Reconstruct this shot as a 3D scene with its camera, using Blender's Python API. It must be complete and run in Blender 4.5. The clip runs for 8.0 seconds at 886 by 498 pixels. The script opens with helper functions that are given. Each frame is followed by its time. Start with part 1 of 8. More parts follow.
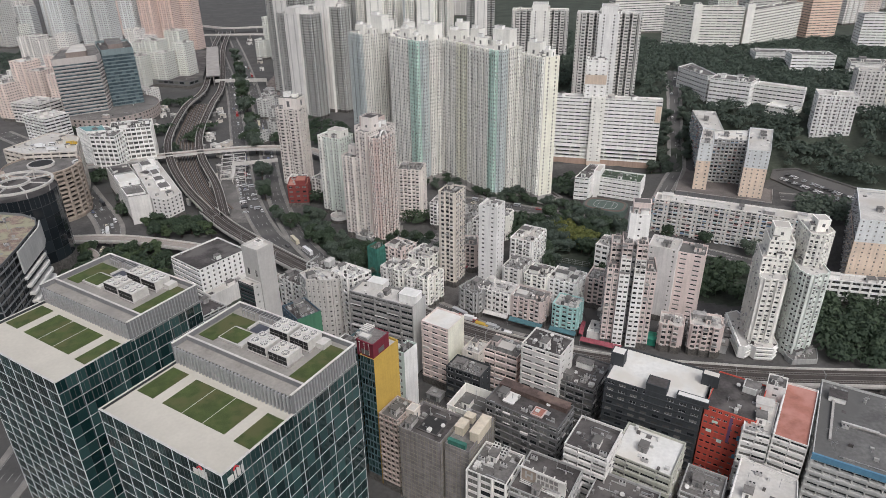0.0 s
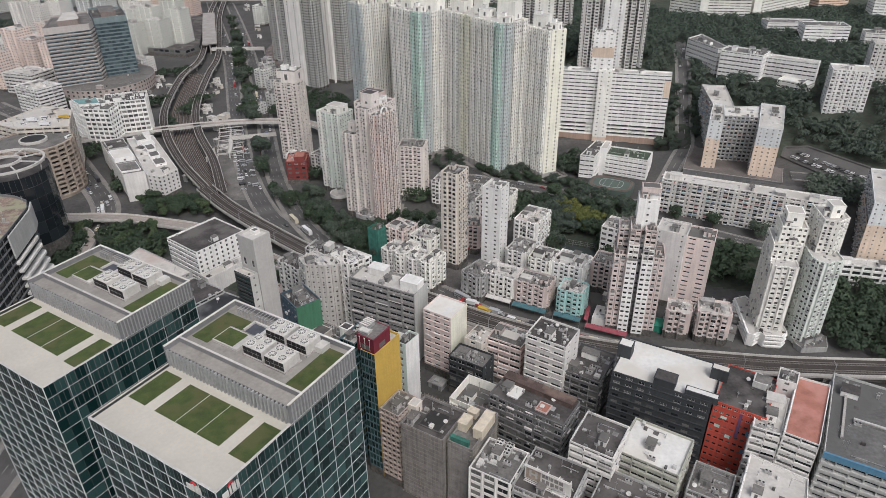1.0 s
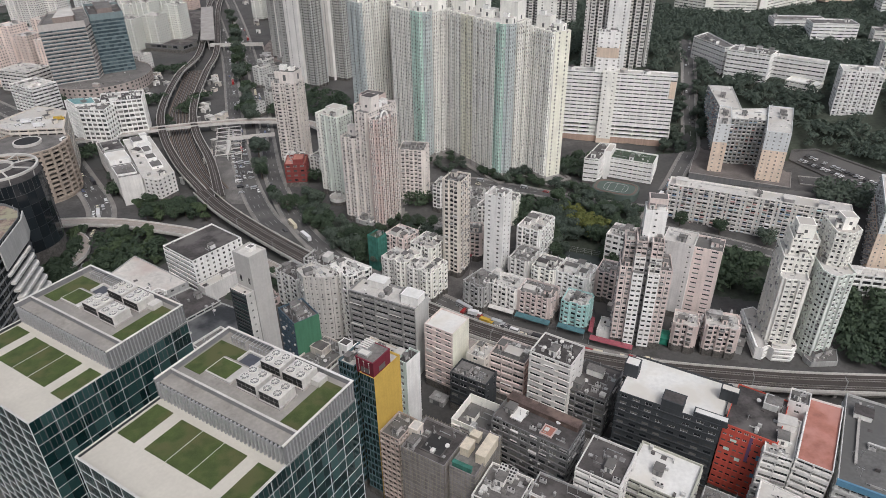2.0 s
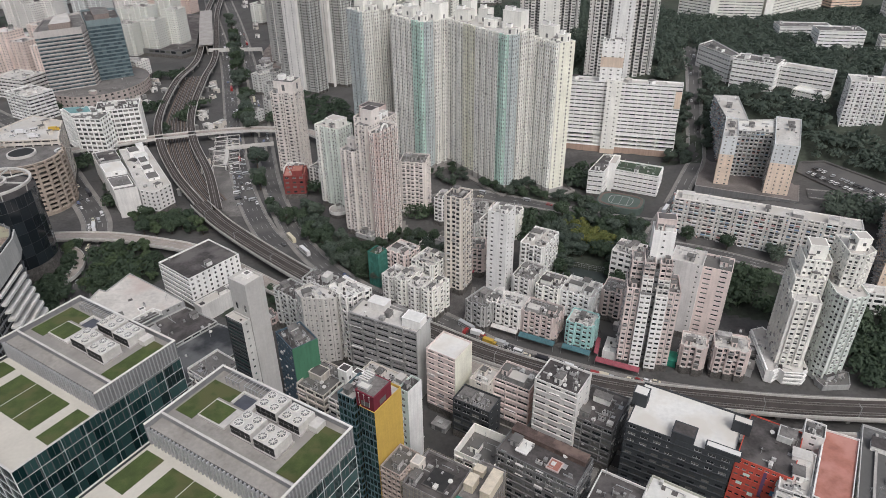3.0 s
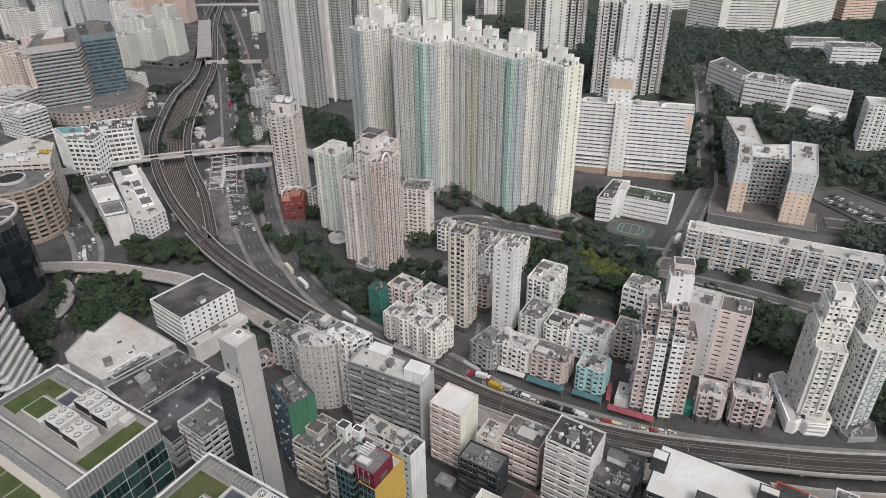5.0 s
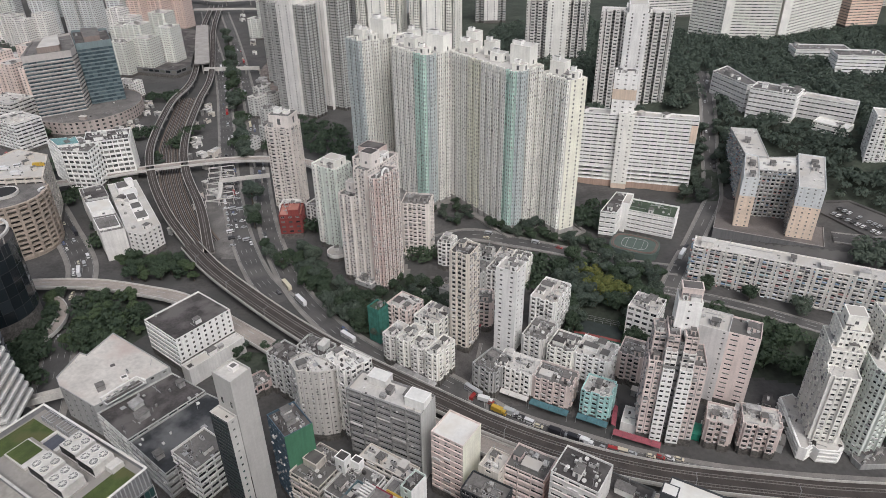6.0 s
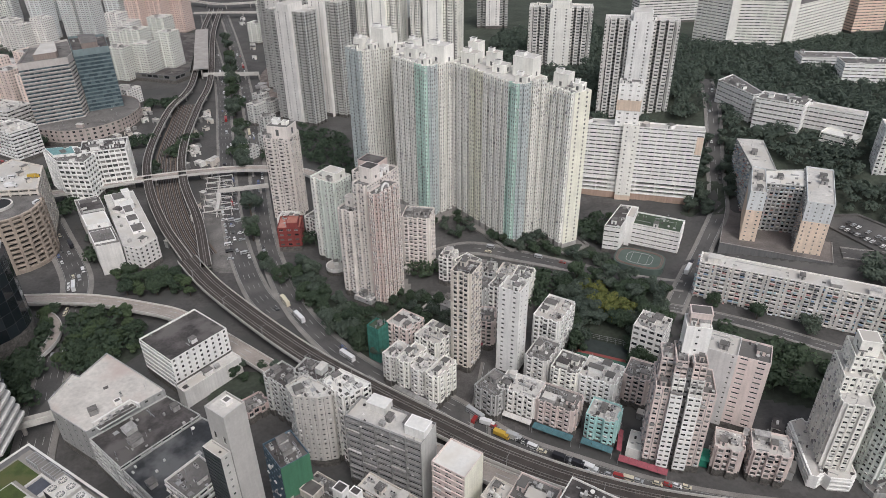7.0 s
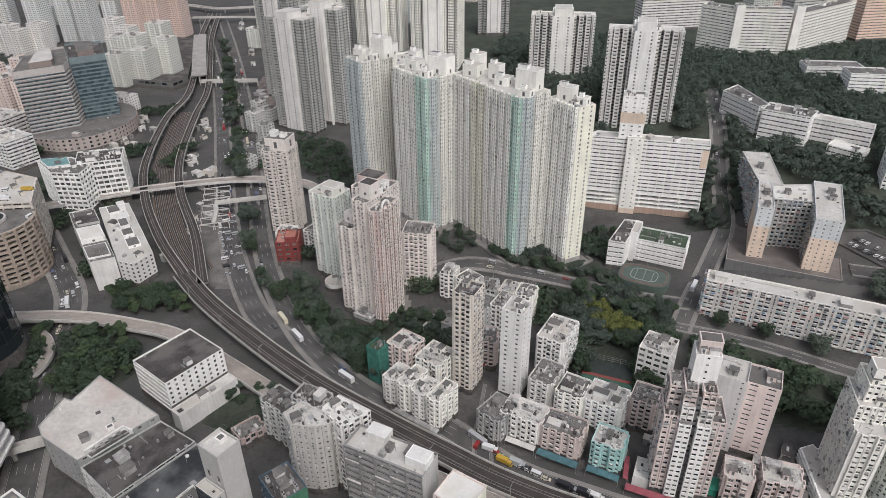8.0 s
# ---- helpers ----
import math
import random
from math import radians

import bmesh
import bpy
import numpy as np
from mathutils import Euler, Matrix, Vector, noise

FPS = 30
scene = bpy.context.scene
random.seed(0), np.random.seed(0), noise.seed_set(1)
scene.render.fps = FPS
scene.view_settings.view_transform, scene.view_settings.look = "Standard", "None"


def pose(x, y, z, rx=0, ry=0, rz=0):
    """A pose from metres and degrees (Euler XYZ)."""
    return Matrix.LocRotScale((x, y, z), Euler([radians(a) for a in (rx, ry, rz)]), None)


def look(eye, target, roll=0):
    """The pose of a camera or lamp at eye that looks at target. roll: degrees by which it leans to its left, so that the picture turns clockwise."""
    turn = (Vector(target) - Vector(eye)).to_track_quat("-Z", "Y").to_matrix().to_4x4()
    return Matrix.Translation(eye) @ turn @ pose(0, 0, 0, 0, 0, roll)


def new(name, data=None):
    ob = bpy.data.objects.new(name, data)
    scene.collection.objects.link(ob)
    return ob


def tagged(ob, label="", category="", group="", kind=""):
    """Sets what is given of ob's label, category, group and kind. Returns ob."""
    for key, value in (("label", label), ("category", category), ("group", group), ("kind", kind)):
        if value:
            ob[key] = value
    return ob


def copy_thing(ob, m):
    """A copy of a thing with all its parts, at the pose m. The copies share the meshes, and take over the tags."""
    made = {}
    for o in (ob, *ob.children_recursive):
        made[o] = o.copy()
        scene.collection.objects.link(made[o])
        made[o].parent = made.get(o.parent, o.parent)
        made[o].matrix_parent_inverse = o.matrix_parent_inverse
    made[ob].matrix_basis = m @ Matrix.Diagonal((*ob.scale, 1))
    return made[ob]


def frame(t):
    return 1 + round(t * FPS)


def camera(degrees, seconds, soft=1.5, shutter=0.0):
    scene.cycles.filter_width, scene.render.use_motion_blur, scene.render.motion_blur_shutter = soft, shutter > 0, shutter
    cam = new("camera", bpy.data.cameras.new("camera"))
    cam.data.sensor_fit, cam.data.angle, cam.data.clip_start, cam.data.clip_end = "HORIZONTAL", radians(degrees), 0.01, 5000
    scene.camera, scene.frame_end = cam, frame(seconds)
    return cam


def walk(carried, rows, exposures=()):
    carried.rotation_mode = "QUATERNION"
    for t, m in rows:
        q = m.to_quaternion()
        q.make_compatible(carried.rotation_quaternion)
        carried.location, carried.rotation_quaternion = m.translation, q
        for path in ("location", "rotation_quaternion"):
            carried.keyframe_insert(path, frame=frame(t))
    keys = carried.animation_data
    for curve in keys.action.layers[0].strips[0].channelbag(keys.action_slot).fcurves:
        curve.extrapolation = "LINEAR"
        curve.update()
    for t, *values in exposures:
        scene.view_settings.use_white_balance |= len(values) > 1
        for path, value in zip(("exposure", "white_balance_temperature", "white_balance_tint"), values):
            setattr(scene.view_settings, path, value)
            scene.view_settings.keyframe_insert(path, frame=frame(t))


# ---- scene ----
cam = camera(67.3, 8.0, 0.8)
PATH = [
    (0, (0.48, -6.294, 207.91), (0.483, -4.512, 207.002), -0.8),
    (0.5, (0.171, 0.005, 209.983), (0.171, 1.757, 209.018), -0.7),
    (1, (-0.168, 6.14, 211.88), (-0.169, 7.874, 210.883), -0.7),
    (1.5, (-0.238, 12.096, 214.361), (-0.241, 13.817, 213.343), -0.7),
    (3, (-1.303, 30.283, 221.045), (-1.307, 32.001, 220.023), -0.7),
    (3.5, (-1.693, 36.427, 223.404), (-1.698, 38.145, 222.381), -0.6),
    (4, (-1.777, 41.911, 225.405), (-1.784, 43.63, 224.383), -0.7),
    (4.5, (-2.074, 47.902, 227.635), (-2.082, 49.621, 226.613), -0.7),
    (6, (-3.238, 66.011, 234.096), (-3.244, 67.731, 233.075), -0.8),
    (6.5, (-3.172, 71.492, 236.24), (-3.179, 73.211, 235.218), -0.8),
    (7, (-3.244, 77.66, 238.432), (-3.253, 79.379, 237.41), -0.8),
    (7.5, (-3.685, 83.962, 240.935), (-3.694, 85.68, 239.912), -0.8),
    (8, (-4.256, 89.439, 242.482), (-4.263, 91.16, 241.462), -0.7),
]
walk(cam, [(t, look(eye, target, roll)) for t, eye, target, roll in PATH], [(0.0, -0.25, 6310, 11.5), (8.0, -0.25, 6310, 11.5)])

# ---- light ----
world = bpy.data.worlds.new("overcast")
scene.world = world
world.use_nodes = True
wn, wl = world.node_tree.nodes, world.node_tree.links
sky = wn.new("ShaderNodeTexSky")
sky.sky_type = 'NISHITA'
sky.sun_disc = False
sky.sun_elevation, sky.sun_rotation = radians(52), radians(158)
sky.dust_density, sky.air_density, sky.ozone_density = 6.0, 1.2, 1.0
cloud = wn.new("ShaderNodeHueSaturation")
cloud.inputs["Saturation"].default_value = 0.45
wl.new(sky.outputs[0], cloud.inputs["Color"])
wl.new(cloud.outputs[0], wn["Background"].inputs["Color"])
wn["Background"].inputs["Strength"].default_value = 0.15
sun_data = bpy.data.lights.new("sun", "SUN")
sun_data.energy, sun_data.angle, sun_data.color = 1.1, radians(24), (1.0, 0.99, 0.98)
sun = new("sun", sun_data)
sun.matrix_world = look((0, 0, 0), (-0.22, 0.55, -0.80))

# ---- materials ----
MATS = {}


def surface(key, color, rough=0.85, var=0.18, scale=0.35, streak=0.0, metal=0.0, grain=3.0, rnd=0.0, island=0.0, bump=0.0, tint=None):
    """A painted, plastered, paved or coated surface: blotches, fine grain, rain streaks, and a difference from piece to piece."""
    if key in MATS:
        return MATS[key]
    m = bpy.data.materials.new(key)
    m.use_nodes = True
    n, l = m.node_tree.nodes, m.node_tree.links
    b = n["Principled BSDF"]
    b.inputs["Roughness"].default_value, b.inputs["Metallic"].default_value = rough, metal
    geo = n.new("ShaderNodeNewGeometry")

    def cloudy(scl, stretch, detail=4.0):
        mp = n.new("ShaderNodeMapping")
        mp.inputs["Scale"].default_value = (scl, scl, scl * stretch)
        l.new(geo.outputs["Position"], mp.inputs["Vector"])
        t = n.new("ShaderNodeTexNoise")
        t.inputs["Scale"].default_value, t.inputs["Detail"].default_value = 1.0, detail
        l.new(mp.outputs[0], t.inputs["Vector"])
        return t.outputs["Fac"]

    def ranged(sock, lo, hi, a=0.3, z=0.7):
        r = n.new("ShaderNodeMapRange")
        r.inputs["From Min"].default_value, r.inputs["From Max"].default_value = a, z
        r.inputs["To Min"].default_value, r.inputs["To Max"].default_value = lo, hi
        l.new(sock, r.inputs["Value"])
        return r.outputs[0]

    def times(a, b2):
        q = n.new("ShaderNodeMath")
        q.operation = "MULTIPLY"
        l.new(a, q.inputs[0])
        l.new(b2, q.inputs[1])
        return q.outputs[0]

    f = times(ranged(cloudy(scale, 1.0), 1 - var, 1 + var * 0.6), ranged(cloudy(grain, 1.0, 2.0), 1 - var * 0.6, 1 + var * 0.4))
    if streak:
        f = times(f, ranged(cloudy(0.9, 0.07, 4.0), 1 - 0.7 * streak, 1.03, 0.3, 0.62))
    if rnd:
        oi = n.new("ShaderNodeObjectInfo")
        f = times(f, ranged(oi.outputs["Random"], 1 - rnd, 1 + rnd, 0, 1))
    if island:
        f = times(f, ranged(geo.outputs["Random Per Island"], 1 - island, 1 + island, 0, 1))
    mix = n.new("ShaderNodeVectorMath")
    mix.operation = "SCALE"
    mix.inputs[0].default_value = color
    l.new(f, mix.inputs["Scale"])
    out = mix.outputs[0]
    if tint:
        t2 = n.new("ShaderNodeMix")
        t2.data_type = "RGBA"
        l.new(ranged(cloudy(scale * 0.5, 1.0, 5.0), 0, 1, 0.48, 0.62), t2.inputs["Factor"])
        l.new(out, t2.inputs[6])
        t2.inputs[7].default_value = (*tint, 1)
        out = t2.outputs[2]
    l.new(out, b.inputs["Base Color"])
    if bump:
        bp = n.new("ShaderNodeBump")
        bp.inputs["Strength"].default_value, bp.inputs["Distance"].default_value = bump, 0.1
        l.new(cloudy(grain, 1.0, 3.0), bp.inputs["Height"])
        l.new(bp.outputs[0], b.inputs["Normal"])
    MATS[key] = m
    return m


def glazing(key, dark, light, rough=0.12, island=True, spec=0.3):
    """Window glass seen from outside: dark rooms, some with pale curtains, from pane to pane."""
    m = bpy.data.materials.new(key)
    m.use_nodes = True
    n, l = m.node_tree.nodes, m.node_tree.links
    b = n["Principled BSDF"]
    b.inputs["Roughness"].default_value = rough
    b.inputs["Specular IOR Level"].default_value = spec
    src = n.new("ShaderNodeNewGeometry").outputs["Random Per Island"] if island else n.new("ShaderNodeObjectInfo").outputs["Random"]
    ramp = n.new("ShaderNodeValToRGB")
    ramp.color_ramp.elements[0].color, ramp.color_ramp.elements[1].color = (*dark, 1), (*light, 1)
    ramp.color_ramp.elements[0].position, ramp.color_ramp.elements[1].position = 0.3, 1.0
    l.new(src, ramp.inputs[0])
    l.new(ramp.outputs[0], b.inputs["Base Color"])
    MATS[key] = m
    return m


def wall_paint(key, color, streak=0.16, var=0.1):
    return surface("wall_" + key, color, 0.85, var, 0.12, streak, grain=1.2, rnd=0.09)


WHITE = wall_paint("white", (0.86, 0.85, 0.825))
CREAM = wall_paint("cream", (0.88, 0.865, 0.81), 0.1)
PALE = wall_paint("pale", (0.78, 0.76, 0.73))
BEIGE = wall_paint("beige", (0.66, 0.61, 0.55), 0.25)
PINK = wall_paint("pink", (0.71, 0.61, 0.575), 0.2)
ROSE = wall_paint("rose", (0.55, 0.44, 0.41), 0.3)
BROWN = wall_paint("brown", (0.43, 0.36, 0.32), 0.3)
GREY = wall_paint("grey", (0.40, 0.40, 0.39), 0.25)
SCREEN = surface("plant_screen", (0.21, 0.21, 0.215), 0.7, 0.12, 0.3, 0.1, grain=1.5)
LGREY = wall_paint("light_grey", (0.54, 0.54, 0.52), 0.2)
DGREY = wall_paint("dark_grey", (0.17, 0.17, 0.17), 0.25)
SLATE = wall_paint("slate", (0.045, 0.05, 0.055), 0.2)
TEAL = wall_paint("teal", (0.57, 0.73, 0.66), 0.1)
MINT = wall_paint("mint", (0.62, 0.70, 0.65), 0.15)
BLUEG = wall_paint("blue_grey", (0.56, 0.61, 0.61), 0.1)
LEMON = wall_paint("lemon", (0.80, 0.785, 0.67), 0.1)
YELLOW = wall_paint("yellow", (0.58, 0.385, 0.085), 0.05)
BRICK = wall_paint("brick_red", (0.24, 0.055, 0.05), 0.25)
TAN = wall_paint("tan", (0.40, 0.335, 0.28), 0.25)
BLUSH = wall_paint("blush", (0.76, 0.705, 0.665), 0.2)
DUSK = wall_paint("dusk_pink", (0.60, 0.49, 0.45), 0.2)
CELADON = wall_paint("celadon", (0.74, 0.78, 0.72), 0.12)
ASHEN = wall_paint("ashen", (0.81, 0.795, 0.76), 0.12)
MAROON = wall_paint("maroon", (0.17, 0.018, 0.035), 0.15)
RED = wall_paint("red", (0.50, 0.088, 0.06), 0.2)
BLUE = wall_paint("blue", (0.10, 0.24, 0.36), 0.15)
ORANGE = wall_paint("orange", (0.76, 0.62, 0.50), 0.15)
SALMON = wall_paint("salmon", (0.62, 0.42, 0.36), 0.15)
GREENW = wall_paint("green", (0.07, 0.20, 0.12), 0.2)
NET = surface("scaffold_net", (0.285, 0.27, 0.268), 0.95, 0.25, 0.4, 0.35, grain=6)
NETGREEN = surface("green_net", (0.05, 0.19, 0.15), 0.9, 0.3, 0.4, 0.3, grain=6)
BASE = surface("shop_front", (0.13, 0.12, 0.11), 0.7, 0.4, 0.5, grain=1.0)
R_MID = surface("roof_felt", (0.15, 0.147, 0.143), 0.9, 0.35, 0.08, tint=(0.105, 0.103, 0.1), grain=0.7)
R_GREY = surface("roof_grey", (0.185, 0.174, 0.165), 0.9, 0.4, 0.12, tint=(0.125, 0.12, 0.113), grain=0.9)
R_DARK = surface("roof_dark", (0.078, 0.070, 0.068), 0.9, 0.4, 0.15, tint=(0.125, 0.115, 0.11), grain=0.9)
R_PALE = surface("roof_pale", (0.55, 0.53, 0.50), 0.85, 0.16, 0.1, tint=(0.46, 0.43, 0.39), grain=0.8)
R_WHITE = surface("roof_white", (0.70, 0.69, 0.66), 0.8, 0.12, 0.12, grain=0.7, tint=(0.6, 0.57, 0.52))
R_RED = surface("roof_terracotta", (0.40, 0.17, 0.13), 0.9, 0.2, 0.15, grain=0.8, tint=(0.46, 0.23, 0.19))
R_GREEN = surface("roof_green", (0.06, 0.085, 0.055), 0.9, 0.3, 0.2)
CONC = surface("concrete", (0.40, 0.38, 0.36), 0.9, 0.2, 0.15, 0.2, grain=1.5)
CONC_W = surface("concrete_pale", (0.56, 0.54, 0.51), 0.9, 0.14, 0.2, 0.12, grain=1.5)
DECK = surface("road_deck", (0.33, 0.29, 0.26), 0.9, 0.2, 0.1, grain=1.0)
ASPHALT = surface("asphalt", (0.085, 0.082, 0.08), 0.9, 0.25, 0.08, grain=1.2, tint=(0.11, 0.105, 0.1))
PAVING = surface("paving", (0.24, 0.225, 0.21), 0.9, 0.25, 0.1, grain=1.5)
GROUND = surface("city_ground", (0.088, 0.084, 0.081), 0.95, 0.35, 0.06, grain=0.5, tint=(0.065, 0.065, 0.062))
SOIL = surface("hill_soil", (0.048, 0.058, 0.042), 0.95, 0.4, 0.05, grain=0.4)
# Dark brown ballast; the shadow over the viaduct is put into its colour.
BALLAST = surface("ballast", (0.062, 0.052, 0.047), 0.95, 0.3, 0.15, grain=2.5)
SLEEPER = surface("sleeper", (0.155, 0.135, 0.12), 0.9, 0.25, 0.5)
RUST = surface("rusty_ballast", (0.20, 0.155, 0.125), 0.95, 0.35, 0.1, grain=2.0, tint=(0.145, 0.115, 0.095))
STEEL = surface("rail_steel", (0.35, 0.33, 0.31), 0.4, 0.2, 0.3, metal=0.6)
METAL = surface("galvanised", (0.42, 0.42, 0.42), 0.5, 0.15, 0.5, metal=0.4)
GRASS = surface("roof_lawn", (0.064, 0.090, 0.024), 0.95, 0.3, 0.3, grain=4.0, tint=(0.085, 0.090, 0.034), bump=0.5)
TERRACE = surface("terrace_paving", (0.52, 0.49, 0.43), 0.85, 0.07, 0.1, grain=1.0)
PAINT = surface("line_paint", (0.40, 0.40, 0.385), 0.8, 0.2, 0.5)
YPAINT = surface("yellow_paint", (0.55, 0.40, 0.08), 0.8, 0.2, 0.5)
COURT = surface("court_green", (0.085, 0.115, 0.10), 0.85, 0.12, 0.2)
COURT_R = surface("court_red", (0.17, 0.12, 0.105), 0.85, 0.15, 0.2)
TANK = surface("tank_pale", (0.50, 0.49, 0.47), 0.8, 0.25, 0.4, 0.2, rnd=0.4)
HUT = surface("hut_sheet", (0.34, 0.33, 0.32), 0.8, 0.3, 0.4, 0.2, rnd=0.4)
BLACKM = surface("fan_black", (0.02, 0.02, 0.02), 0.7, 0.2, 1.0)
CANOPY = surface("canopy_blue", (0.06, 0.14, 0.16), 0.7, 0.25, 0.5, rnd=0.2)
PINKC = surface("canopy_pink", (0.30, 0.075, 0.095), 0.7, 0.2, 0.5)
AC = surface("air_con_casing", (0.42, 0.41, 0.40), 0.7, 0.2, 1.0, island=0.6)


def cloths(key, colours):
    """Washing and racks: each piece takes one of a few cloth colours."""
    m = surface(key, (0.7, 0.69, 0.69), 0.9, 0.2, 0.6)
    n, l = m.node_tree.nodes, m.node_tree.links
    ramp = n.new("ShaderNodeValToRGB")
    ramp.color_ramp.interpolation = "CONSTANT"
    while len(ramp.color_ramp.elements) < len(colours):
        ramp.color_ramp.elements.new(0.5)
    for k, c in enumerate(colours):
        ramp.color_ramp.elements[k].position, ramp.color_ramp.elements[k].color = k / len(colours), (*c, 1)
    l.new(n.new("ShaderNodeNewGeometry").outputs["Random Per Island"], ramp.inputs[0])
    l.new(ramp.outputs[0], n["Principled BSDF"].inputs["Base Color"])
    return m


LAUNDRY = cloths("balcony_laundry", ((0.72, 0.71, 0.70), (0.55, 0.55, 0.54), (0.30, 0.31, 0.33), (0.62, 0.64, 0.68), (0.24, 0.33, 0.44), (0.74, 0.70, 0.64), (0.16, 0.16, 0.17), (0.46, 0.27, 0.25), (0.40, 0.52, 0.54), (0.68, 0.67, 0.66)))
FRAME_W = surface("window_frame", (0.55, 0.55, 0.54), 0.5, 0.1, 1.0)
FRAME_D = surface("window_frame_dark", (0.12, 0.12, 0.12), 0.5, 0.1, 1.0)
BARK = surface("bark", (0.09, 0.07, 0.055), 0.95, 0.3, 1.0)
GLASS_O = glazing("pane_glass", (0.022, 0.025, 0.028), (0.21, 0.205, 0.19), 0.15, False)
GLASS_I = glazing("pane_glass_joined", (0.022, 0.025, 0.028), (0.21, 0.205, 0.19), 0.15, True)
GLASS_E = glazing("estate_pane", (0.085, 0.088, 0.088), (0.34, 0.33, 0.31), 0.2, False)
GLASS_F = glazing("estate_pane_joined", (0.085, 0.088, 0.088), (0.34, 0.33, 0.31), 0.2, True)
CURTAIN_O = glazing("curtain_glass", (0.008, 0.026, 0.027), (0.048, 0.10, 0.098), 0.05, False, 0.6)
CURTAIN_I = glazing("curtain_glass_joined", (0.008, 0.026, 0.027), (0.048, 0.10, 0.098), 0.05, True, 0.6)

# Blue office panes, lifted so their colour carries the reflected sky.
SKY_O = glazing("blue_sky_pane", (0.05, 0.075, 0.09), (0.13, 0.175, 0.195), 0.1, False, 0.6)
SKY_I = glazing("blue_sky_pane_joined", (0.05, 0.075, 0.09), (0.13, 0.175, 0.195), 0.1, True, 0.6)
SMOKE_O = glazing("smoked_glass_deck_shade", (0.014, 0.018, 0.022), (0.032, 0.04, 0.046), 0.08, False, 0.5)
SMOKE_I = glazing("smoked_glass_deck_shade_joined", (0.014, 0.018, 0.022), (0.032, 0.04, 0.046), 0.08, True, 0.5)


def foliage(key, a, b2):
    m = bpy.data.materials.new(key)
    m.use_nodes = True
    n, l = m.node_tree.nodes, m.node_tree.links
    b = n["Principled BSDF"]
    b.inputs["Roughness"].default_value = 0.75
    g = n.new("ShaderNodeNewGeometry")
    oi = n.new("ShaderNodeObjectInfo")
    ad = n.new("ShaderNodeMath")
    ad.operation = "MULTIPLY_ADD"
    ad.inputs[1].default_value = 0.55
    l.new(g.outputs["Random Per Island"], ad.inputs[0])
    sc = n.new("ShaderNodeMath")
    sc.operation = "MULTIPLY"
    sc.inputs[1].default_value = 0.45
    l.new(oi.outputs["Random"], sc.inputs[0])
    l.new(sc.outputs[0], ad.inputs[2])
    r = n.new("ShaderNodeValToRGB")
    r.color_ramp.elements[0].color, r.color_ramp.elements[1].color = (*a, 1), (*b2, 1)
    l.new(ad.outputs[0], r.inputs[0])
    l.new(r.outputs[0], b.inputs["Base Color"])
    thin = n.new("ShaderNodeBsdfTranslucent")
    l.new(r.outputs[0], thin.inputs["Color"])
    both = n.new("ShaderNodeMixShader")
    both.inputs[0].default_value = 0.4
    l.new(b.outputs[0], both.inputs[1])
    l.new(thin.outputs[0], both.inputs[2])
    l.new(both.outputs[0], n["Material Output"].inputs["Surface"])
    MATS[key] = m
    return m


LEAF = foliage("leaves", (0.042, 0.068, 0.044), (0.082, 0.118, 0.066))
LEAF_L = foliage("leaves_light", (0.052, 0.084, 0.042), (0.11, 0.15, 0.072))
LEAF_Y = foliage("leaves_blossom", (0.085, 0.115, 0.035), (0.27, 0.27, 0.075))
# Leaf colour raised to carry the distance haze of the hill woods.
LEAF_HAZE = foliage("leaves_hazed", (0.070, 0.098, 0.080), (0.125, 0.155, 0.115))


# ---- mesh tools ----
class Geo:
    def __init__(self):
        self.v, self.f, self.m = [], [], []

    def quad(self, a, b, c, d, mi=0):
        i = len(self.v)
        self.v += (a, b, c, d)
        self.f.append((i, i + 1, i + 2, i + 3))
        self.m.append(mi)

    def ngon(self, pts, mi=0):
        i = len(self.v)
        self.v += pts
        self.f.append(tuple(range(i, i + len(pts))))
        self.m.append(mi)

    def hexa(self, lo, hi, mi=0, bottom=True):
        """A solid between two rings of points."""
        i, k = len(self.v), len(lo)
        self.v += list(lo) + list(hi)
        for j in range(k):
            j2 = (j + 1) % k
            self.f.append((i + j, i + j2, i + k + j2, i + k + j))
            self.m.append(mi)
        self.f.append(tuple(range(i + k, i + 2 * k)))
        self.m.append(mi)
        if bottom:
            self.f.append(tuple(reversed(range(i, i + k))))
            self.m.append(mi)

    def box(self, x0, y0, z0, x1, y1, z1, mi=0, yaw=0.0, at=(0, 0)):
        c, s = math.cos(yaw), math.sin(yaw)
        r = [(at[0] + c * x - s * y, at[1] + s * x + c * y) for x, y in ((x0, y0), (x1, y0), (x1, y1), (x0, y1))]
        self.hexa([(*p, z0) for p in r], [(*p, z1) for p in r], mi)

    def ring(self, x, y, z0, z1, r0, r1, n=10, mi=0):
        a = [2 * math.pi * k / n for k in range(n)]
        self.hexa([(x + r0 * math.cos(t), y + r0 * math.sin(t), z0) for t in a], [(x + r1 * math.cos(t), y + r1 * math.sin(t), z1) for t in a], mi)

    def beam(self, a, b, w, mi=0):
        a, b = Vector(a), Vector(b)
        d = (b - a).normalized()
        s = d.cross(Vector((0, 0, 1)))
        s = s.normalized() * w / 2 if s.length > 0.01 else Vector((w / 2, 0, 0))
        t = d.cross(s).normalized() * w / 2
        self.hexa([tuple(a + o) for o in (s + t, t - s, -s - t, s - t)], [tuple(b + o) for o in (s + t, t - s, -s - t, s - t)], mi)


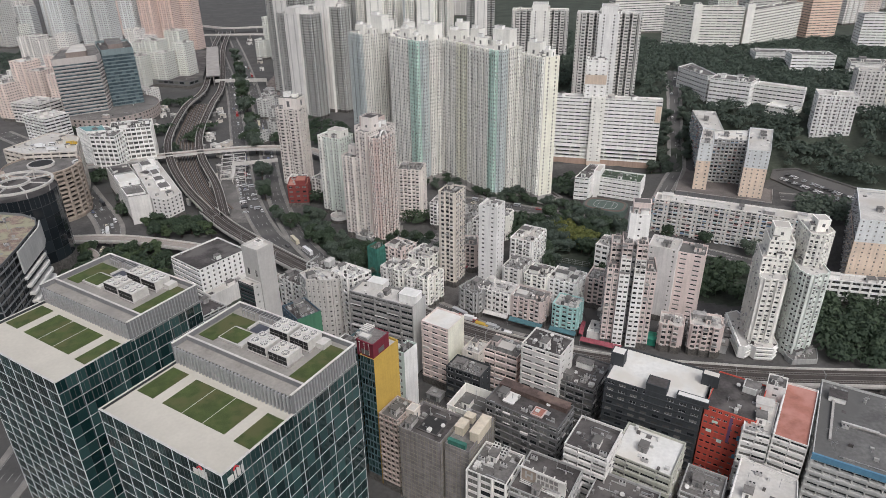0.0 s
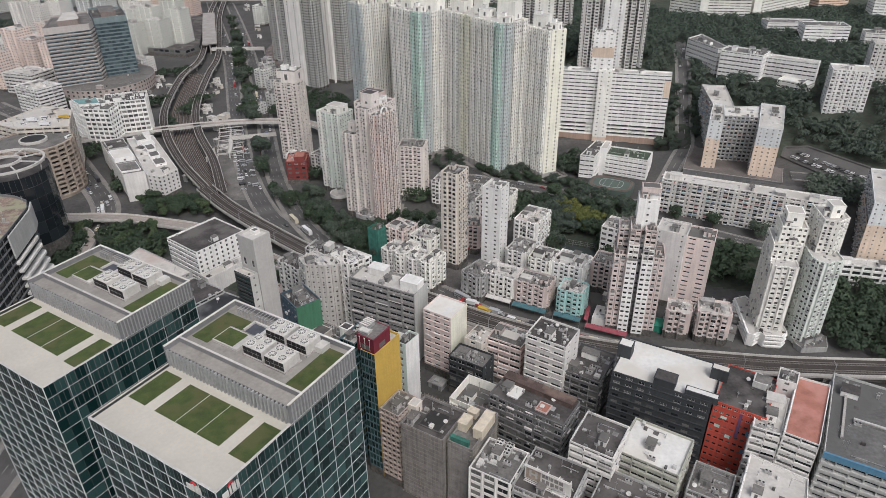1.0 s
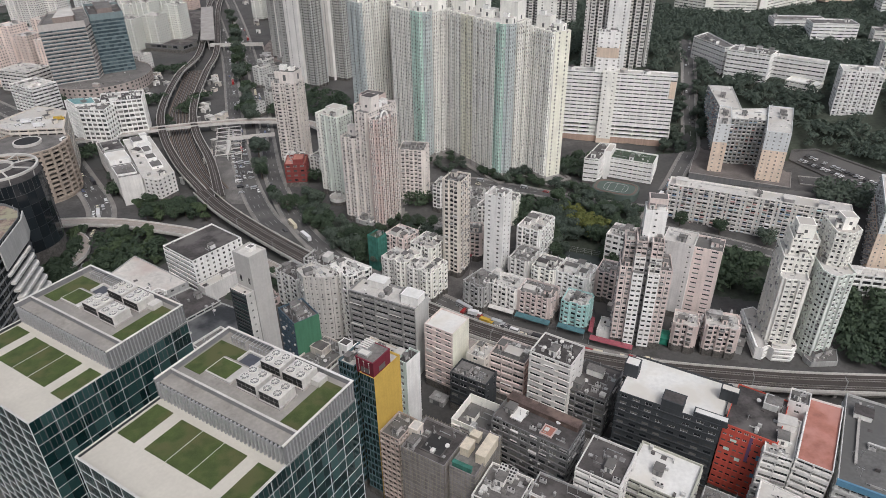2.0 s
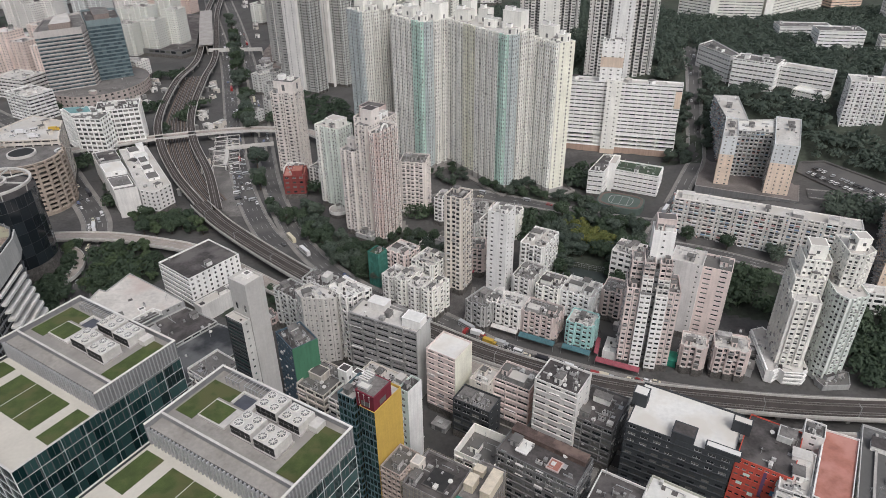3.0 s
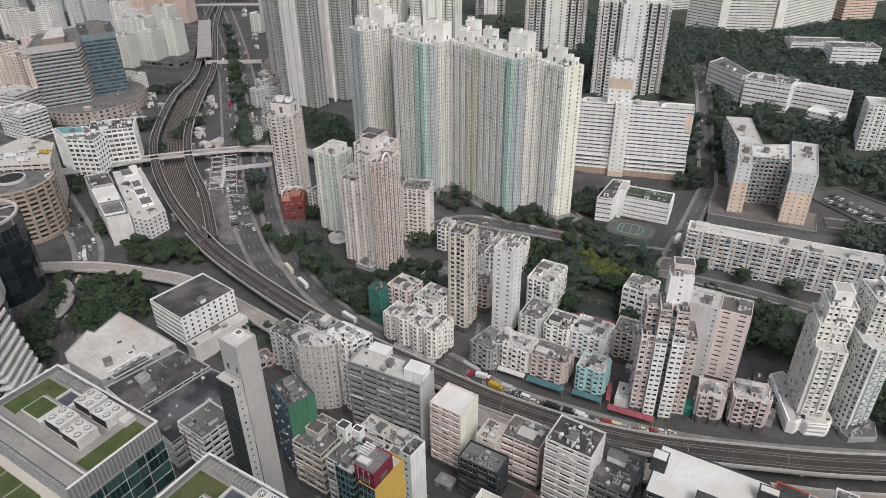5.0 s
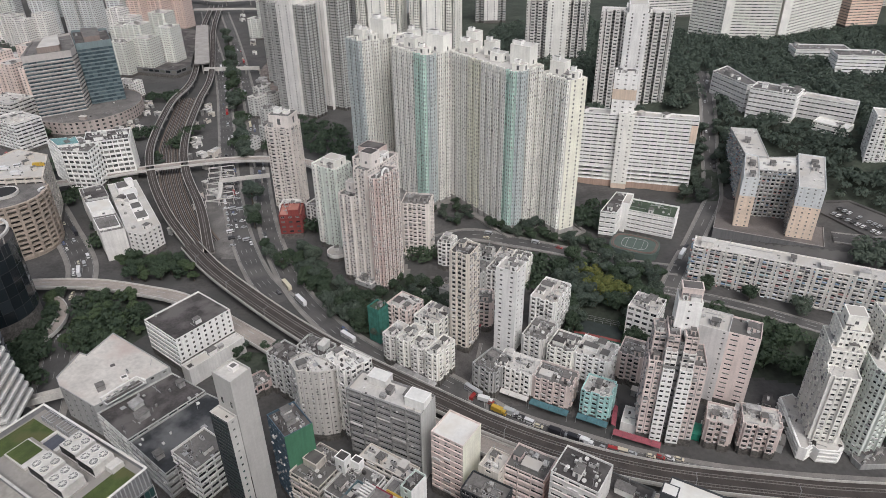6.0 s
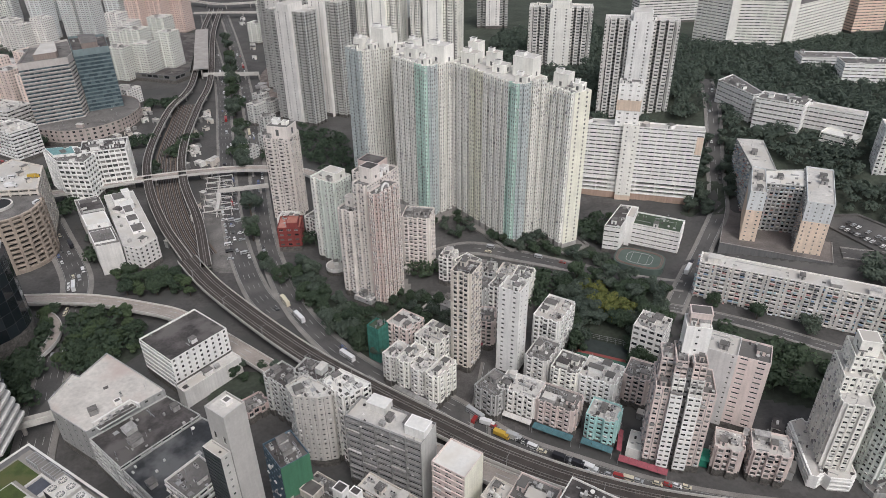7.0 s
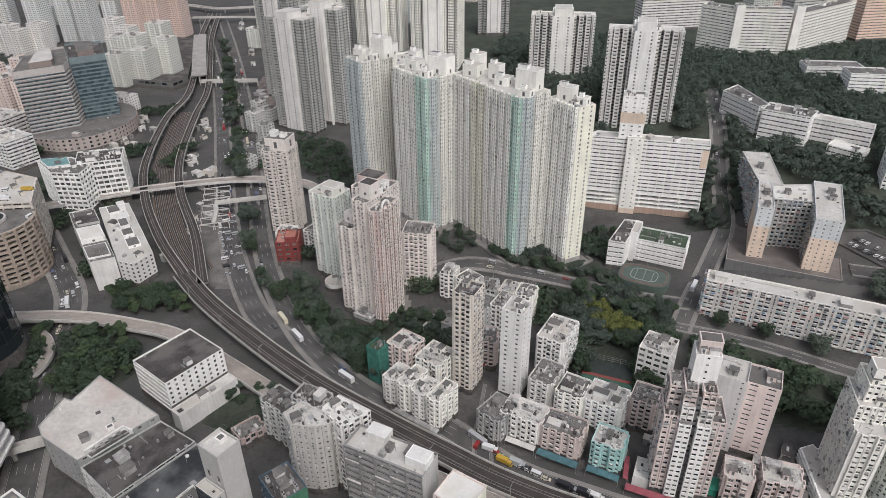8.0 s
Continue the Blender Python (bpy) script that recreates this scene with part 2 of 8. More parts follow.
def mesh_of(name, g, mats):
    me = bpy.data.meshes.new(name)
    me.from_pydata(g.v, [], g.f)
    for mt in mats if isinstance(mats, (list, tuple)) else [mats]:
        me.materials.append(mt)
    if any(g.m):
        me.polygons.foreach_set("material_index", g.m)
    me.update()
    return me


def part(name, g, mats, parent, label="", kind=""):
    ob = new(name, mesh_of(name, g, mats))
    ob.parent = parent
    return tagged(ob, label, "", "", kind)


def placed(name, data, parent, loc, yaw=0.0):
    ob = new(name, data)
    ob.parent = parent
    ob.location = loc
    ob.rotation_euler = (0, 0, yaw)
    return ob


def sstep(x):
    x = min(1.0, max(0.0, x))
    return x * x * (3 - 2 * x)


def land(x, y):
    """The lie of the land: flat by the railway, a hill to the east and north-east."""
    s = 0.7 * x + 0.7 * y
    rise = 11 * sstep((s - 295) / 60) + 13 * sstep((s - 405) / 50) + 34 * sstep((s - 470) / 130)
    rise *= sstep((x + 90) / 70) * sstep((y - 318) / 80)
    # the hollow in front of the slab block's parking decks
    t = min(1.0, max(0.0, ((x - 92) * 76 - (y - 524) * 19) / (76 * 76 + 19 * 19)))
    return rise - max(0.0, rise - 14.5) * sstep(1.7 - math.hypot(x - 92 - 76 * t, y - 524 + 19 * t) / 17)


def rect(c, w, d, yaw=-31):
    """A footprint from its near left corner, its front's length, its depth and its front's direction."""
    a = radians(yaw)
    u, v = (math.cos(a), math.sin(a)), (-math.sin(a), math.cos(a))
    return [c, (c[0] + w * u[0], c[1] + w * u[1]), (c[0] + w * u[0] + d * v[0], c[1] + w * u[1] + d * v[1]), (c[0] + d * v[0], c[1] + d * v[1])]


def circle(x, y, r, n=24, a0=0.0):
    return [(x + r * math.cos(a0 + 2 * math.pi * k / n), y + r * math.sin(a0 + 2 * math.pi * k / n)) for k in range(n)]


def inset(poly, d):
    out, n = [], len(poly)
    for i in range(n):
        p, q, r = Vector(poly[i - 1]), Vector(poly[i]), Vector(poly[(i + 1) % n])
        a, b = (q - p).normalized(), (r - q).normalized()
        na, nb = Vector((-a.y, a.x)), Vector((-b.y, b.x))
        k = na + nb
        k = k * (d / max(0.35, 1 + na.dot(nb)))
        out.append((q.x + k.x, q.y + k.y))
    return out


def inside(poly, x, y):
    r = False
    for i in range(len(poly)):
        (x1, y1), (x2, y2) = poly[i - 1], poly[i]
        if (y1 > y) != (y2 > y) and x < (x2 - x1) * (y - y1) / (y2 - y1) + x1:
            r = not r
    return r


def bays(a, b, pitch, width, out):
    """Points along a front with shallow bays standing out of it."""
    a, b = Vector(a), Vector(b)
    n = max(1, int((b - a).length / pitch))
    d = (b - a) / n
    e = d.normalized()
    nrm = Vector((e.y, -e.x)) * out
    g = e * ((d.length - width) / 2)
    pts = []
    for k in range(n):
        s = a + d * k
        t = s + d
        pts += [s + g, s + g + nrm, t - g + nrm, t - g]
    return [tuple(a)] + [tuple(p) for p in pts]


# ---- buildings ----
def style(bay=3.0, fl=2.9, ww=0.5, sill=0.32, head=0.8, dep=0.22, base=4.0, ac=0.0, ledge=0.0, ledge_h=0.25, fin=0.0, fin_w=0.35, glass=0, frame=0, top=0.0, rail=0.0, pat=(1.0,), pipes=0, rib=0.0, rib_d=0.4, span=None):
    return dict(rib=rib, rib_d=rib_d, span=span, bay=bay, fl=fl, ww=ww, sill=sill, head=head, dep=dep, base=base, ac=ac, ledge=ledge, ledge_h=ledge_h, fin=fin, fin_w=fin_w, glass=glass, frame=frame, top=top, rail=rail, pat=pat, pipes=pipes)


RES = style(bay=2.7, ww=0.68, sill=0.24, head=0.82, dep=0.3, ac=0.6, pat=(1.0, 1.0, 0.5), pipes=3)
RES_F = style(bay=2.4, fl=2.8, ww=0.66, sill=0.24, head=0.82, dep=0.3, ac=0.5, pat=(1.0, 0.55), pipes=4)
IND = style(bay=4.2, fl=3.6, ww=0.82, sill=0.32, head=0.84, dep=0.4, ledge=0.35, ledge_h=0.2, ac=0.6, pipes=2)
BAND = style(bay=5.0, fl=3.4, ww=0.92, sill=0.42, head=0.88, dep=0.6, ledge=0.25, ledge_h=0.9, ac=0.5, pipes=3)
RES_T = style(bay=2.6, fl=2.85, ww=0.54, sill=0.3, head=0.77, dep=0.28, ac=0.5, pat=(1.0, 1.0, 0.6), pipes=3)
PLAIN = style(bay=6.0, fl=3.3, ww=0.25, sill=0.4, head=0.75)
BLANK = style(bay=9999.0)
WINDOWS = {}


def window_mesh(w, h, glass, frame):
    key = (round(w, 1), round(h, 1), glass, frame)
    if key not in WINDOWS:
        g = Geo()
        w, h = key[0] / 2, key[1] / 2
        g.quad((-w, 0, -h), (w, 0, -h), (w, 0, h), (-w, 0, h), 0)
        t = min(0.09, w * 0.12)
        for x0, z0, x1, z1 in ((-w, -h, w, -h + t), (-w, h - t, w, h), (-w, -h, -w + t, h), (w - t, -h, w, h), (-t / 2, -h, t / 2, h)):
            g.quad((x0, -0.06, z0), (x1, -0.06, z0), (x1, -0.06, z1), (x0, -0.06, z1), 1)
            g.quad((x0, -0.06, z1), (x1, -0.06, z1), (x1, 0, z1), (x0, 0, z1), 1)
        WINDOWS[key] = mesh_of("window", g, [(GLASS_O, CURTAIN_O, GLASS_E, SMOKE_O, SKY_O)[glass], FRAME_D if frame else FRAME_W])
    return WINDOWS[key]


def facade(g, A, B, z0, z1, st, mi, wins, acs, rng, base_mi, fins, flat=False, span_mi=None):
    """One front: spandrels, piers, reveals, ledges, ribs and fins; collects its windows and air conditioners.
    flat: a far or rear front, whose panes lie on the wall with no reveals."""
    span_mi = mi if span_mi is None else span_mi
    L = math.hypot(B[0] - A[0], B[1] - A[1])
    e = ((B[0] - A[0]) / L, (B[1] - A[1]) / L)
    nx, ny = e[1], -e[0]

    def P(u, o, z):
        return (A[0] + e[0] * u + nx * o, A[1] + e[1] * u + ny * o, z)

    base = min(st["base"], (z1 - z0) * 0.5)
    zb = z0 + base
    n = int(L / st["bay"] + 0.35)
    fl = max(1, int(round((z1 - st["top"] - zb) / st["fl"]))) if z1 - zb > 2 else 0
    if n < 1 or fl < 1:
        g.quad(P(0, 0, zb), P(L, 0, zb), P(L, 0, z1), P(0, 0, z1), mi)
        if base > 0:
            g.quad(P(0, 0, z0), P(L, 0, z0), P(L, 0, zb), P(0, 0, zb), base_mi if st["bay"] < 999 else mi)
        return
    if base > 0:
        g.quad(P(0, 0, z0), P(L, 0, z0), P(L, 0, zb), P(0, 0, zb), base_mi)
    fh, cw = (z1 - st["top"] - zb) / fl, L / n
    ww, dep = cw * st["ww"], -st["dep"]
    yaw = math.atan2(e[1], e[0])
    low = zb
    if flat:
        g.quad(P(0, 0, zb), P(L, 0, zb), P(L, 0, z1), P(0, 0, z1), mi)
        for i in range(fl):
            za, zc = zb + fh * (i + st["sill"]), zb + fh * (i + st["head"])
            for k in range(n):
                wk = ww * st["pat"][k % len(st["pat"])]
                ua, ub = cw * k + (cw - wk) / 2, cw * k + (cw + wk) / 2
                wins.append((P((ua + ub) / 2, 0.02, (za + zc) / 2), yaw, wk, zc - za, P, ua, ub, za, zc, 0.02, st["glass"], st["frame"]))
        return
    for i in range(fl):
        za, zc = zb + fh * (i + st["sill"]), zb + fh * (i + st["head"])
        g.quad(P(0, 0, low), P(L, 0, low), P(L, 0, za), P(0, 0, za), span_mi)
        low = zc
        u = 0.0
        for k in range(n):
            wk = ww * st["pat"][k % len(st["pat"])]
            ua, ub = cw * k + (cw - wk) / 2, cw * k + (cw + wk) / 2
            g.quad(P(u, 0, za), P(ua, 0, za), P(ua, 0, zc), P(u, 0, zc), mi)
            u = ub
            g.quad(P(ua, 0, za), P(ub, 0, za), P(ub, dep, za), P(ua, dep, za), mi)
            g.quad(P(ua, dep, zc), P(ub, dep, zc), P(ub, 0, zc), P(ua, 0, zc), mi)
            g.quad(P(ua, 0, zc), P(ua, 0, za), P(ua, dep, za), P(ua, dep, zc), mi)
            g.quad(P(ub, 0, za), P(ub, 0, zc), P(ub, dep, zc), P(ub, dep, za), mi)
            wins.append((P((ua + ub) / 2, dep, (za + zc) / 2), yaw, wk, zc - za, P, ua, ub, za, zc, dep, st["glass"], st["frame"]))
            if st["ac"] and rng.random() < st["ac"]:
                x = ua + rng.random() * max(0.05, wk - 0.9)
                if rng.random() < 0.75:
                    acs.append((P, x, za - 0.75, 0.85, 0.45 + 0.2 * rng.random(), 0.55))
                elif rng.random() < 0.6:
                    acs.append((P, ua - 0.2, za - 0.25, wk + 0.4, 0.5 + 0.3 * rng.random(), 0.3 + 0.9 * rng.random()))
                else:
                    acs.append((P, ua - 0.15, zc, wk + 0.3, 0.6, 0.08))
            if st["rail"]:
                acs.append((P, ua, za - 0.5 + 0.9 * rng.random(), wk * (0.4 + 0.6 * rng.random()), st["rail"] * (0.5 + 0.5 * rng.random()), 0.5))
        g.quad(P(u, 0, za), P(L, 0, za), P(L, 0, zc), P(u, 0, zc), mi)
        if st["ledge"]:
            d, h = st["ledge"], st["ledge_h"]
            zl = za - h
            g.quad(P(0, 0, za), P(L, 0, za), P(L, d, za), P(0, d, za), mi)
            g.quad(P(0, d, za), P(L, d, za), P(L, d, zl), P(0, d, zl), mi)
            g.quad(P(0, d, zl), P(L, d, zl), P(L, 0.002, zl), P(0, 0.002, zl), mi)
            g.quad(P(0, 0, za), P(0, d, za), P(0, d, zl), P(0, 0.002, zl), mi)
            g.quad(P(L, d, za), P(L, 0, za), P(L, 0.002, zl), P(L, d, zl), mi)
    g.quad(P(0, 0, low), P(L, 0, low), P(L, 0, z1), P(0, 0, z1), mi)
    if st["rib"]:
        for k in range(n + 1):
            u0 = max(0.003, min(L - st["rib"] - 0.003, cw * k - st["rib"] / 2))
            u1, d = u0 + st["rib"], st["rib_d"]
            g.quad(P(u0, d, zb), P(u1, d, zb), P(u1, d, z1), P(u0, d, z1), mi)
            g.quad(P(u0, 0, zb), P(u0, d, zb), P(u0, d, z1), P(u0, 0, z1), mi)
            g.quad(P(u1, d, zb), P(u1, 0, zb), P(u1, 0, z1), P(u1, d, z1), mi)
            g.quad(P(u0, d, z1), P(u1, d, z1), P(u1, 0, z1), P(u0, 0, z1), mi)
            us = us + [u0, u1] if k else [0.0, u0, u1]
        us.append(L)
        for ua, ub in zip(us, us[1:]):
            g.quad(P(ua, 0, zb), P(ub, 0, zb), P(ub, st["rib_d"], zb), P(ua, st["rib_d"], zb), mi)
    if st["pipes"]:
        for k in range(1, n, st["pipes"]):
            acs.append((P, cw * k - 0.1, zb, 0.2, 0.18, z1 - zb - 1.0))
    if st["fin"]:
        for k in range(n + 1):
            u0 = max(0.0, min(L - st["fin_w"], cw * k - st["fin_w"] / 2))
            u1 = u0 + st["fin_w"]
            d = st["fin"]
            q = Geo()
            q.hexa([P(u0, d, zb), P(u1, d, zb), P(u1, 0.003, zb), P(u0, 0.003, zb)], [P(u0, d, z1), P(u1, d, z1), P(u1, 0.003, z1), P(u0, 0.003, z1)])
            fins.append((q, mi))


COUNT = [0]


def building(name, label, poly, z1, walls, st=RES, roof=R_GREY, z0=None, styles=None, mats=None, parapet=1.1, cap=60, clutter=6, seed=1, category="building", base_mat=BASE, group="", front=None):
    """A building on a footprint: walls with real window openings, parapet, roof deck and what stands on it.
    styles, mats: for single fronts. cap: how many windows are pieces of their own."""
    rng = random.Random(seed)
    if name == "flats" and len(poly) == 4 and not mats:
        poly = bays(poly[0], poly[1], 4.8, 3.1, 0.9) + bays(poly[1], poly[2], 4.8, 3.1, 0.9) + [poly[2], poly[3]]
    cx, cy = sum(p[0] for p in poly) / len(poly), sum(p[1] for p in poly) / len(poly)
    if z0 is None:
        z0 = min(land(*p) for p in poly) - 0.5
    top = new(name)
    top.location = (cx, cy, z0)
    tagged(top, label, category, group)
    loc = [(p[0] - cx, p[1] - cy) for p in poly]
    zt = z1 - z0
    use = [walls, base_mat]
    g, wins, acs, fins = Geo(), [], [], []
    n = len(loc)
    for i in range(n):
        m = (mats or {}).get(i, walls)
        if m not in use:
            use.append(m)
        s2 = (styles or {}).get(i, st)
        span = s2["span"] if m is walls else None
        if span and span not in use:
            use.append(span)
        a, b = poly[i], poly[(i + 1) % n]
        mx, my = (a[0] + b[0]) / 2, (a[1] + b[1]) / 2
        rear = all((b[1] - a[1]) * (ex - mx) - (b[0] - a[0]) * (ey - my) < 0 for ex, ey in ((0, -6), (-4, 90)))
        facade(g, loc[i], loc[(i + 1) % n], 0.0, zt, s2, use.index(m), wins, acs, rng, 1, fins, rear or cy > 900, use.index(span) if span else None)
    th = 0.3
    inn = inset(loc, th)
    for i in range(n):
        j = (i + 1) % n
        a, b, c, d = loc[i], loc[j], inn[j], inn[i]
        g.quad((*a, zt), (*b, zt), (*c, zt), (*d, zt), 0)
        g.quad((*d, zt), (*c, zt), (*c, zt - parapet), (*d, zt - parapet), 0)
    part("wall", g, use, top)
    for q, mi in fins:
        part("pier", q, use[mi], top)
    r = Geo()
    r.ngon([(*p, zt - parapet) for p in inn])
    part("roof", r, roof, top)
    # windows nearest the lens path become pieces, highest first; the others stay joined
    facing = [w for w in wins if math.sin(w[1]) * (w[0][0] + cx) - math.cos(w[1]) * (w[0][1] + cy - 45) < 0]
    facing.sort(key=lambda w: -w[0][2])
    own = facing[:int(cap * 0.30)]
    ids = {id(w) for w in own}
    for w in own:
        placed("window", window_mesh(w[2], w[3], w[10], w[11]), top, w[0], w[1])
    COUNT[0] += len(own)
    rest = Geo()
    for w in wins:
        if id(w) not in ids:
            P, ua, ub, za, zc, dep = w[4:10]
            rest.quad(P(ua, dep, za), P(ub, dep, za), P(ub, dep, zc), P(ua, dep, zc))
    if rest.f:
        part("window_panes", rest, (GLASS_I, CURTAIN_I, GLASS_F, SMOKE_I, SKY_I)[st["glass"]], top, "", "stuff")
    if acs:
        ag = Geo()
        for P, u, z, w, d, h in acs:
            ag.hexa([P(u, d, z), P(u + w, d, z), P(u + w, 0.004, z), P(u, 0.004, z)], [P(u, d, z + h), P(u + w, d, z + h), P(u + w, 0.004, z + h), P(u, 0.004, z + h)])
        part("wall_clutter", ag, LAUNDRY if st["rail"] else AC, top, "small wall-hung cooling boxes and racks", "stuff")
    if clutter:
        roof_things(top, inset(loc, 1.0), zt - parapet, clutter, rng, math.atan2(loc[1][1] - loc[0][1], loc[1][0] - loc[0][0]), walls, name in ("factory_block", "warehouse", "hotel_block"))
    return top


def roof_things(top, poly, z, count, rng, yaw, wall, works=False):
    """Stair housings, tanks, sheds, pipes and dishes on a roof."""
    xs, ys = [p[0] for p in poly], [p[1] for p in poly]
    c, s = math.cos(yaw), math.sin(yaw)

    def spot(w, d, used):
        for _ in range(40):
            x, y = rng.uniform(min(xs), max(xs)), rng.uniform(min(ys), max(ys))
            cs = [(x + c * a - s * b, y + s * a + c * b) for a in (-w / 2, w / 2) for b in (-d / 2, d / 2)]
            if all(inside(poly, *q) for q in cs) and all(math.hypot(x - q[0], y - q[1]) > (max(w, d) + q[2]) * 0.6 for q in used):
                used.append((x, y, max(w, d)))
                return x, y
        return None

    small = Geo()
    for k in range(count * 7):
        x, y = rng.uniform(min(xs), max(xs)), rng.uniform(min(ys), max(ys))
        if inside(poly, x, y):
            kind = rng.random()
            if kind < 0.45:
                w, d, h = rng.uniform(0.4, 1.6), rng.uniform(0.4, 1.4), rng.uniform(0.3, 1.5)
                small.box(-w / 2, -d / 2, z, w / 2, d / 2, z + h, rng.choice((0, 0, 1, 2)), yaw, (x, y))
            elif kind < 0.65:
                h = rng.uniform(2, 5)
                small.box(-0.07, -0.07, z, 0.07, 0.07, z + h, 3, yaw, (x, y))
                small.box(-0.5, -0.04, z + h * 0.8, 0.5, 0.04, z + h * 0.8 + 0.08, 3, yaw, (x, y))
            elif kind < 0.85:
                w = rng.uniform(1.5, 5)
                if inside(poly, x + c * w, y + s * w):
                    small.box(0, -0.1, z, w, 0.1, z + rng.uniform(0.2, 0.9), rng.choice((0, 1, 3)), yaw, (x, y))
            else:
                w = rng.uniform(1.0, 2.8)
                if inside(poly, x + c * w - s * w, y + s * w + c * w):
                    small.box(0, 0, z + 0.003, w, w, z + 0.06, rng.choice((1, 2, 3)), yaw, (x, y))
    if small.f:
        part("roof_clutter", small, [TANK, HUT, R_DARK, METAL], top, "", "stuff")
    used = []
    span = math.sqrt((max(xs) - min(xs)) * (max(ys) - min(ys)))
    for k in range(count):
        kind = "stair_housing" if k == 0 else rng.choice(["tank", "pipe", "pipe", "cooler", "cooler", "dish", "shed"] if works else ["tank", "tank", "shed", "shed", "pipe", "pipe", "dish", "cooler", "stair_housing"])
        g = Geo()
        if kind == "stair_housing":
            w, d, h = min(span * 0.22, rng.uniform(2.4, 4.0)), min(span * 0.26, rng.uniform(3, 5)), rng.uniform(2.3, 3.0)
            p = spot(w + 0.4, d + 0.4, used)
            if p:
                g.box(-w / 2, -d / 2, z, w / 2, d / 2, z + h, 0, yaw, p)
                g.box(-w / 2 - 0.2, -d / 2 - 0.2, z + h, w / 2 + 0.2, d / 2 + 0.2, z + h + 0.25, 1, yaw, p)
                g.box(-0.5, -d / 2 - 0.05, z, 0.5, -d / 2 + 0.02, z + 2.0, 2, yaw, p)
                part("stair_housing", g, [wall if wall in (PALE, CREAM, WHITE, PINK, BEIGE) else HUT, R_GREY, FRAME_D], top)
        elif kind == "tank":
            w, d, h = rng.uniform(1.2, 2.4), rng.uniform(1.2, 2.8), rng.uniform(0.8, 1.7)
            p = spot(w, d, used)
            if p:
                g.box(-w / 2, -d / 2, z, w / 2, d / 2, z + h, 0, yaw, p)
                g.box(-w / 2 - 0.1, -d / 2 - 0.1, z + h, w / 2 + 0.1, d / 2 + 0.1, z + h + 0.12, 0, yaw, p)
                g.box(-0.35, -0.35, z + h + 0.12, 0.35, 0.35, z + h + 0.3, 0, yaw, p)
                part("water_tank", g, TANK, top)
        elif kind == "shed":
            w, d, h = min(span * 0.42, rng.uniform(3, 7.5)), min(span * 0.34, rng.uniform(2.5, 5.5)), rng.uniform(2.2, 3.2)
            p = spot(w, d, used)
            if p:
                g.box(-w / 2, -d / 2, z, w / 2, d / 2, z + h, 0, yaw, p)
                c2 = [(p[0] + c * a - s * b, p[1] + s * a + c * b) for a, b in ((-w / 2 - 0.3, -d / 2 - 0.3), (w / 2 + 0.3, -d / 2 - 0.3), (w / 2 + 0.3, d / 2 + 0.3), (-w / 2 - 0.3, d / 2 + 0.3))]
                g.hexa([(*q, z + h + (0.02, 0.02, 0.4, 0.4)[i]) for i, q in enumerate(c2)], [(*q, z + h + (0.1, 0.1, 0.5, 0.5)[i]) for i, q in enumerate(c2)], 1)
                part("roof_shed", g, [rng.choice([wall, HUT, PALE]), rng.choice([HUT, R_GREY, R_PALE, R_DARK])], top)
        elif kind == "pipe":
            w = rng.uniform(4, max(4.5, span * 0.45))
            p = spot(w, 0.6, used)
            if p:
                g.box(-w / 2, -0.12, z + 0.25, w / 2, 0.12, z + 0.45, 0, yaw, p)
                for a in (-w / 2, 0, w / 2 - 0.3):
                    g.box(a, -0.2, z, a + 0.3, 0.2, z + 0.26, 0, yaw, p)
                part("roof_pipe", g, METAL, top)
        elif kind == "cooler":
            p = spot(2.4, 1.2, used)
            if p:
                for a in (-1.2, 0.05):
                    g.box(a, -0.5, z + 0.2, a + 1.1, 0.5, z + 1.3, 0, yaw, p)
                    q = (p[0] + c * (a + 0.55), p[1] + s * (a + 0.55))
                    g.ring(q[0], q[1], z + 1.3, z + 1.36, 0.4, 0.4, 10, 1)
                g.box(-1.3, -0.6, z, 1.3, 0.6, z + 0.2, 0, yaw, p)
                part("roof_cooler", g, [AC, BLACKM], top)
        else:
            p = spot(1.6, 1.6, used)
            if p:
                g.ring(p[0], p[1], z, z + 1.0, 0.12, 0.1, 6)
                a = [2 * math.pi * k2 / 10 for k2 in range(10)]
                lo = [(p[0] + 0.25 * math.cos(t), p[1] - 0.1 + 0.25 * math.sin(t), z + 1.0) for t in a]
                hi = [(p[0] + 0.9 * math.cos(t), p[1] - 0.35 + 0.75 * math.sin(t), z + 1.35 + 0.35 * math.sin(t)) for t in a]
                g.hexa(lo, hi)
                part("satellite_dish", g, TANK, top)


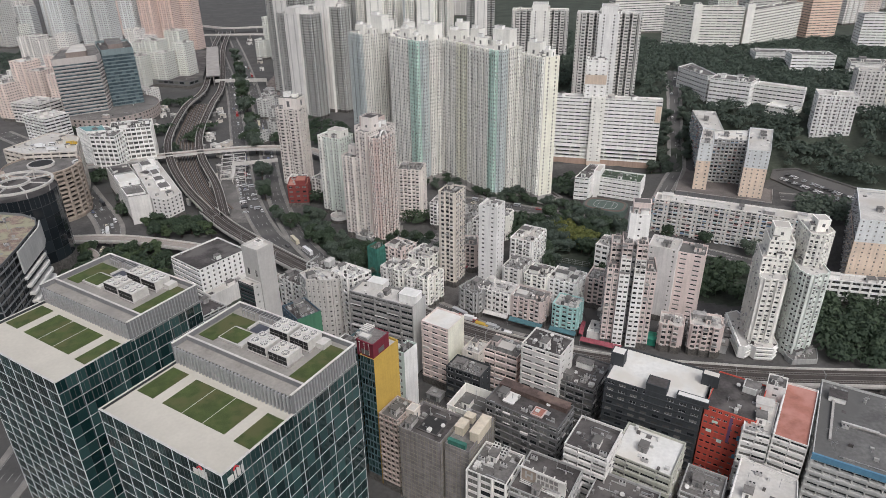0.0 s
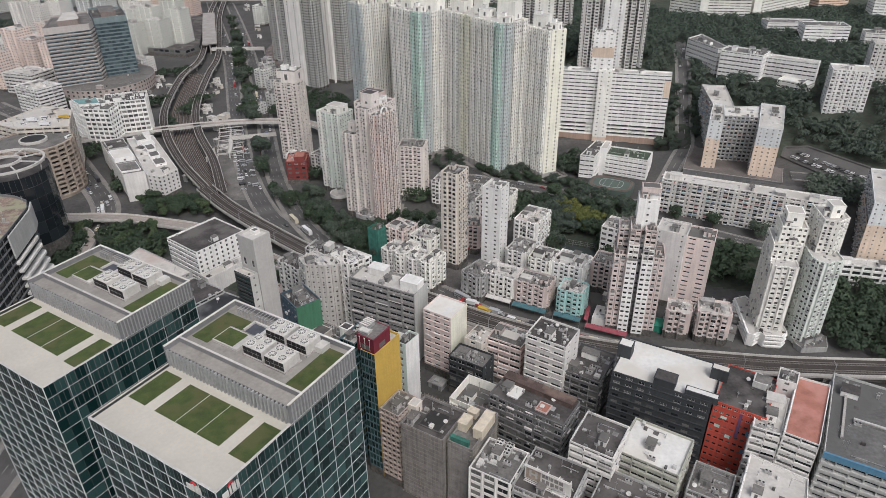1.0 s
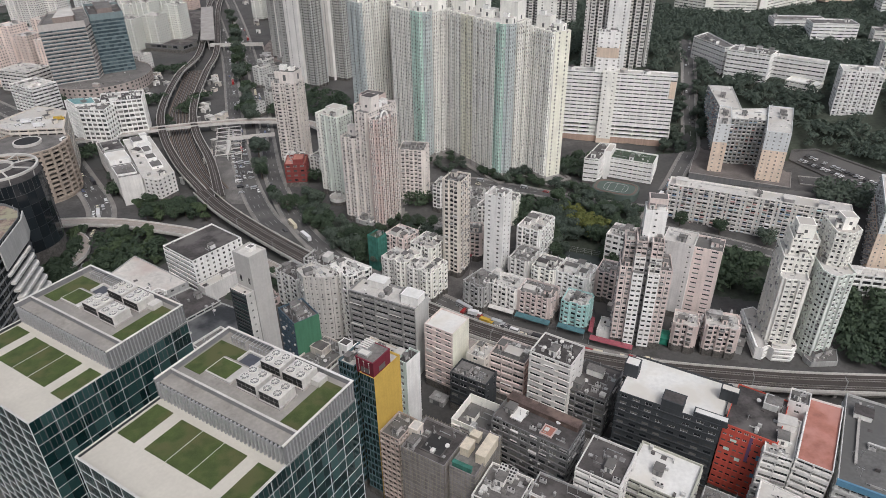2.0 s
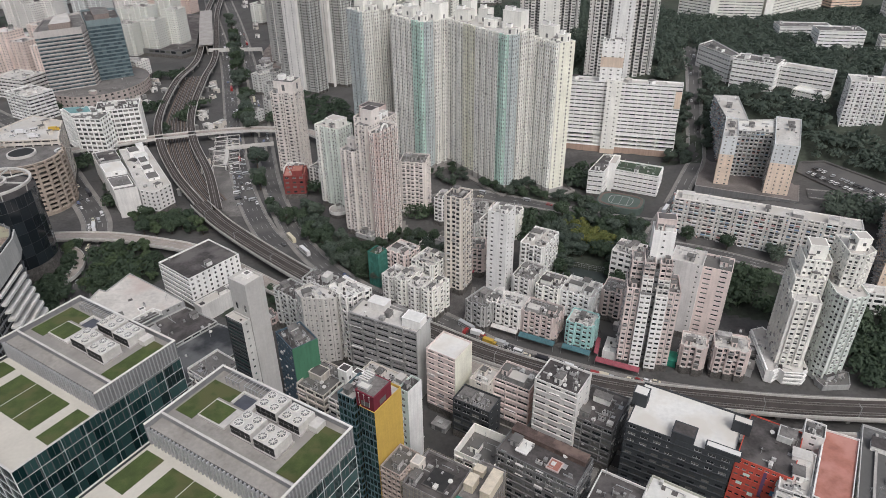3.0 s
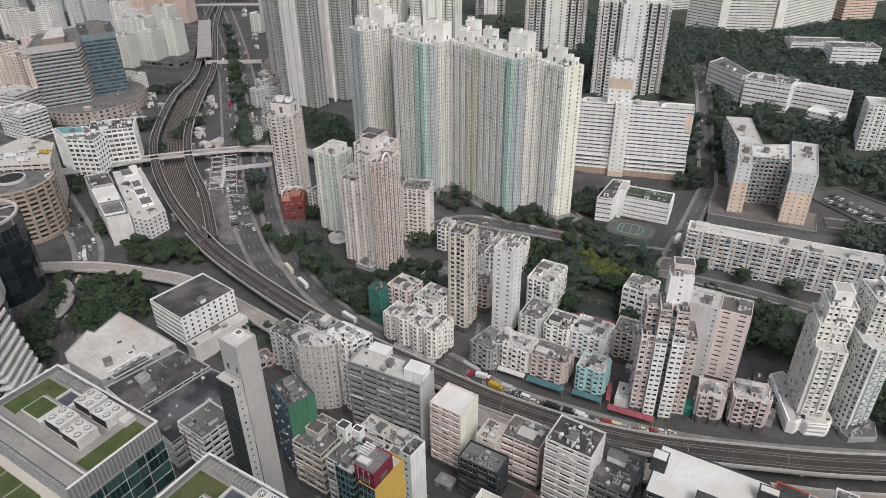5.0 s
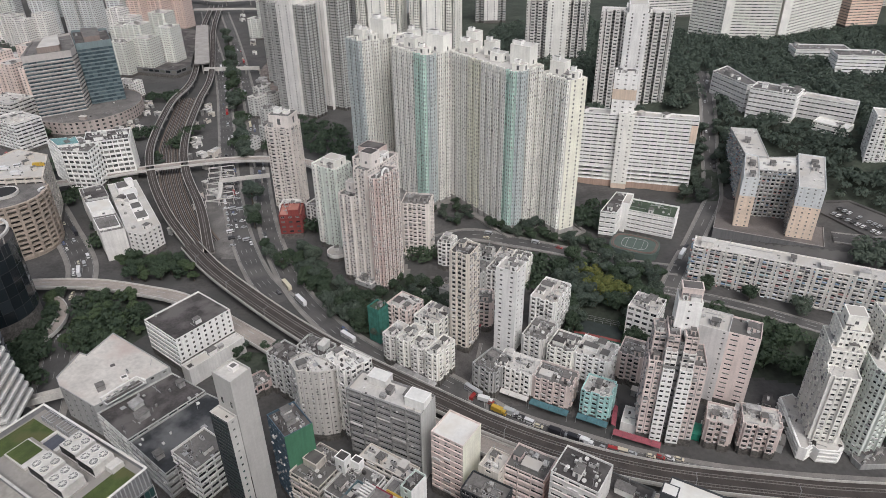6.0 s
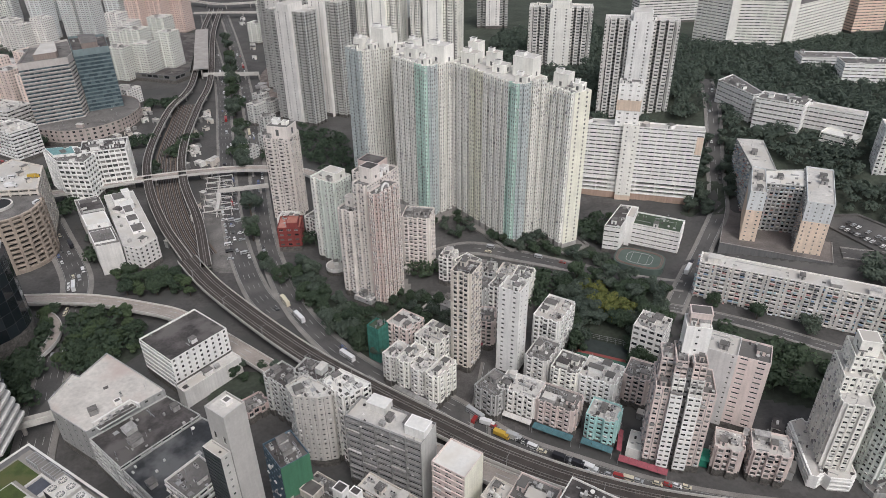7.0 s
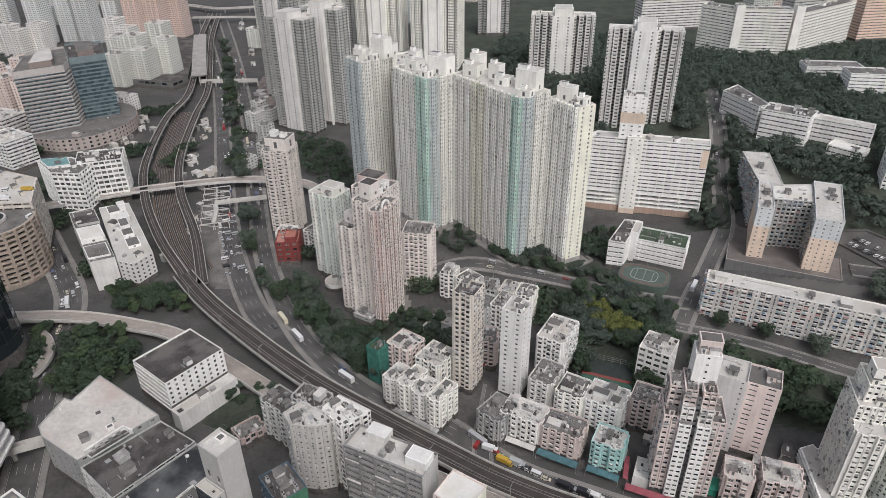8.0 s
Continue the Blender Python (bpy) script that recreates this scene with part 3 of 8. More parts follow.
def core(top_ob, pts, z0, z1, mat, roof=R_PALE, name="lift_housing", win=None):
    """A raised box on a roof, given by its footprint."""
    o = top_ob.location
    loc = [(p[0] - o.x, p[1] - o.y) for p in pts]
    g = Geo()
    g.hexa([(*p, z0 - o.z) for p in loc], [(*p, z1 - o.z) for p in loc])
    inn = inset(loc, 0.35)
    g.hexa([(*p, z1 - o.z + 0.004) for p in inset(loc, -0.15)], [(*p, z1 - o.z + 0.3) for p in inset(loc, -0.15)], 0)
    g.ngon([(*p, z1 - o.z + 0.31) for p in inn], 1)
    if win:
        for i in range(len(loc)):
            a, b = Vector(loc[i]), Vector(loc[(i + 1) % len(loc)])
            e = (b - a).normalized()
            nn = Vector((e.y, -e.x)) * 0.03
            m = (a + b) / 2
            for q in (m,):
                lo, hi = q - e * win[0] / 2 + nn, q + e * win[0] / 2 + nn
                zz = z0 - o.z + win[1]
                g.quad((*lo, zz), (*hi, zz), (*hi, zz + win[2]), (*lo, zz + win[2]), 2)
    return part(name, g, [mat, roof, FRAME_D], top_ob)


# ---- ground, roads and railway ----
def spread(lo, hi, step, far):
    a = list(np.arange(lo, hi + 0.1, step))
    out = [far * k / 4 for k in (4, 3, 2, 1.2)]
    return [lo - q for q in out] + a + [hi + q for q in reversed(out)]


def make_ground():
    gx, gy = spread(-720, 720, 12, 4000), spread(-120, 1500, 12, 4000)
    v = [(x, y, land(x, y)) for y in gy for x in gx]
    n = len(gx)
    f = [(j * n + i, j * n + i + 1, (j + 1) * n + i + 1, (j + 1) * n + i) for j in range(len(gy) - 1) for i in range(n - 1)]
    me = bpy.data.meshes.new("ground")
    me.from_pydata(v, [], f)
    me.materials.append(GROUND)
    me.materials.append(SOIL)
    me.polygons.foreach_set("material_index", [1 if land(v[q[0]][0], v[q[0]][1]) > 25 else 0 for q in f])
    me.update()
    return tagged(new("ground", me), "dark grey city ground rising into a wooded hill", "ground", "", "structure")


make_ground()


def smooth_line(pts, step=6.0):
    """A smooth line through a few points (2D or 3D)."""
    p = [Vector(q if len(q) == 3 else (*q, 0.0)) for q in pts]
    p = [p[0] * 2 - p[1]] + p + [p[-1] * 2 - p[-2]]
    out = []
    for i in range(1, len(p) - 2):
        a, b, c, d = p[i - 1:i + 3]
        k = max(2, int((c - b).length / step))
        for j in range(k):
            t = j / k
            out.append(0.5 * ((2 * b) + (c - a) * t + (2 * a - 5 * b + 4 * c - d) * t * t + (3 * b - a - 3 * c + d) * t ** 3))
    return out + [p[-2]]


def sides(line, off):
    out = []
    for i, p in enumerate(line):
        d = line[min(i + 1, len(line) - 1)] - line[max(i - 1, 0)]
        d.z = 0
        d.normalize()
        out.append((p.x + d.y * off, p.y - d.x * off, p.z))
    return out


def strip(g, line, o0, o1, z0, z1, mi=0, ground=False):
    """A band along a line between two offsets; a solid when z0 differs from z1."""
    a, b = sides(line, o0), sides(line, o1)

    def at(p, z):
        return (p[0], p[1], (land(p[0], p[1]) if ground else p[2]) + z)
    for i in range(len(line) - 1):
        g.quad(at(a[i], z1), at(b[i], z1), at(b[i + 1], z1), at(a[i + 1], z1), mi)
        if z1 - z0 > 1e-6:
            g.quad(at(a[i + 1], z0), at(a[i], z0), at(a[i], z1), at(a[i + 1], z1), mi)
            g.quad(at(b[i], z0), at(b[i + 1], z0), at(b[i + 1], z1), at(b[i], z1), mi)
            g.quad(at(a[i], z0), at(a[i + 1], z0), at(b[i + 1], z0), at(b[i], z0), mi)


def dashes(g, line, off, w, z, on=2, ground=True, mi=0):
    a, b = sides(line, off - w / 2), sides(line, off + w / 2)
    for i in range(0, len(line) - 1, on):
        q = [a[i], b[i], b[i + 1], a[i + 1]]
        g.quad(*[(p[0], p[1], (land(p[0], p[1]) if ground else p[2]) + z) for p in q], mi)


def road(pts, width, label, lanes=2, kerb=2.5, lift=0.35, mark=True):
    lift += 0.03 * len(ROADS)
    line = smooth_line(pts, 5.0)
    g = Geo()
    strip(g, line, -width / 2, width / 2, 0, lift, 0, True)
    ob = tagged(new("road", mesh_of("road", g, ASPHALT)), label, "road", "", "structure")
    if kerb:
        g = Geo()
        strip(g, line, -width / 2 - kerb, -width / 2, 0, lift + 0.15, 0, True)
        strip(g, line, width / 2, width / 2 + kerb, 0, lift + 0.15, 0, True)
        tagged(new("pavement", mesh_of("pavement", g, PAVING)), "grey paved footway with raised kerb along the road", "pavement", "", "structure")
    if mark:
        g = Geo()
        for k in range(1, lanes):
            dashes(g, line, -width / 2 + width * k / lanes, 0.2, lift + 0.03, 3)
        for o in (-width / 2 + 0.4, width / 2 - 0.4):
            strip(g, line, o - 0.1, o + 0.1, 0, 0, 0, True)
        for q in range(len(g.v)):
            g.v[q] = (g.v[q][0], g.v[q][1], max(g.v[q][2], land(g.v[q][0], g.v[q][1]) + lift + 0.03))
        me = part("road_marking", g, PAINT, ob)
    return line


ROADS = {}
ROADS["main_l"] = road([(-420, 1290), (-350, 1090), (-274, 876), (-217, 690), (-186, 586), (-153, 491), (-124, 428), (-102, 400)], 13, "dark asphalt carriageway of a wide city road", 4, 2.0)
ROADS["main_r"] = road([(-384, 1280), (-312, 1075), (-246, 876), (-189, 690), (-160, 586), (-131, 490), (-101, 420), (-72, 377), (-40, 346), (-5, 326), (24, 300), (55, 284), (95, 268), (145, 258), (240, 249)], 11, "dark asphalt carriageway beside the railway viaduct", 3, 2.5)
ROADS["west"] = road([(-470, 690), (-400, 632), (-330, 556), (-282, 494), (-244, 440), (-230, 392), (-216.5, 352), (-200, 305), (-186, 260), (-180, 200), (-185, 120)], 14, "grey asphalt street with parked traffic", 4, 3.0)
ROADS["mid"] = road([(-62, 470), (-30, 462), (10, 466), (46, 450), (80, 434), (112, 420), (140, 412)], 9, "quiet grey street below the estate towers", 2, 2.0)
ROADS["east"] = road([(236, 680), (222, 626), (199, 536), (184, 482), (150, 428), (132, 397), (127, 388)], 9, "grey asphalt street climbing the hill", 2, 2.0)
ROADS["side"] = road([(12, 300), (13, 320), (17, 340), (20, 356)], 7, "narrow side street between flats", 2, 1.5)
ROADS["lane"] = road([(126, 391), (165, 377), (228, 348), (300, 316)], 6, "narrow lane below the slab block", 2, 1.0)
ROADS["carpark_lane"] = road([(240, 428), (275, 416), (320, 404), (380, 398)], 12, "open asphalt car park with parked cars", 2, 1.0)
for a, b in (((-60, 235), (60, 160)), ((20, 255), (135, 186)), ((-45, 262), (-12, 200)), ((62, 232), (22, 168)), ((128, 200), (82, 140))):
    ROADS[str(a)] = road([a, ((a[0] + b[0]) / 2, (a[1] + b[1]) / 2), b], 8, "narrow street between factory blocks", 2, 2.0)


def viaduct(pts, width, label, tracks, z=8.0, bed=BALLAST, columns=26.0, rail=True, parap=1.1, name="railway_viaduct", cat="viaduct", deck=CONC, step=6.0):
    line = smooth_line([(*p, z) if len(p) == 2 else p for p in pts], step)
    top = tagged(new(name), label, cat, "", "structure")
    top.location = line[len(line) // 2]
    o = Vector(top.location)
    for p in line:
        p -= o
    g = Geo()
    strip(g, line, -width / 2, width / 2, -1.3, -0.25)
    part("deck", g, deck, top)
    g = Geo()
    strip(g, line, -width / 2 + 0.3, width / 2 - 0.3, -0.25, -0.1)
    part("track_bed" if rail else "carriageway", g, bed, top)
    for sgn in (-1, 1):
        g = Geo()
        lo, hi = sorted((sgn * width / 2, sgn * (width / 2 - 0.3)))
        strip(g, line, lo, hi, -0.25, parap)
        part("parapet", g, CONC_W, top)
    if rail:
        for t in tracks:
            g = Geo()
            for k in (-0.72, 0.72):
                strip(g, line, t + k - 0.1, t + k + 0.1, -0.1, 0.12)
            part("rail_pair", g, STEEL, top)
            g = Geo()
            fine = [line[i].lerp(line[i + 1], j / 4) for i in range(len(line) - 1) for j in range(4)]
            a, b = sides(fine, t - 1.25), sides(fine, t + 1.25)
            for i in range(0, len(fine) - 1):
                q0, q1 = Vector(a[i]), Vector(b[i])
                d = (Vector(a[i + 1]) - q0).normalized() * 0.28 if (Vector(a[i + 1]) - q0).length > 0 else Vector((0.28, 0, 0))
                z2 = Vector((0, 0, -0.06))
                g.quad(tuple(q0 + z2), tuple(q1 + z2), tuple(q1 + d + z2), tuple(q0 + d + z2))
            part("sleepers", g, SLEEPER, top, "", "stuff")
    else:
        g = Geo()
        for t in tracks:
            dashes(g, line, t, 0.3, -0.08, 2, False)
        part("lane_marking", g, PAINT, top)
    run = 0.0
    for i in range(1, len(line)):
        run += (line[i] - line[i - 1]).length
        if run > columns:
            run = 0.0
            p = line[i]
            gr = land(p.x + o.x, p.y + o.y) - o.z
            if p.z - gr > 3:
                g = Geo()
                d = (line[i] - line[i - 1]).normalized()
                yaw = math.atan2(d.y, d.x)
                g.box(-0.8, -0.9, gr - 0.3, 0.8, 0.9, p.z - 2.3, 0, yaw, (p.x, p.y))
                g.box(-0.9, -width * 0.42, p.z - 2.3, 0.9, width * 0.42, p.z - 1.3, 0, yaw, (p.x, p.y))
                part("column", g, CONC, top)
    return [p + o for p in line]


RAIL = viaduct([(-176, 456), (-150, 424), (-112, 386), (-74, 352), (-36, 324), (-4, 302), (19, 287), (51, 271), (87, 259), (133, 251), (178, 246), (300, 240), (420, 236)], 12.5, "grey concrete railway viaduct with two tracks", (-2.6, 2.6))
viaduct([(-176, 456), (-210, 506), (-245, 571), (-272, 643), (-295, 760), (-303, 862), (-369, 1111), (-410, 1300)], 7, "curved single-track railway viaduct", (0,), 8.0)
viaduct([(-160, 446), (-186, 511), (-220, 581), (-245, 656), (-267, 768), (-285, 873), (-352, 1111), (-395, 1300)], 7, "curved single-track railway viaduct", (0,), 8.0)
viaduct([(-330, 411), (-270, 413), (-226, 413), (-187, 404), (-156, 392), (-111, 359), (-84, 338), (-50, 315), (-18, 294), (10, 279), (34, 266), (58, 254, 5.5), (92, 243, 5), (132, 235, 5), (180, 229, 5), (320, 222, 5)], 9.5, "pale concrete road flyover curving to the railway", (-1.8, 1.8), 6.0, DECK, 30, False)
viaduct([(-352, 545), (-330, 554), (-295, 567), (-258, 585), (-196, 602), (-157, 604), (-122, 596), (-100, 570), (-88, 535), (-68, 498), (-40, 472)], 9, "pale concrete road bridge across the railway", (0,), 8.0, DECK, 35, False, 1.0, "road_bridge", "bridge", CONC_W)
viaduct([(-178, 530), (-182, 550), (-186, 561)], 3.5, "white covered footbridge with stairs", (), 6.5, CONC_W, 14, False, 1.2, "footbridge", "footbridge", CONC_W, 3.0)
viaduct([(-187, 563), (-168, 568), (-148, 573)], 3.5, "white covered footbridge over the carriageways", (), 6.5, CONC_W, 14, False, 1.2, "footbridge", "footbridge", CONC_W, 3.0)

# depot tracks on the ground between the two viaducts
yard = smooth_line([(-172, 470), (-198, 510), (-232, 580), (-258, 650), (-278, 740), (-290, 800)], 6.0)
g = Geo()
strip(g, yard, -11, 11, 0, 0.4)
yard_ob = tagged(new("rail_yard", mesh_of("rail_yard", g, RUST)), "rust-brown ballast bed of the depot approach tracks", "rail yard", "", "structure")
for k in range(5):
    g = Geo()
    strip(g, yard, -9.6 + 4 * k, -6.4 + 4 * k, 0.4, 0.5)
    part("track_bed", g, BALLAST, yard_ob)
    g = Geo()
    for q in (-0.72, 0.72):
        strip(g, yard, -8 + 4 * k + q - 0.15, -8 + 4 * k + q + 0.15, 0.5, 0.7)
    part("rail_pair", g, STEEL, yard_ob)

# overhead line masts along the railway
mast = tagged(new("line_mast"), "slim grey steel mast carrying the railway's overhead wires", "mast", "masts along the railway")
g = Geo()
g.box(-0.12, -0.12, 0, 0.12, 0.12, 6.5)
mast_pole = part("pole", g, METAL, mast)
g = Geo()
g.beam((0, 0, 6.0), (3.2, 0, 6.3), 0.12)
g.beam((0, 0, 5.2), (2.6, 0, 6.2), 0.08)
part("bracket", g, METAL, mast)
first = True
for i in range(4, len(RAIL) - 4, 6):
    a, b = RAIL[i], RAIL[i + 1]
    d = (b - a).normalized()
    m = pose(a.x + d.y * 5.6, a.y - d.x * 5.6, a.z - 0.15, 0, 0, math.degrees(math.atan2(d.y, d.x)) + 90)
    if first:
        mast.matrix_basis, first = m, False
    else:
        copy_thing(mast, m)


# ---- the twin glass office towers ----
LOUVRE_M = surface("louvre_grey", (0.36, 0.36, 0.365), 0.6, 0.12, 0.5)
MULLION = surface("white_mullion", (0.72, 0.73, 0.73), 0.4, 0.06, 0.5)


def glass_tower(c, label, sign):
    """Curtain-wall office tower with a roof terrace, lawns, a screened plant level and chillers."""
    w, dt, dp, yaw = 46.0, 24.4, 26.4, -31.6
    zt, zp = 92.0, 98.0
    a = radians(yaw)
    u, v = Vector((math.cos(a), math.sin(a))), Vector((-math.sin(a), math.cos(a)))

    def W(x, y):
        p = Vector(c) + u * x + v * y
        return (p.x, p.y)
    st = style(bay=2.9, fl=4.1, ww=0.97, sill=0.02, head=0.98, dep=0.05, base=5.0, glass=1, frame=1)
    top = building("office_tower", label, [W(0, 0), W(w, 0), W(w, dt + dp), W(0, dt + dp)], zt, SLATE, st, TERRACE, 0.0, None, None, 0.9, 300, 0, 3, "office tower")
    o = Vector(top.location)

    def Lc(x, y, z):
        p = W(x, y)
        return (p[0] - o.x, p[1] - o.y, z)

    def slab(name, x0, y0, x1, y1, z0, z1, mat, lab=""):
        q = Geo()
        r = [(x0, y0), (x1, y0), (x1, y1), (x0, y1)]
        q.hexa([Lc(*p, z0) for p in r], [Lc(*p, z1) for p in r])
        return part(name, q, mat, top, lab)
    # white mullions and transoms standing out of the glass
    n = 8
    for edge, length in ((0, w), (1, dt + dp)):
        for k in range(n + 1):
            s = length * k / n
            q = Geo()
            if edge == 0:
                r = [(s - 0.04, -0.14), (s + 0.04, -0.14), (s + 0.04, -0.01), (s - 0.04, -0.01)]
            else:
                r = [(w + 0.01, s - 0.04), (w + 0.14, s - 0.04), (w + 0.14, s + 0.04), (w + 0.01, s + 0.04)]
            q.hexa([Lc(*p, 5) for p in r], [Lc(*p, zt) for p in r])
            part("mullion", q, MULLION, top)
        for k in range(1, 22):
            z = 5 + k * 4.14
            q = Geo()
            r = [(0, -0.12), (length, -0.12), (length, -0.02), (0, -0.02)] if edge == 0 else [(w + 0.02, 0), (w + 0.12, 0), (w + 0.12, length), (w + 0.02, length)]
            q.hexa([Lc(*p, z - 0.03) for p in r], [Lc(*p, z + 0.03) for p in r])
            part("transom", q, MULLION, top)
    zr = zt - 0.9
    # terrace: lawns between pale paving
    for x0, x1, y0, y1 in ((1.2, 7.8, 10.6, 22.7), (11.6, 35.2, 10.6, 22.2), (39.0, 44.7, 10.1, 22.1)):
        slab("lawn", x0, y0, x1, y1, zr, zr + 0.12, GRASS, "mown green roof lawn")
    for x in (19.4, 27.2):
        slab("lawn_joint", x, 10.6, x + 0.18, 22.2, zr + 0.1, zr + 0.16, CONC_W)
    # raised plant level with a pale floor and grey screen walls
    y0 = dt
    slab("plant_level", 0.4, y0 + 1.2, w - 0.4, dt + dp - 0.4, zr, zp - 1.6, surface("plant_floor", (0.315, 0.295, 0.27), 0.9, 0.22, 0.15, grain=1.0, tint=(0.25, 0.235, 0.22)))
    # Near-black panel added so the gaps between the blades look shaded.
    slab("louvre_backing", 0.4, y0 + 0.9, w - 0.4, y0 + 1.2, zr, zp - 1.9, SLATE)
    for r in ((0, y0 + 5.0, w, y0 + 5.4), (0, dt + dp - 0.4, w, dt + dp), (0, y0, 0.4, dt + dp), (w - 0.4, y0, w, dt + dp)):
        slab("screen_wall", r[0], r[1], r[2], r[3], zr, zp, SCREEN, "grey plant screen")
    slab("coping", -0.1, dt + dp - 0.5, w + 0.1, dt + dp + 0.1, zp, zp + 0.25, R_WHITE)
    slab("coping", w - 0.5, y0, w + 0.1, dt + dp - 0.5, zp, zp + 0.25, R_WHITE)
    slab("coping", -0.1, y0, 0.5, dt + dp - 0.5, zp, zp + 0.25, R_WHITE)
    slab("coping", 0.5, y0 + 4.9, w - 0.5, y0 + 5.5, zp, zp + 0.2, CONC_W)
    # upright louvre blades along the front of the plant level
    for k in range(34):
        x = 0.4 + k * (w - 1.2) / 33
        slab("louvre", x, y0 + 0.1, x + 0.42, y0 + 0.9, zr, zp - 1.3, LOUVRE_M)
    for x0, x1, yy0, yy1 in ((0.0, w, 0.0, 0.4), (0.0, 0.4, 0.4, dt), (w - 0.4, w, 0.4, dt)):
        slab("coping", x0 - 0.04, yy0 - 0.04, x1 + 0.04, yy1, zt, zt + 0.14, CONC_W)
    for k in range(24):
        yy = y0 + 0.8 + k * (dp - 1.6) / 23
        slab("louvre", w + 0.02, yy, w + 0.35, yy + 0.2, zt - 0.1, zp - 0.2, LOUVRE_M)
    zf = zp - 1.6
    for x0, x1, y1, y2 in ((1.2, 7.4, 33.0, 46.5), (7.4, 11.4, 42.2, 46.5), (38.4, 44.9, 31.2, 48.6)):
        slab("lawn", x0, y1, x1, y2, zf, zf + 0.12, GRASS, "mown green roof lawn")
    slab("planter", 8.0, 34.4, 17.6, 41.2, zf, zf + 0.7, R_PALE)
    slab("court_rim", 17.9, 42.2, 24.2 - 5.0, 47.0, zf, zf + 0.7, CONC_W)
    slab("court_rim", 12.6, 46.4, 17.9, 47.0, zf, zf + 0.7, CONC_W)
    slab("court_rim", 12.0, 42.2, 12.6, 47.0, zf, zf + 0.7, CONC_W)
    # Floor colour darkened to put the shade of a deep well into it.
    slab("court_floor", 12.6, 42.2, 17.9, 46.4, zf, zf + 0.05, surface("court_blue_grey_shaded", (0.075, 0.08, 0.10), 0.6, 0.2, 0.3))
    slab("planter_lawn", 8.4, 34.8, 15.6, 40.8, zf + 0.7, zf + 0.8, GRASS)
    # chillers with round fans
    for cx0, cy0 in ((20.2, 34.6), (28.6, 34.2), (20.6, 43.0), (28.8, 42.6)):
        ch = Geo()
        r = [(cx0, cy0), (cx0 + 7.0, cy0), (cx0 + 7.0, cy0 + 6.0), (cx0, cy0 + 6.0)]
        ch.hexa([Lc(*p, zf + 0.5) for p in r], [Lc(*p, zf + 3.4) for p in r])
        chb = part("chiller", ch, CONC_W, top, "white rooftop chiller with round fans")
        for fx in (1.75, 5.25):
            for fy in (1.55, 4.45):
                p = Lc(cx0 + fx, cy0 + fy, 0)
                fg = Geo()
                fg.ring(p[0], p[1], zf + 3.4, zf + 3.7, 1.3, 1.3, 16, 0)
                fg.ring(p[0], p[1], zf + 3.7, zf + 3.71, 1.12, 1.12, 16, 1)
                for q in range(4):
                    t = q * math.pi / 4
                    fg.beam((p[0] - math.cos(t), p[1] - math.sin(t), zf + 3.74), (p[0] + math.cos(t), p[1] + math.sin(t), zf + 3.74), 0.16, 0)
                part("fan", fg, [R_WHITE, FRAME_D], chb)
        gr = Geo()
        for k in range(4):
            for lev in (0.7, 2.05):
                xa, xb = cx0 + 0.12 + k * 1.72, cx0 + 1.7 + k * 1.72
                gr.hexa([Lc(*p, zf + lev) for p in ((xa, cy0 - 0.06), (xb, cy0 - 0.06), (xb, cy0), (xa, cy0))], [Lc(*p, zf + lev + 1.2) for p in ((xa, cy0 - 0.06), (xb, cy0 - 0.06), (xb, cy0), (xa, cy0))])
        part("grille", gr, BLACKM, chb)
        slab("plinth", cx0 - 0.3, cy0 - 0.3, cx0 + 7.3, cy0 + 6.3, zf, zf + 0.5, CONC)
    slab("plant_box", 36.0, 45.5, 38.8, 49.0, zf, zf + 1.8, CONC_W)
    for k, x in enumerate((5.0, 12.0, 18.0)):
        runs = [((x, yy, 2.2), (x + 5, yy, 2.2), 0.2) for yy in (0.0, 2.6)]
        for xx in (0, 1.25, 2.5, 3.75, 5):
            runs.append(((x + xx, 0.0, 2.2), (x + xx, 2.6, 2.2), 0.15))
            runs.append(((x + xx, 0.0, 0.0), (x + xx, 0.0, 2.2), 0.15))
        for p0, p1, wd in runs:
            fr = Geo()
            fr.beam(Lc(p0[0], dt + dp - 3.6 + p0[1], zf + p0[2]), Lc(p1[0], dt + dp - 3.6 + p1[1], zf + p1[2]), wd)
            part("pergola_beam", fr, METAL, top)
    # window-cleaning crane between the screens
    cr = Geo()
    cr.box(-1.2, -0.8, zr, 1.2, 0.8, zr + 1.6, 0, a, Lc(17, y0 + 2.8, 0)[:2])
    cr.box(-0.4, -0.4, zr + 1.6, 0.4, 0.4, zr + 4.4, 0, a, Lc(17, y0 + 2.8, 0)[:2])
    cr.beam(Lc(14, y0 + 2.8, zr + 4.2), Lc(20.5, y0 + 3.2, zr + 4.9), 0.5)
    part("cleaning_crane", cr, surface("crane_green", (0.12, 0.2, 0.18), 0.6), top, "grey-green window-cleaning crane")
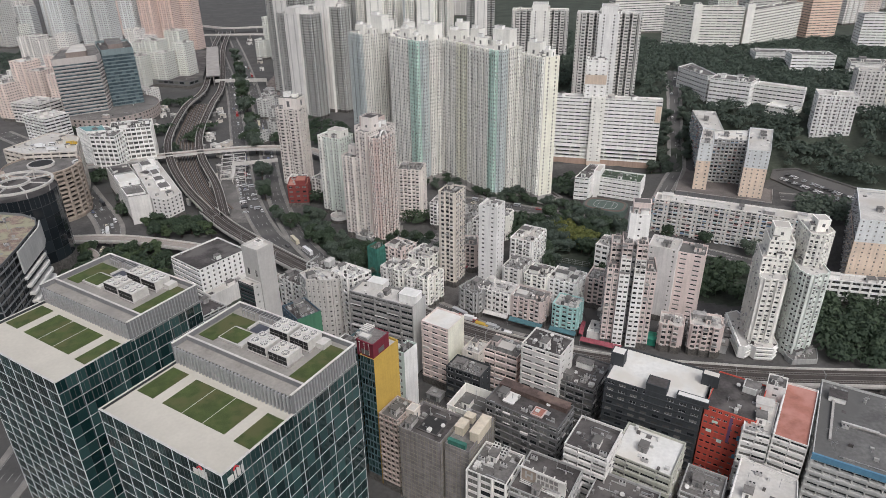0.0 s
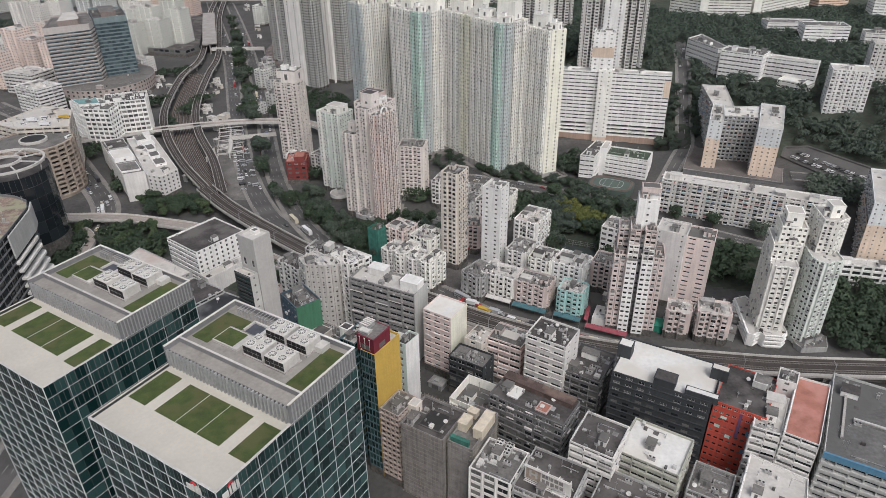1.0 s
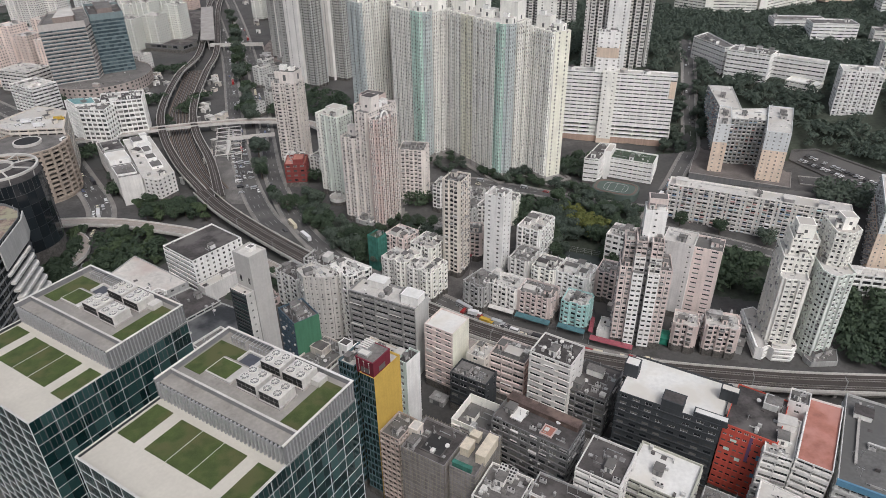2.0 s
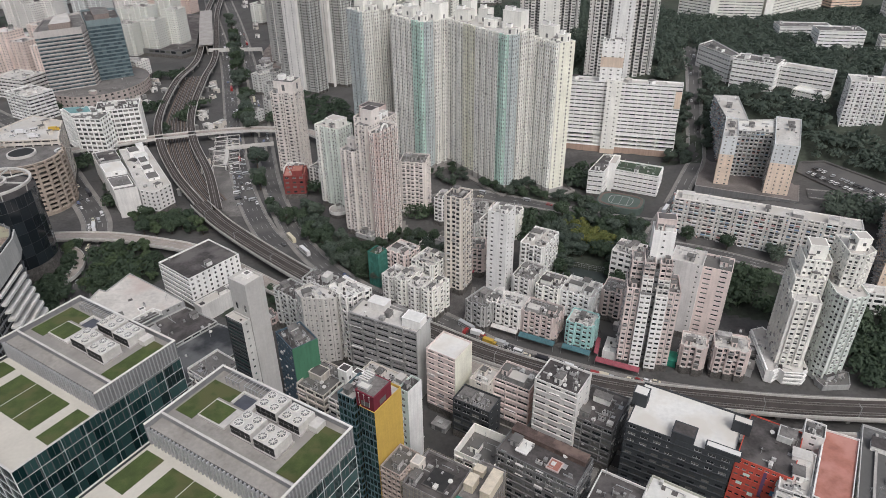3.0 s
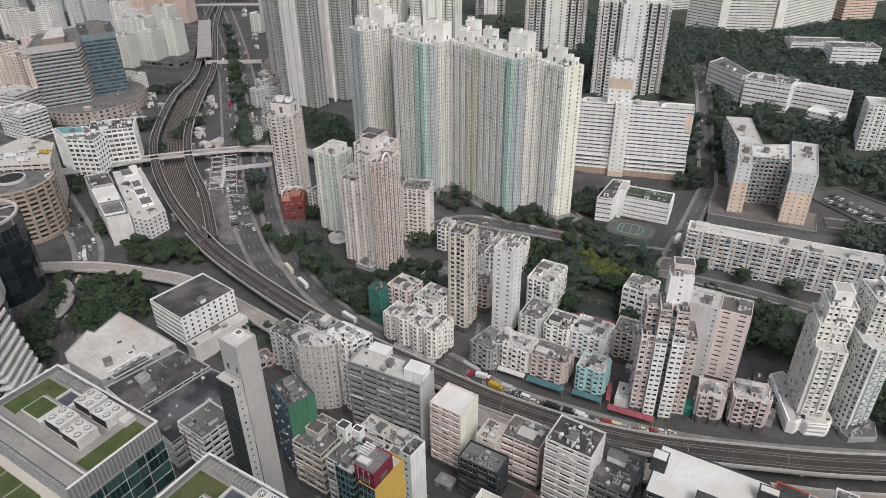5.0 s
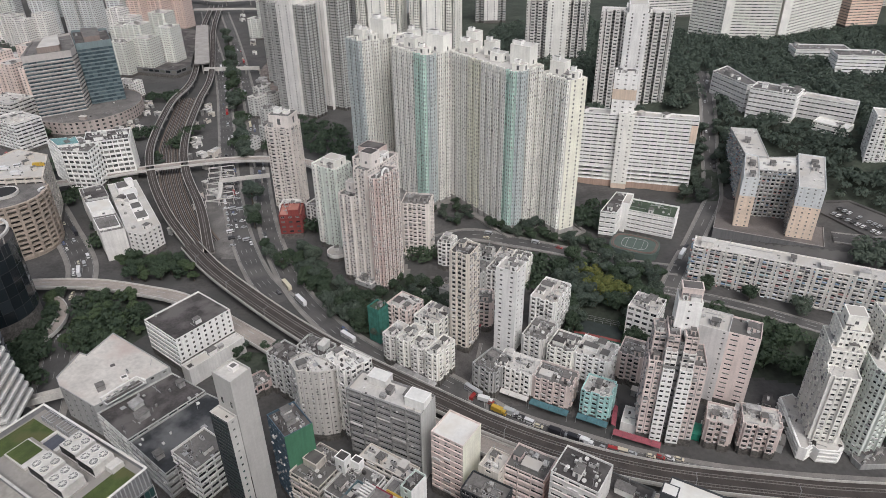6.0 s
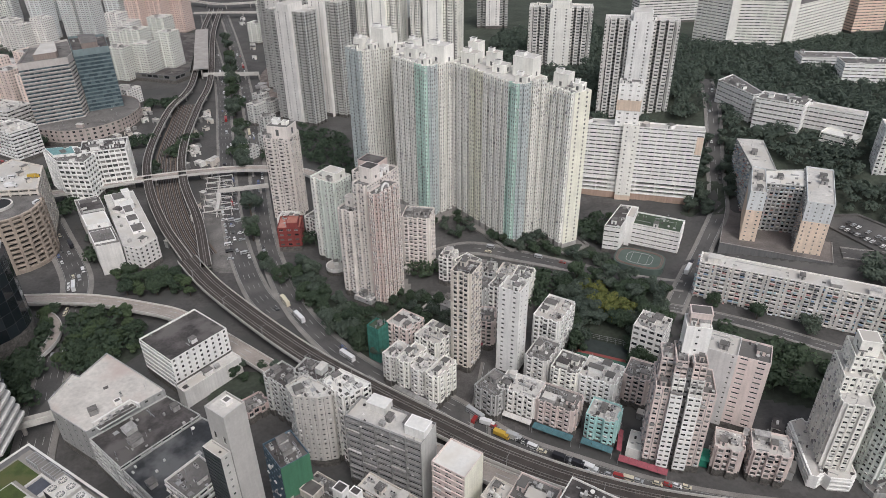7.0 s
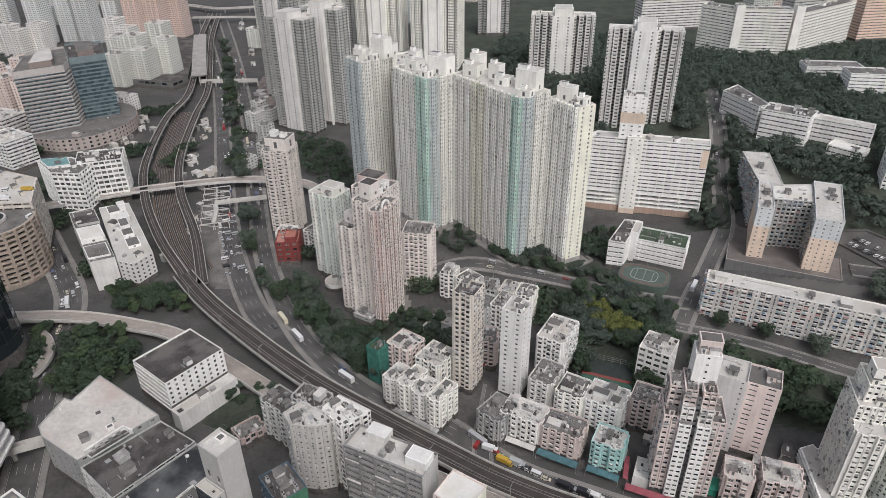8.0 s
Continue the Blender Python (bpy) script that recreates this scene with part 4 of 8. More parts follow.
    if sign:
        for base, dirv, off in ((W(w - 9.5, -0.55), u, 0), (W(w + 0.55, 1.2), v, 0)):
            sg = Geo()
            x = 0.0
            for wid, h in ((1.7, 1.8), (0.5, 2.4), (1.0, 2.6), (0.5, 2.4)):
                p0, p1 = Vector(base) + dirv * x - Vector((o.x, o.y)), Vector(base) + dirv * (x + wid) - Vector((o.x, o.y))
                q = Vector((dirv.y, -dirv.x)) * 0.2 if dirv is u else Vector((dirv.y, -dirv.x)) * 0.2
                sg.hexa([(p0.x, p0.y, 88.6), (p1.x, p1.y, 88.6), (p1.x - q.x, p1.y - q.y, 88.6), (p0.x - q.x, p0.y - q.y, 88.6)],
                        [(p0.x, p0.y, 88.6 + h), (p1.x, p1.y, 88.6 + h), (p1.x - q.x, p1.y - q.y, 88.6 + h), (p0.x - q.x, p0.y - q.y, 88.6 + h)], 0)
                x += wid + 0.35
            p0 = Vector(base) + dirv * 1.9 - Vector((o.x, o.y))
            arc = [p0 + dirv * (1.6 * k / 8) for k in range(9)]
            for k in range(8):
                z0, z1 = 91.3 + 0.7 * math.sin(math.pi * k / 8), 91.3 + 0.7 * math.sin(math.pi * (k + 1) / 8)
                sg.beam((arc[k].x, arc[k].y, z0), (arc[k + 1].x, arc[k + 1].y, z1), 0.3, 1)
            part("sign", sg, [R_WHITE, surface("sign_red", (0.55, 0.03, 0.04), 0.5, 0.05)], top, "white shapes under a red arc")
    return top


glass_tower((-90.5, 131.4), "dark green glass office tower with lawns on its roof terrace", True)
glass_tower((-147.0, 166.6), "dark green glass office tower with roof lawns and chillers", False)


# ---- factory quarter south of the railway ----
PETROL = wall_paint("petrol", (0.10, 0.16, 0.18), 0.15)
yb = building("tower_block", "slim yellow-walled tower with teal glass front", rect((-30.5, 195.4), 6.5, 15, -33), 62, YELLOW, style(bay=1.6, fl=3.4, ww=0.9, sill=0.1, head=0.95, glass=1, frame=1), R_PALE, 0, {1: BLANK, 2: PLAIN, 3: BLANK}, {0: PETROL}, 1, 60, 0, 5)
core(yb, rect((-31.5, 197.0), 7.6, 9.5, -33), 61, 67.5, MAROON, R_GREY, "roof_house", (3.5, 1.2, 2.2))
core(yb, rect((-29.2, 200.0), 2.0, 4.0, -33), 67.5, 69.0, METAL, R_GREY, "roof_plant")
core(yb, rect((-31.0, 198.0), 4.4, 2.6, -33), 67.9, 68.6, TANK, R_WHITE, "cooling_bank")
for k in range(5):
    core(yb, rect((-30.6 + 0.55 * k, 201.0 + 0.84 * k), 3.6, 0.22, -33), 69.2, 69.4, R_WHITE, R_WHITE, "pergola_beam")
    core(yb, rect((-30.6 + 0.55 * k, 201.0 + 0.84 * k), 0.2, 0.2, -33), 67.8, 69.2, R_WHITE, R_WHITE, "pergola_post")
for u in (1.2, 3.4, 5.6):
    a = Vector((-31.5 + 0.839 * u, 197.0 - 0.545 * u)) + Vector((-0.545, -0.839)) * 0.06
    core(yb, rect((a.x, a.y), 0.18, 0.05, -33), 62.4, 67.0, R_WHITE, R_WHITE, "white_frame")
building("tower_block", "narrow blue-green glazed block behind the yellow tower", rect((-38.5, 201.0), 7.0, 12, -33), 63, PETROL, style(bay=1.8, fl=3.3, ww=0.85, sill=0.12, head=0.9, glass=1, frame=1), R_PALE, 0, None, None, 1.0, 50, 5, 6)
building("tower_block", "slim mint-green and white block", rect((-20.2, 226.0), 5.0, 9.0, -35), 42, MINT, style(bay=4, fl=3.4, ww=0.3), R_DARK, 0, {1: BLANK}, {1: WHITE}, 1, 20, 2, 7)
building("factory_block", "pinkish factory block with a white flat roof", rect((-9.8, 257.5), 15.0, 14.2, -33), 36, PINK, style(bay=5, fl=3.3, ww=0.6, sill=0.45, head=0.75, ac=0.3, ledge=0.3), R_WHITE, 0, {1: BLANK}, {1: LEMON}, 0.9, 40, 0, 8)
building("factory_block", "low beige annexe with boxy roof rooms", rect((9.0, 250.0), 9.0, 11.0, -33), 25, BEIGE, PLAIN, R_PALE, 0, None, None, 0.9, 15, 7, 9)
building("factory_block", "dark slate office block with roof coolers", rect((1.6, 241.0), 17.5, 10.5, -31), 22, SLATE, style(bay=4, fl=3.5, ww=0.75, ledge=0.3), R_GREY, 0, {1: PLAIN}, None, 1.0, 40, 10, 10)
building("factory_block", "faded pink factory block with open ledges", rect((19.4, 249.3), 17.0, 13.0, -31), 26, PINK, BAND, R_GREY, 0, None, {1: SALMON}, 1.0, 40, 8, 11)
building("factory_block", "grey factory block with a dark mossy roof", rect((34.8, 235.2), 18.5, 15.0, -33), 38, PALE, style(bay=6.2, fl=3.3, ww=0.72, sill=0.42, head=0.74, ledge=0.3, ac=0.3), R_DARK, 0, {1: PLAIN}, None, 0.9, 50, 8, 12)
sc = building("scaffolded_block", "block wrapped in grey scaffold netting", rect((-16.6, 185.5), 17.8, 17.0, -31), 36, NET, BLANK, R_DARK, 0, None, None, 1.2, 0, 5, 13)
sc2 = building("scaffolded_block", "second block wrapped in grey scaffold netting", rect((0.5, 177.5), 9.8, 21.0, -30), 35, NET, BLANK, R_GREY, 0, None, None, 1.2, 0, 0, 14)
building("factory_block", "narrow brown block with gridded balconies", rect((-24.5, 191.0), 8.5, 12.0, -33), 38, BROWN, style(bay=2.1, fl=2.6, ww=0.75, sill=0.2, head=0.85, dep=0.6, ledge=0.4), R_GREY, 0, None, None, 1.0, 60, 8, 15)
building("factory_block", "white-walled block with a sunken dark roof court", rect((1.5, 206.0), 16.5, 16.0, -31), 29, CREAM, IND, R_GREY, 0, None, None, 4.5, 30, 4, 16)
dk = building("factory_block", "soot-dark factory block with rusty roof sheets", rect((16.5, 199.0), 31.0, 15.0, -34), 37, DGREY, style(bay=4, fl=3.3, ww=0.7, ac=0.5, ledge=0.3), R_DARK, 0, None, None, 0.8, 70, 5, 17)
building("factory_block", "dark flat-roofed block with rows of coolers", rect((50.0, 228.0), 17.0, 22.0, -32), 24, DGREY, IND, R_DARK, 0, None, None, 1.0, 20, 12, 18)
building("factory_block", "white factory block with strip windows", rect((43.4, 175.0), 16.0, 17.5, -32), 36.5, PALE, BAND, R_DARK, 0, None, None, 1.0, 40, 4, 19)
building("factory_block", "pale green-grey factory block with a white roof", rect((61.0, 175.5), 21.8, 19.5, -33), 31, wall_paint("sage", (0.42, 0.42, 0.36), 0.25), BAND, R_WHITE, 0, None, None, 1.0, 50, 3, 20)
bk = building("hotel_block", "black block with a pale roof and small balconies", rect((66.5, 211.5), 38.0, 25.0, -30), 37, SLATE, style(bay=4.6, fl=3.4, ww=0.55, sill=0.3, head=0.7, ledge=0.4, ledge_h=0.12, frame=0), R_WHITE, 0, {1: PLAIN}, None, 0.8, 80, 0, 21)
core(bk, rect((80.5, 203.5), 8.0, 6.0, -30), 30, 40, SLATE, R_DARK, "lift_housing")
core(bk, rect((70.8, 221.8), 5.5, 5.0, -30), 36, 42, SLATE, R_WHITE, "stair_housing")
core(bk, rect((104.0, 207.5), 6.5, 3.5, -30), 36, 41, SLATE, R_WHITE, "stair_housing")
core(bk, rect((91.0, 198.0), 12.0, 3.0, -30), 36, 38.5, SLATE, R_WHITE, "roof_room")
rb = building("factory_block", "bright red block painted with teal and blue shapes", rect((101.5, 195.0), 18.5, 25.0, -33), 36, RED, style(bay=2.4, fl=3.2, ww=0.6, sill=0.4, head=0.7, ledge=0.12, ledge_h=0.1), R_DARK, 0, {1: PLAIN}, None, 0.5, 80, 3, 22)
core(rb, rect((119.0, 203.0), 5.0, 6.0, -33), 35, 38, LGREY, R_GREY, "roof_room")
building("factory_block", "white factory block with a terracotta roof deck", [(120.0, 178.0), (129.6, 171.5), (149.0, 202.0), (138.8, 207.5)], 36.5, PALE, BAND, R_RED, 0, None, None, 0.8, 60, 0, 23)
building("factory_block", "white factory block with a cluttered roof", [(111.0, 182.5), (119.6, 178.2), (131.0, 196.5), (122.0, 202.0)], 35, PALE, BAND, R_PALE, 0, None, None, 0.8, 30, 10, 123)
building("factory_block", "narrow pale block with small windows", rect((128.5, 203.5), 7.0, 8.0, -31), 39, PALE, PLAIN, R_GREY, 0, None, None, 0.8, 12, 6, 24)
wg = building("factory_block", "wide grey-roofed block with a blue painted frieze", rect((131.5, 171.0), 60.0, 48.0, -31), 34, LGREY, style(bay=4.6, fl=3.5, ww=0.9, sill=0.42, head=0.86, dep=1.0, ledge=0.5, ledge_h=0.9, fin=0.2, top=2.5), R_MID, 0, None, None, 1.0, 90, 12, 25)
building("factory_block", "low white-roofed factory hall", [(93, 150), (112, 138), (126.5, 167), (111, 179)], 25, PALE, BAND, R_PALE, 0, None, None, 0.8, 20, 5, 26)
cf = building("factory_block", "pale factory block with tall window bays", rect((7.9, 168.8), 15.5, 16.0, -30), 31, PALE, style(bay=5, fl=3.4, ww=0.75, sill=0.2, head=0.85, fin=0.4), R_GREY, 0, None, None, 1.0, 30, 8, 27)
hs = building("factory_block", "grey block carrying a rooftop sign board", rect((22.5, 162.5), 20.0, 20.0, -30), 29, GREY, IND, R_DARK, 0, None, None, 1.0, 30, 6, 28)
building("factory_block", "dark roofed factory block by the street", rect((48.0, 158.0), 22.0, 17.0, -31), 26, GREY, IND, R_DARK, 0, None, None, 1.0, 30, 9, 29)
building("factory_block", "low grey workshop block", rect((84.0, 166.0), 14.0, 15.0, -31), 22, GREY, IND, R_GREY, 0, None, None, 1.0, 16, 7, 30)
b1 = building("factory_block", "low beige block with a stained roof and plant rooms", rect((-65.4, 245.9), 15.3, 18.0, -33), 27, BEIGE, IND, R_GREY, 0, None, None, 1.0, 30, 9, 31)
core(b1, rect((-60.5, 250.0), 7.0, 6.0, -33), 26, 29.5, BEIGE, R_DARK, "plant_room")
b2 = building("factory_block", "shabby pale block with white stair houses on its roof", rect((-50.4, 236.2), 16.2, 17.5, -33), 28, PALE, IND, R_GREY, 0, None, None, 1.0, 30, 9, 231)
core(b2, rect((-47.0, 246.5), 4.6, 4.2, -33), 27, 34, WHITE, R_DARK, "stair_house", (1.2, 2.0, 1.6))
core(b2, rect((-41.0, 247.0), 4.0, 3.2, -33), 27, 31.5, WHITE, R_DARK, "stair_house")
building("factory_block", "narrow low block with a tan roof", rect((-39.0, 254.5), 24.5, 8.0, -33), 26, BEIGE, IND, R_PALE, 0, None, None, 1.0, 20, 10, 232)
building("factory_block", "cluttered old block behind the glass tower", rect((-33.0, 226.0), 13.0, 17.0, -31), 30, PALE, IND, R_PALE, 0, None, None, 1.0, 30, 12, 32)
building("factory_block", "green and blue painted block with a dark cluttered roof", rect((-74.8, 259.6), 15.5, 12.0, -52), 44, wall_paint("deep_blue", (0.10, 0.15, 0.19), 0.25), style(bay=3.2, fl=3.4, ww=0.5, sill=0.4, head=0.75, ac=0.5), R_DARK, 0, {1: BLANK}, {1: GREENW}, 1.0, 40, 10, 33)
LOUVRE = style(bay=9, fl=1.7, ww=0.92, sill=0.2, head=0.8, dep=0.35, base=1.0, glass=1, frame=1)
ASHGREY = wall_paint("ash_grey", (0.55, 0.535, 0.51), 0.08)
gt = building("tower_block", "tall blank grey tower stepping back above a louvred front", rect((-80.4, 233.5), 9.2, 8.5, -35), 89, ASHGREY, BLANK, R_PALE, 0, {0: style(bay=4.2, fl=22, ww=0.3, sill=0.42, head=0.56, base=58)}, None, 1.0, 10, 0, 34)
core(gt, rect((-75.6, 235.4), 2.6, 2.6, -35), 87.8, 89.4, PALE, R_GREY, "roof_hatch")
building("tower_block", "grey tower shaft with a black louvred front", rect((-82.9, 230.2), 9.2, 3.9, -35), 74.5, ASHGREY, LOUVRE, R_PALE, 0, {1: style(bay=3.6, fl=3.4, ww=0.22, sill=0.4, head=0.7), 3: BLANK, 2: BLANK}, {0: SLATE}, 1.0, 50, 1, 234)
building("factory_block", "small grey-roofed white block", rect((-117.3, 259.7), 17.0, 16.5, -36), 24, PALE, IND, R_GREY, 0, None, None, 1.2, 16, 5, 35)
wh = building("warehouse", "broad warehouse with a pale weathered roof", [(-188.5, 307.0), (-184.0, 301.0), (-161.5, 287.0), (-136.5, 313.5), (-150.2, 323.3), (-175.7, 341.0), (-181.4, 323.6), (-185.9, 325.4)], 23, GREY, PLAIN, surface("warehouse_roof", (0.58, 0.55, 0.51), 0.85, 0.2, 0.08, tint=(0.46, 0.385, 0.35), grain=0.6), 0, None, None, 0.7, 10, 2, 37)
# plant pit along the roof's edge: a dark raised patch stands for its shaded floor, with a low wall and small machines
# on it
core(wh, [(-159.5, 290.8), (-156.3, 288.6), (-144.6, 302.6), (-148.6, 305.2)], 22, 22.35, LGREY, R_DARK, "plant_pit")
for q in ([(-160.2, 291.2), (-159.6, 290.8), (-148.8, 305.2), (-149.4, 305.6)], [(-149.4, 305.6), (-148.8, 305.2), (-144.2, 302.4), (-144.0, 303.2)]):
    core(wh, q, 22, 24.2, PALE, R_PALE, "pit_wall")
for k in range(4):
    core(wh, rect((-156.8 + 2.5 * k, 291.3 + 2.9 * k), 1.7, 1.5, 50), 22.35, 23.6 + 0.4 * (k % 2), HUT, R_GREY, "roof_cooler")
core(wh, rect((-155.5, 303.5), 3.0, 2.4, 40), 22, 24.0, PALE, R_GREY, "roof_hatch")
building("warehouse", "low warehouse with a stained dark roof", [(-160.6, 286.0), (-140.2, 269.6), (-116.0, 300.0), (-136.0, 312.8)], 20, LGREY, BAND, R_DARK, 0, None, None, 0.8, 30, 4, 36)
building("warehouse", "low warehouse with a wet black roof", [(-139.6, 269.6), (-118.0, 252.0), (-93.0, 287.0), (-115.6, 299.6)], 19, GREY, BAND, surface("roof_black", (0.035, 0.037, 0.04), 0.6, 0.4, 0.12, tint=(0.13, 0.13, 0.13), grain=0.8), 0, None, None, 0.8, 20, 3, 136)
ol = building("office_block", "white office block with a dark flat roof", rect((-163.9, 352.0), 29.0, 33.5, -38), 23, WHITE, style(bay=3.2, fl=3.3, ww=0.9, sill=0.4, head=0.75, ledge=0.3), R_DARK, 0, {1: style(bay=3.6, fl=3.3, ww=0.34, sill=0.28, head=0.8, base=8)}, None, 1.0, 70, 1, 38)
building("office_block", "low white annexe wall below the office", rect((-139.0, 329.0), 7.0, 34.0, -38), 11, PALE, BLANK, R_PALE, 0, None, None, 0.8, 0, 5, 39)
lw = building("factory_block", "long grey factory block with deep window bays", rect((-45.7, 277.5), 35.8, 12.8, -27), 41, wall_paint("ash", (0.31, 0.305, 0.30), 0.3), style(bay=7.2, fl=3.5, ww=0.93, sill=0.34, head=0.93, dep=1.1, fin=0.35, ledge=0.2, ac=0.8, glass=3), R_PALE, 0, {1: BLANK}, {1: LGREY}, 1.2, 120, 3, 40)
core(lw, rect((-20.5, 268.0), 9.0, 6.5, -27), 40, 44.5, WHITE, R_WHITE, "roof_room")
core(lw, rect((-37.0, 282.0), 9.0, 6.0, -27), 40, 43.5, PALE, R_WHITE, "roof_room")
building("corner_flats", "old white corner flats with small square windows", [(-73.3, 294.5), (-69.0, 287.8), (-59.0, 286.4), (-52.6, 288.0), (-52.0, 291.4), (-58.0, 296.3), (-66.5, 301.5)], 42, wall_paint("stone", (0.60, 0.575, 0.54), 0.35), style(bay=2.5, fl=2.9, ww=0.28, sill=0.38, head=0.7, ac=0.25, pipes=3), R_PALE, 0, {0: RES}, {0: LGREY}, 1.0, 90, 9, 41)
building("flats", "old grey flats with a dark roof and sheds", [(-71.8, 305.0), (-59.2, 297.4), (-53.6, 306.2), (-67.7, 313.5)], 42, LGREY, RES, R_DARK, 0, None, None, 1.0, 30, 10, 241)
building("flats", "weathered white flats beside the factory", [(-57.0, 296.8), (-46.5, 285.6), (-36.2, 294.6), (-50.7, 304.2)], 43, PALE, RES, R_WHITE, 0, None, None, 1.0, 60, 9, 42)
building("flats", "grey walk-up block with a dark roof", rect((-92.0, 322.0), 19.0, 12.0, -38), 25, LGREY, RES, R_DARK, 0, None, None, 1.0, 20, 9, 43)
building("flats", "low dusky-pink block with awnings", rect((-101.0, 312.0), 13.0, 10.0, 42), 8, ROSE, RES, R_GREY, 0, None, None, 1.0, 10, 6, 44)

core(wg, rect((176.0, 181.0), 6.5, 5.0, -31), 32.9, 36.5, WHITE, R_WHITE, "plant_room")
core(wg, rect((141.0, 178.0), 0.6, 34.0, -31), 32.9, 33.7, CONC, R_PALE, "roof_kerb")
core(wg, rect((150.0, 186.0), 30.0, 0.6, -31), 32.9, 33.7, CONC, R_PALE, "roof_kerb")
# plant on the near roofs
RUST = surface("rusty_sheet", (0.11, 0.075, 0.065), 0.85, 0.35, 0.3, 0.2, tint=(0.17, 0.12, 0.1))
CASING = surface("cream_casing", (0.62, 0.55, 0.44), 0.7, 0.12, 0.5, 0.15)
core(dk, rect((22.9, 207.0), 29.0, 4.2, -34), 36, 38.2, RUST, RUST, "rusty_roof_shed")
core(dk, rect((23.4, 198.6), 4.4, 6.2, -34), 36, 36.6, PALE, R_WHITE, "roof_sheet")
core(dk, rect((33.2, 190.6), 4.6, 5.0, -34), 36, 36.6, ROSE, R_RED, "roof_sheet")
core(sc2, rect((4.3, 183.6), 3.4, 5.2, -30), 33.7, 37.4, CASING, CASING, "cooling_unit")
core(sc2, rect((9.6, 179.8), 3.6, 10.8, -30), 33.7, 38.0, CASING, CASING, "cooling_unit")
core(sc2, rect((8.0, 190.2), 3.6, 3.0, -30), 33.7, 36.4, CASING, CASING, "cooling_unit")
core(sc2, rect((1.5, 178.4), 7.2, 1.3, -30), 33.7, 35.8, NETGREEN, NETGREEN, "debris_net")
core(sc, rect((-10.0, 185.2), 8.6, 9.0, -31), 34.7, 35.2, R_DARK, surface("roof_tar", (0.03, 0.03, 0.03), 0.85, 0.3, 0.3), "tarred_patch")
core(sc, rect((-14.0, 191.5), 3.6, 4.2, -31), 34.7, 39.0, BEIGE, R_PALE, "stair_house", (0.8, 0.8, 1.9))


def chiller(parent, c, w, d, z, yaw):
    """A pale cooling bank with two rows of dark fans."""
    o = parent.location
    g = Geo()
    a = radians(yaw)
    p = (c[0] - o.x, c[1] - o.y)
    g.box(0, 0, z - o.z, w, d, z - o.z + 1.5, 0, a, p)
    n = max(2, int(d / 1.3))
    for i in range(2):
        for j in range(n):
            x, y = w * (0.27 + 0.46 * i), d * (j + 0.5) / n
            q = (p[0] + math.cos(a) * x - math.sin(a) * y, p[1] + math.sin(a) * x + math.cos(a) * y)
            g.ring(q[0], q[1], z - o.z + 1.5, z - o.z + 1.6, w * 0.19, w * 0.17, 10, 1)
    part("chiller", g, [TANK, BLACKM], parent, "white cooling bank with dark fans")


chiller(cf, (16.2, 176.6), 2.5, 6.0, 30.0, -30)
chiller(cf, (19.6, 174.6), 2.5, 6.0, 30.0, -30)

# ---- flats along the north side of the railway ----
fl1 = style(bay=2.5, fl=2.9, ww=0.6, sill=0.25, head=0.8, dep=0.5, ac=0.3)
for k in range(4):
    building("flats", "six-storey white flats with deep balconies", rect((-36.5 + k * 7.4, 342.5 - k * 5.4), 7.6, 13 + (k % 2) * 3, -36), 20 + (k % 2) * 1.0, CREAM if k % 2 else PALE, fl1, R_PALE, 0, None, None, 1.0, 40, 6, 50 + k)
building("scaffolded_block", "small block wrapped in green netting", rect((-46.0, 362.0), 8.0, 8.0, -36), 23, NETGREEN, BLANK, R_GREEN, 0, None, None, 1.0, 0, 1, 56)
building("flats", "pinkish low flats with roof terraces", rect((-36.0, 368.0), 15.0, 14.0, -36), 21, PINK, RES, R_PALE, 0, None, None, 1.0, 30, 10, 57)
building("flats", "cream low flats with roof terraces", rect((-20.5, 355.0), 15.0, 16.0, -36), 22, CREAM, RES, R_PALE, 0, None, None, 1.0, 30, 10, 58)
building("apartment_tower", "slim beige apartment tower", bays((-1.2, 353.2), (9.0, 348.3), 5.0, 2.8, 0.8) + [(9.0, 348.3), (14.8, 359.6), (4.6, 364.5)], 63, BEIGE, RES_F, R_DARK, 0, None, None, 1.0, 80, 3, 59)
building("apartment_tower", "slim white apartment tower with small windows", rect((22.3, 348.1), 11.4, 11.5, -29), 56, WHITE, style(bay=4.5, fl=2.9, ww=0.25, sill=0.35, head=0.72), R_PALE, 0, None, None, 1.2, 80, 3, 60)
building("flats", "grey corner flats with dishes on the roof", rect((9.6, 321.5), 13.0, 16.0, -42), 17, GREY, fl1, R_GREY, 0, None, None, 1.0, 30, 11, 61)
building("flats", "long pinkish-white walk-up flats", rect((20.6, 320.6), 20.0, 13.0, -29), 17, PALE, fl1, R_PALE, 0, None, None, 1.0, 50, 11, 62)
building("flats", "long pinkish walk-up flats with roof sheds", rect((38.2, 311.0), 19.0, 13.0, -29), 17.3, PINK, fl1, R_GREY, 0, None, None, 1.0, 50, 12, 63)
building("flats", "cream walk-up flats with roof sheds", rect((48.0, 331.2), 13.0, 15.0, -31), 20, CREAM, fl1, R_GREY, 0, None, None, 1.0, 40, 10, 64)
building("flats", "white walk-up flats with a pink stair tower", rect((60.5, 325.5), 18.0, 16.0, -31), 20, WHITE, fl1, R_PALE, 0, None, None, 1.0, 50, 11, 65)
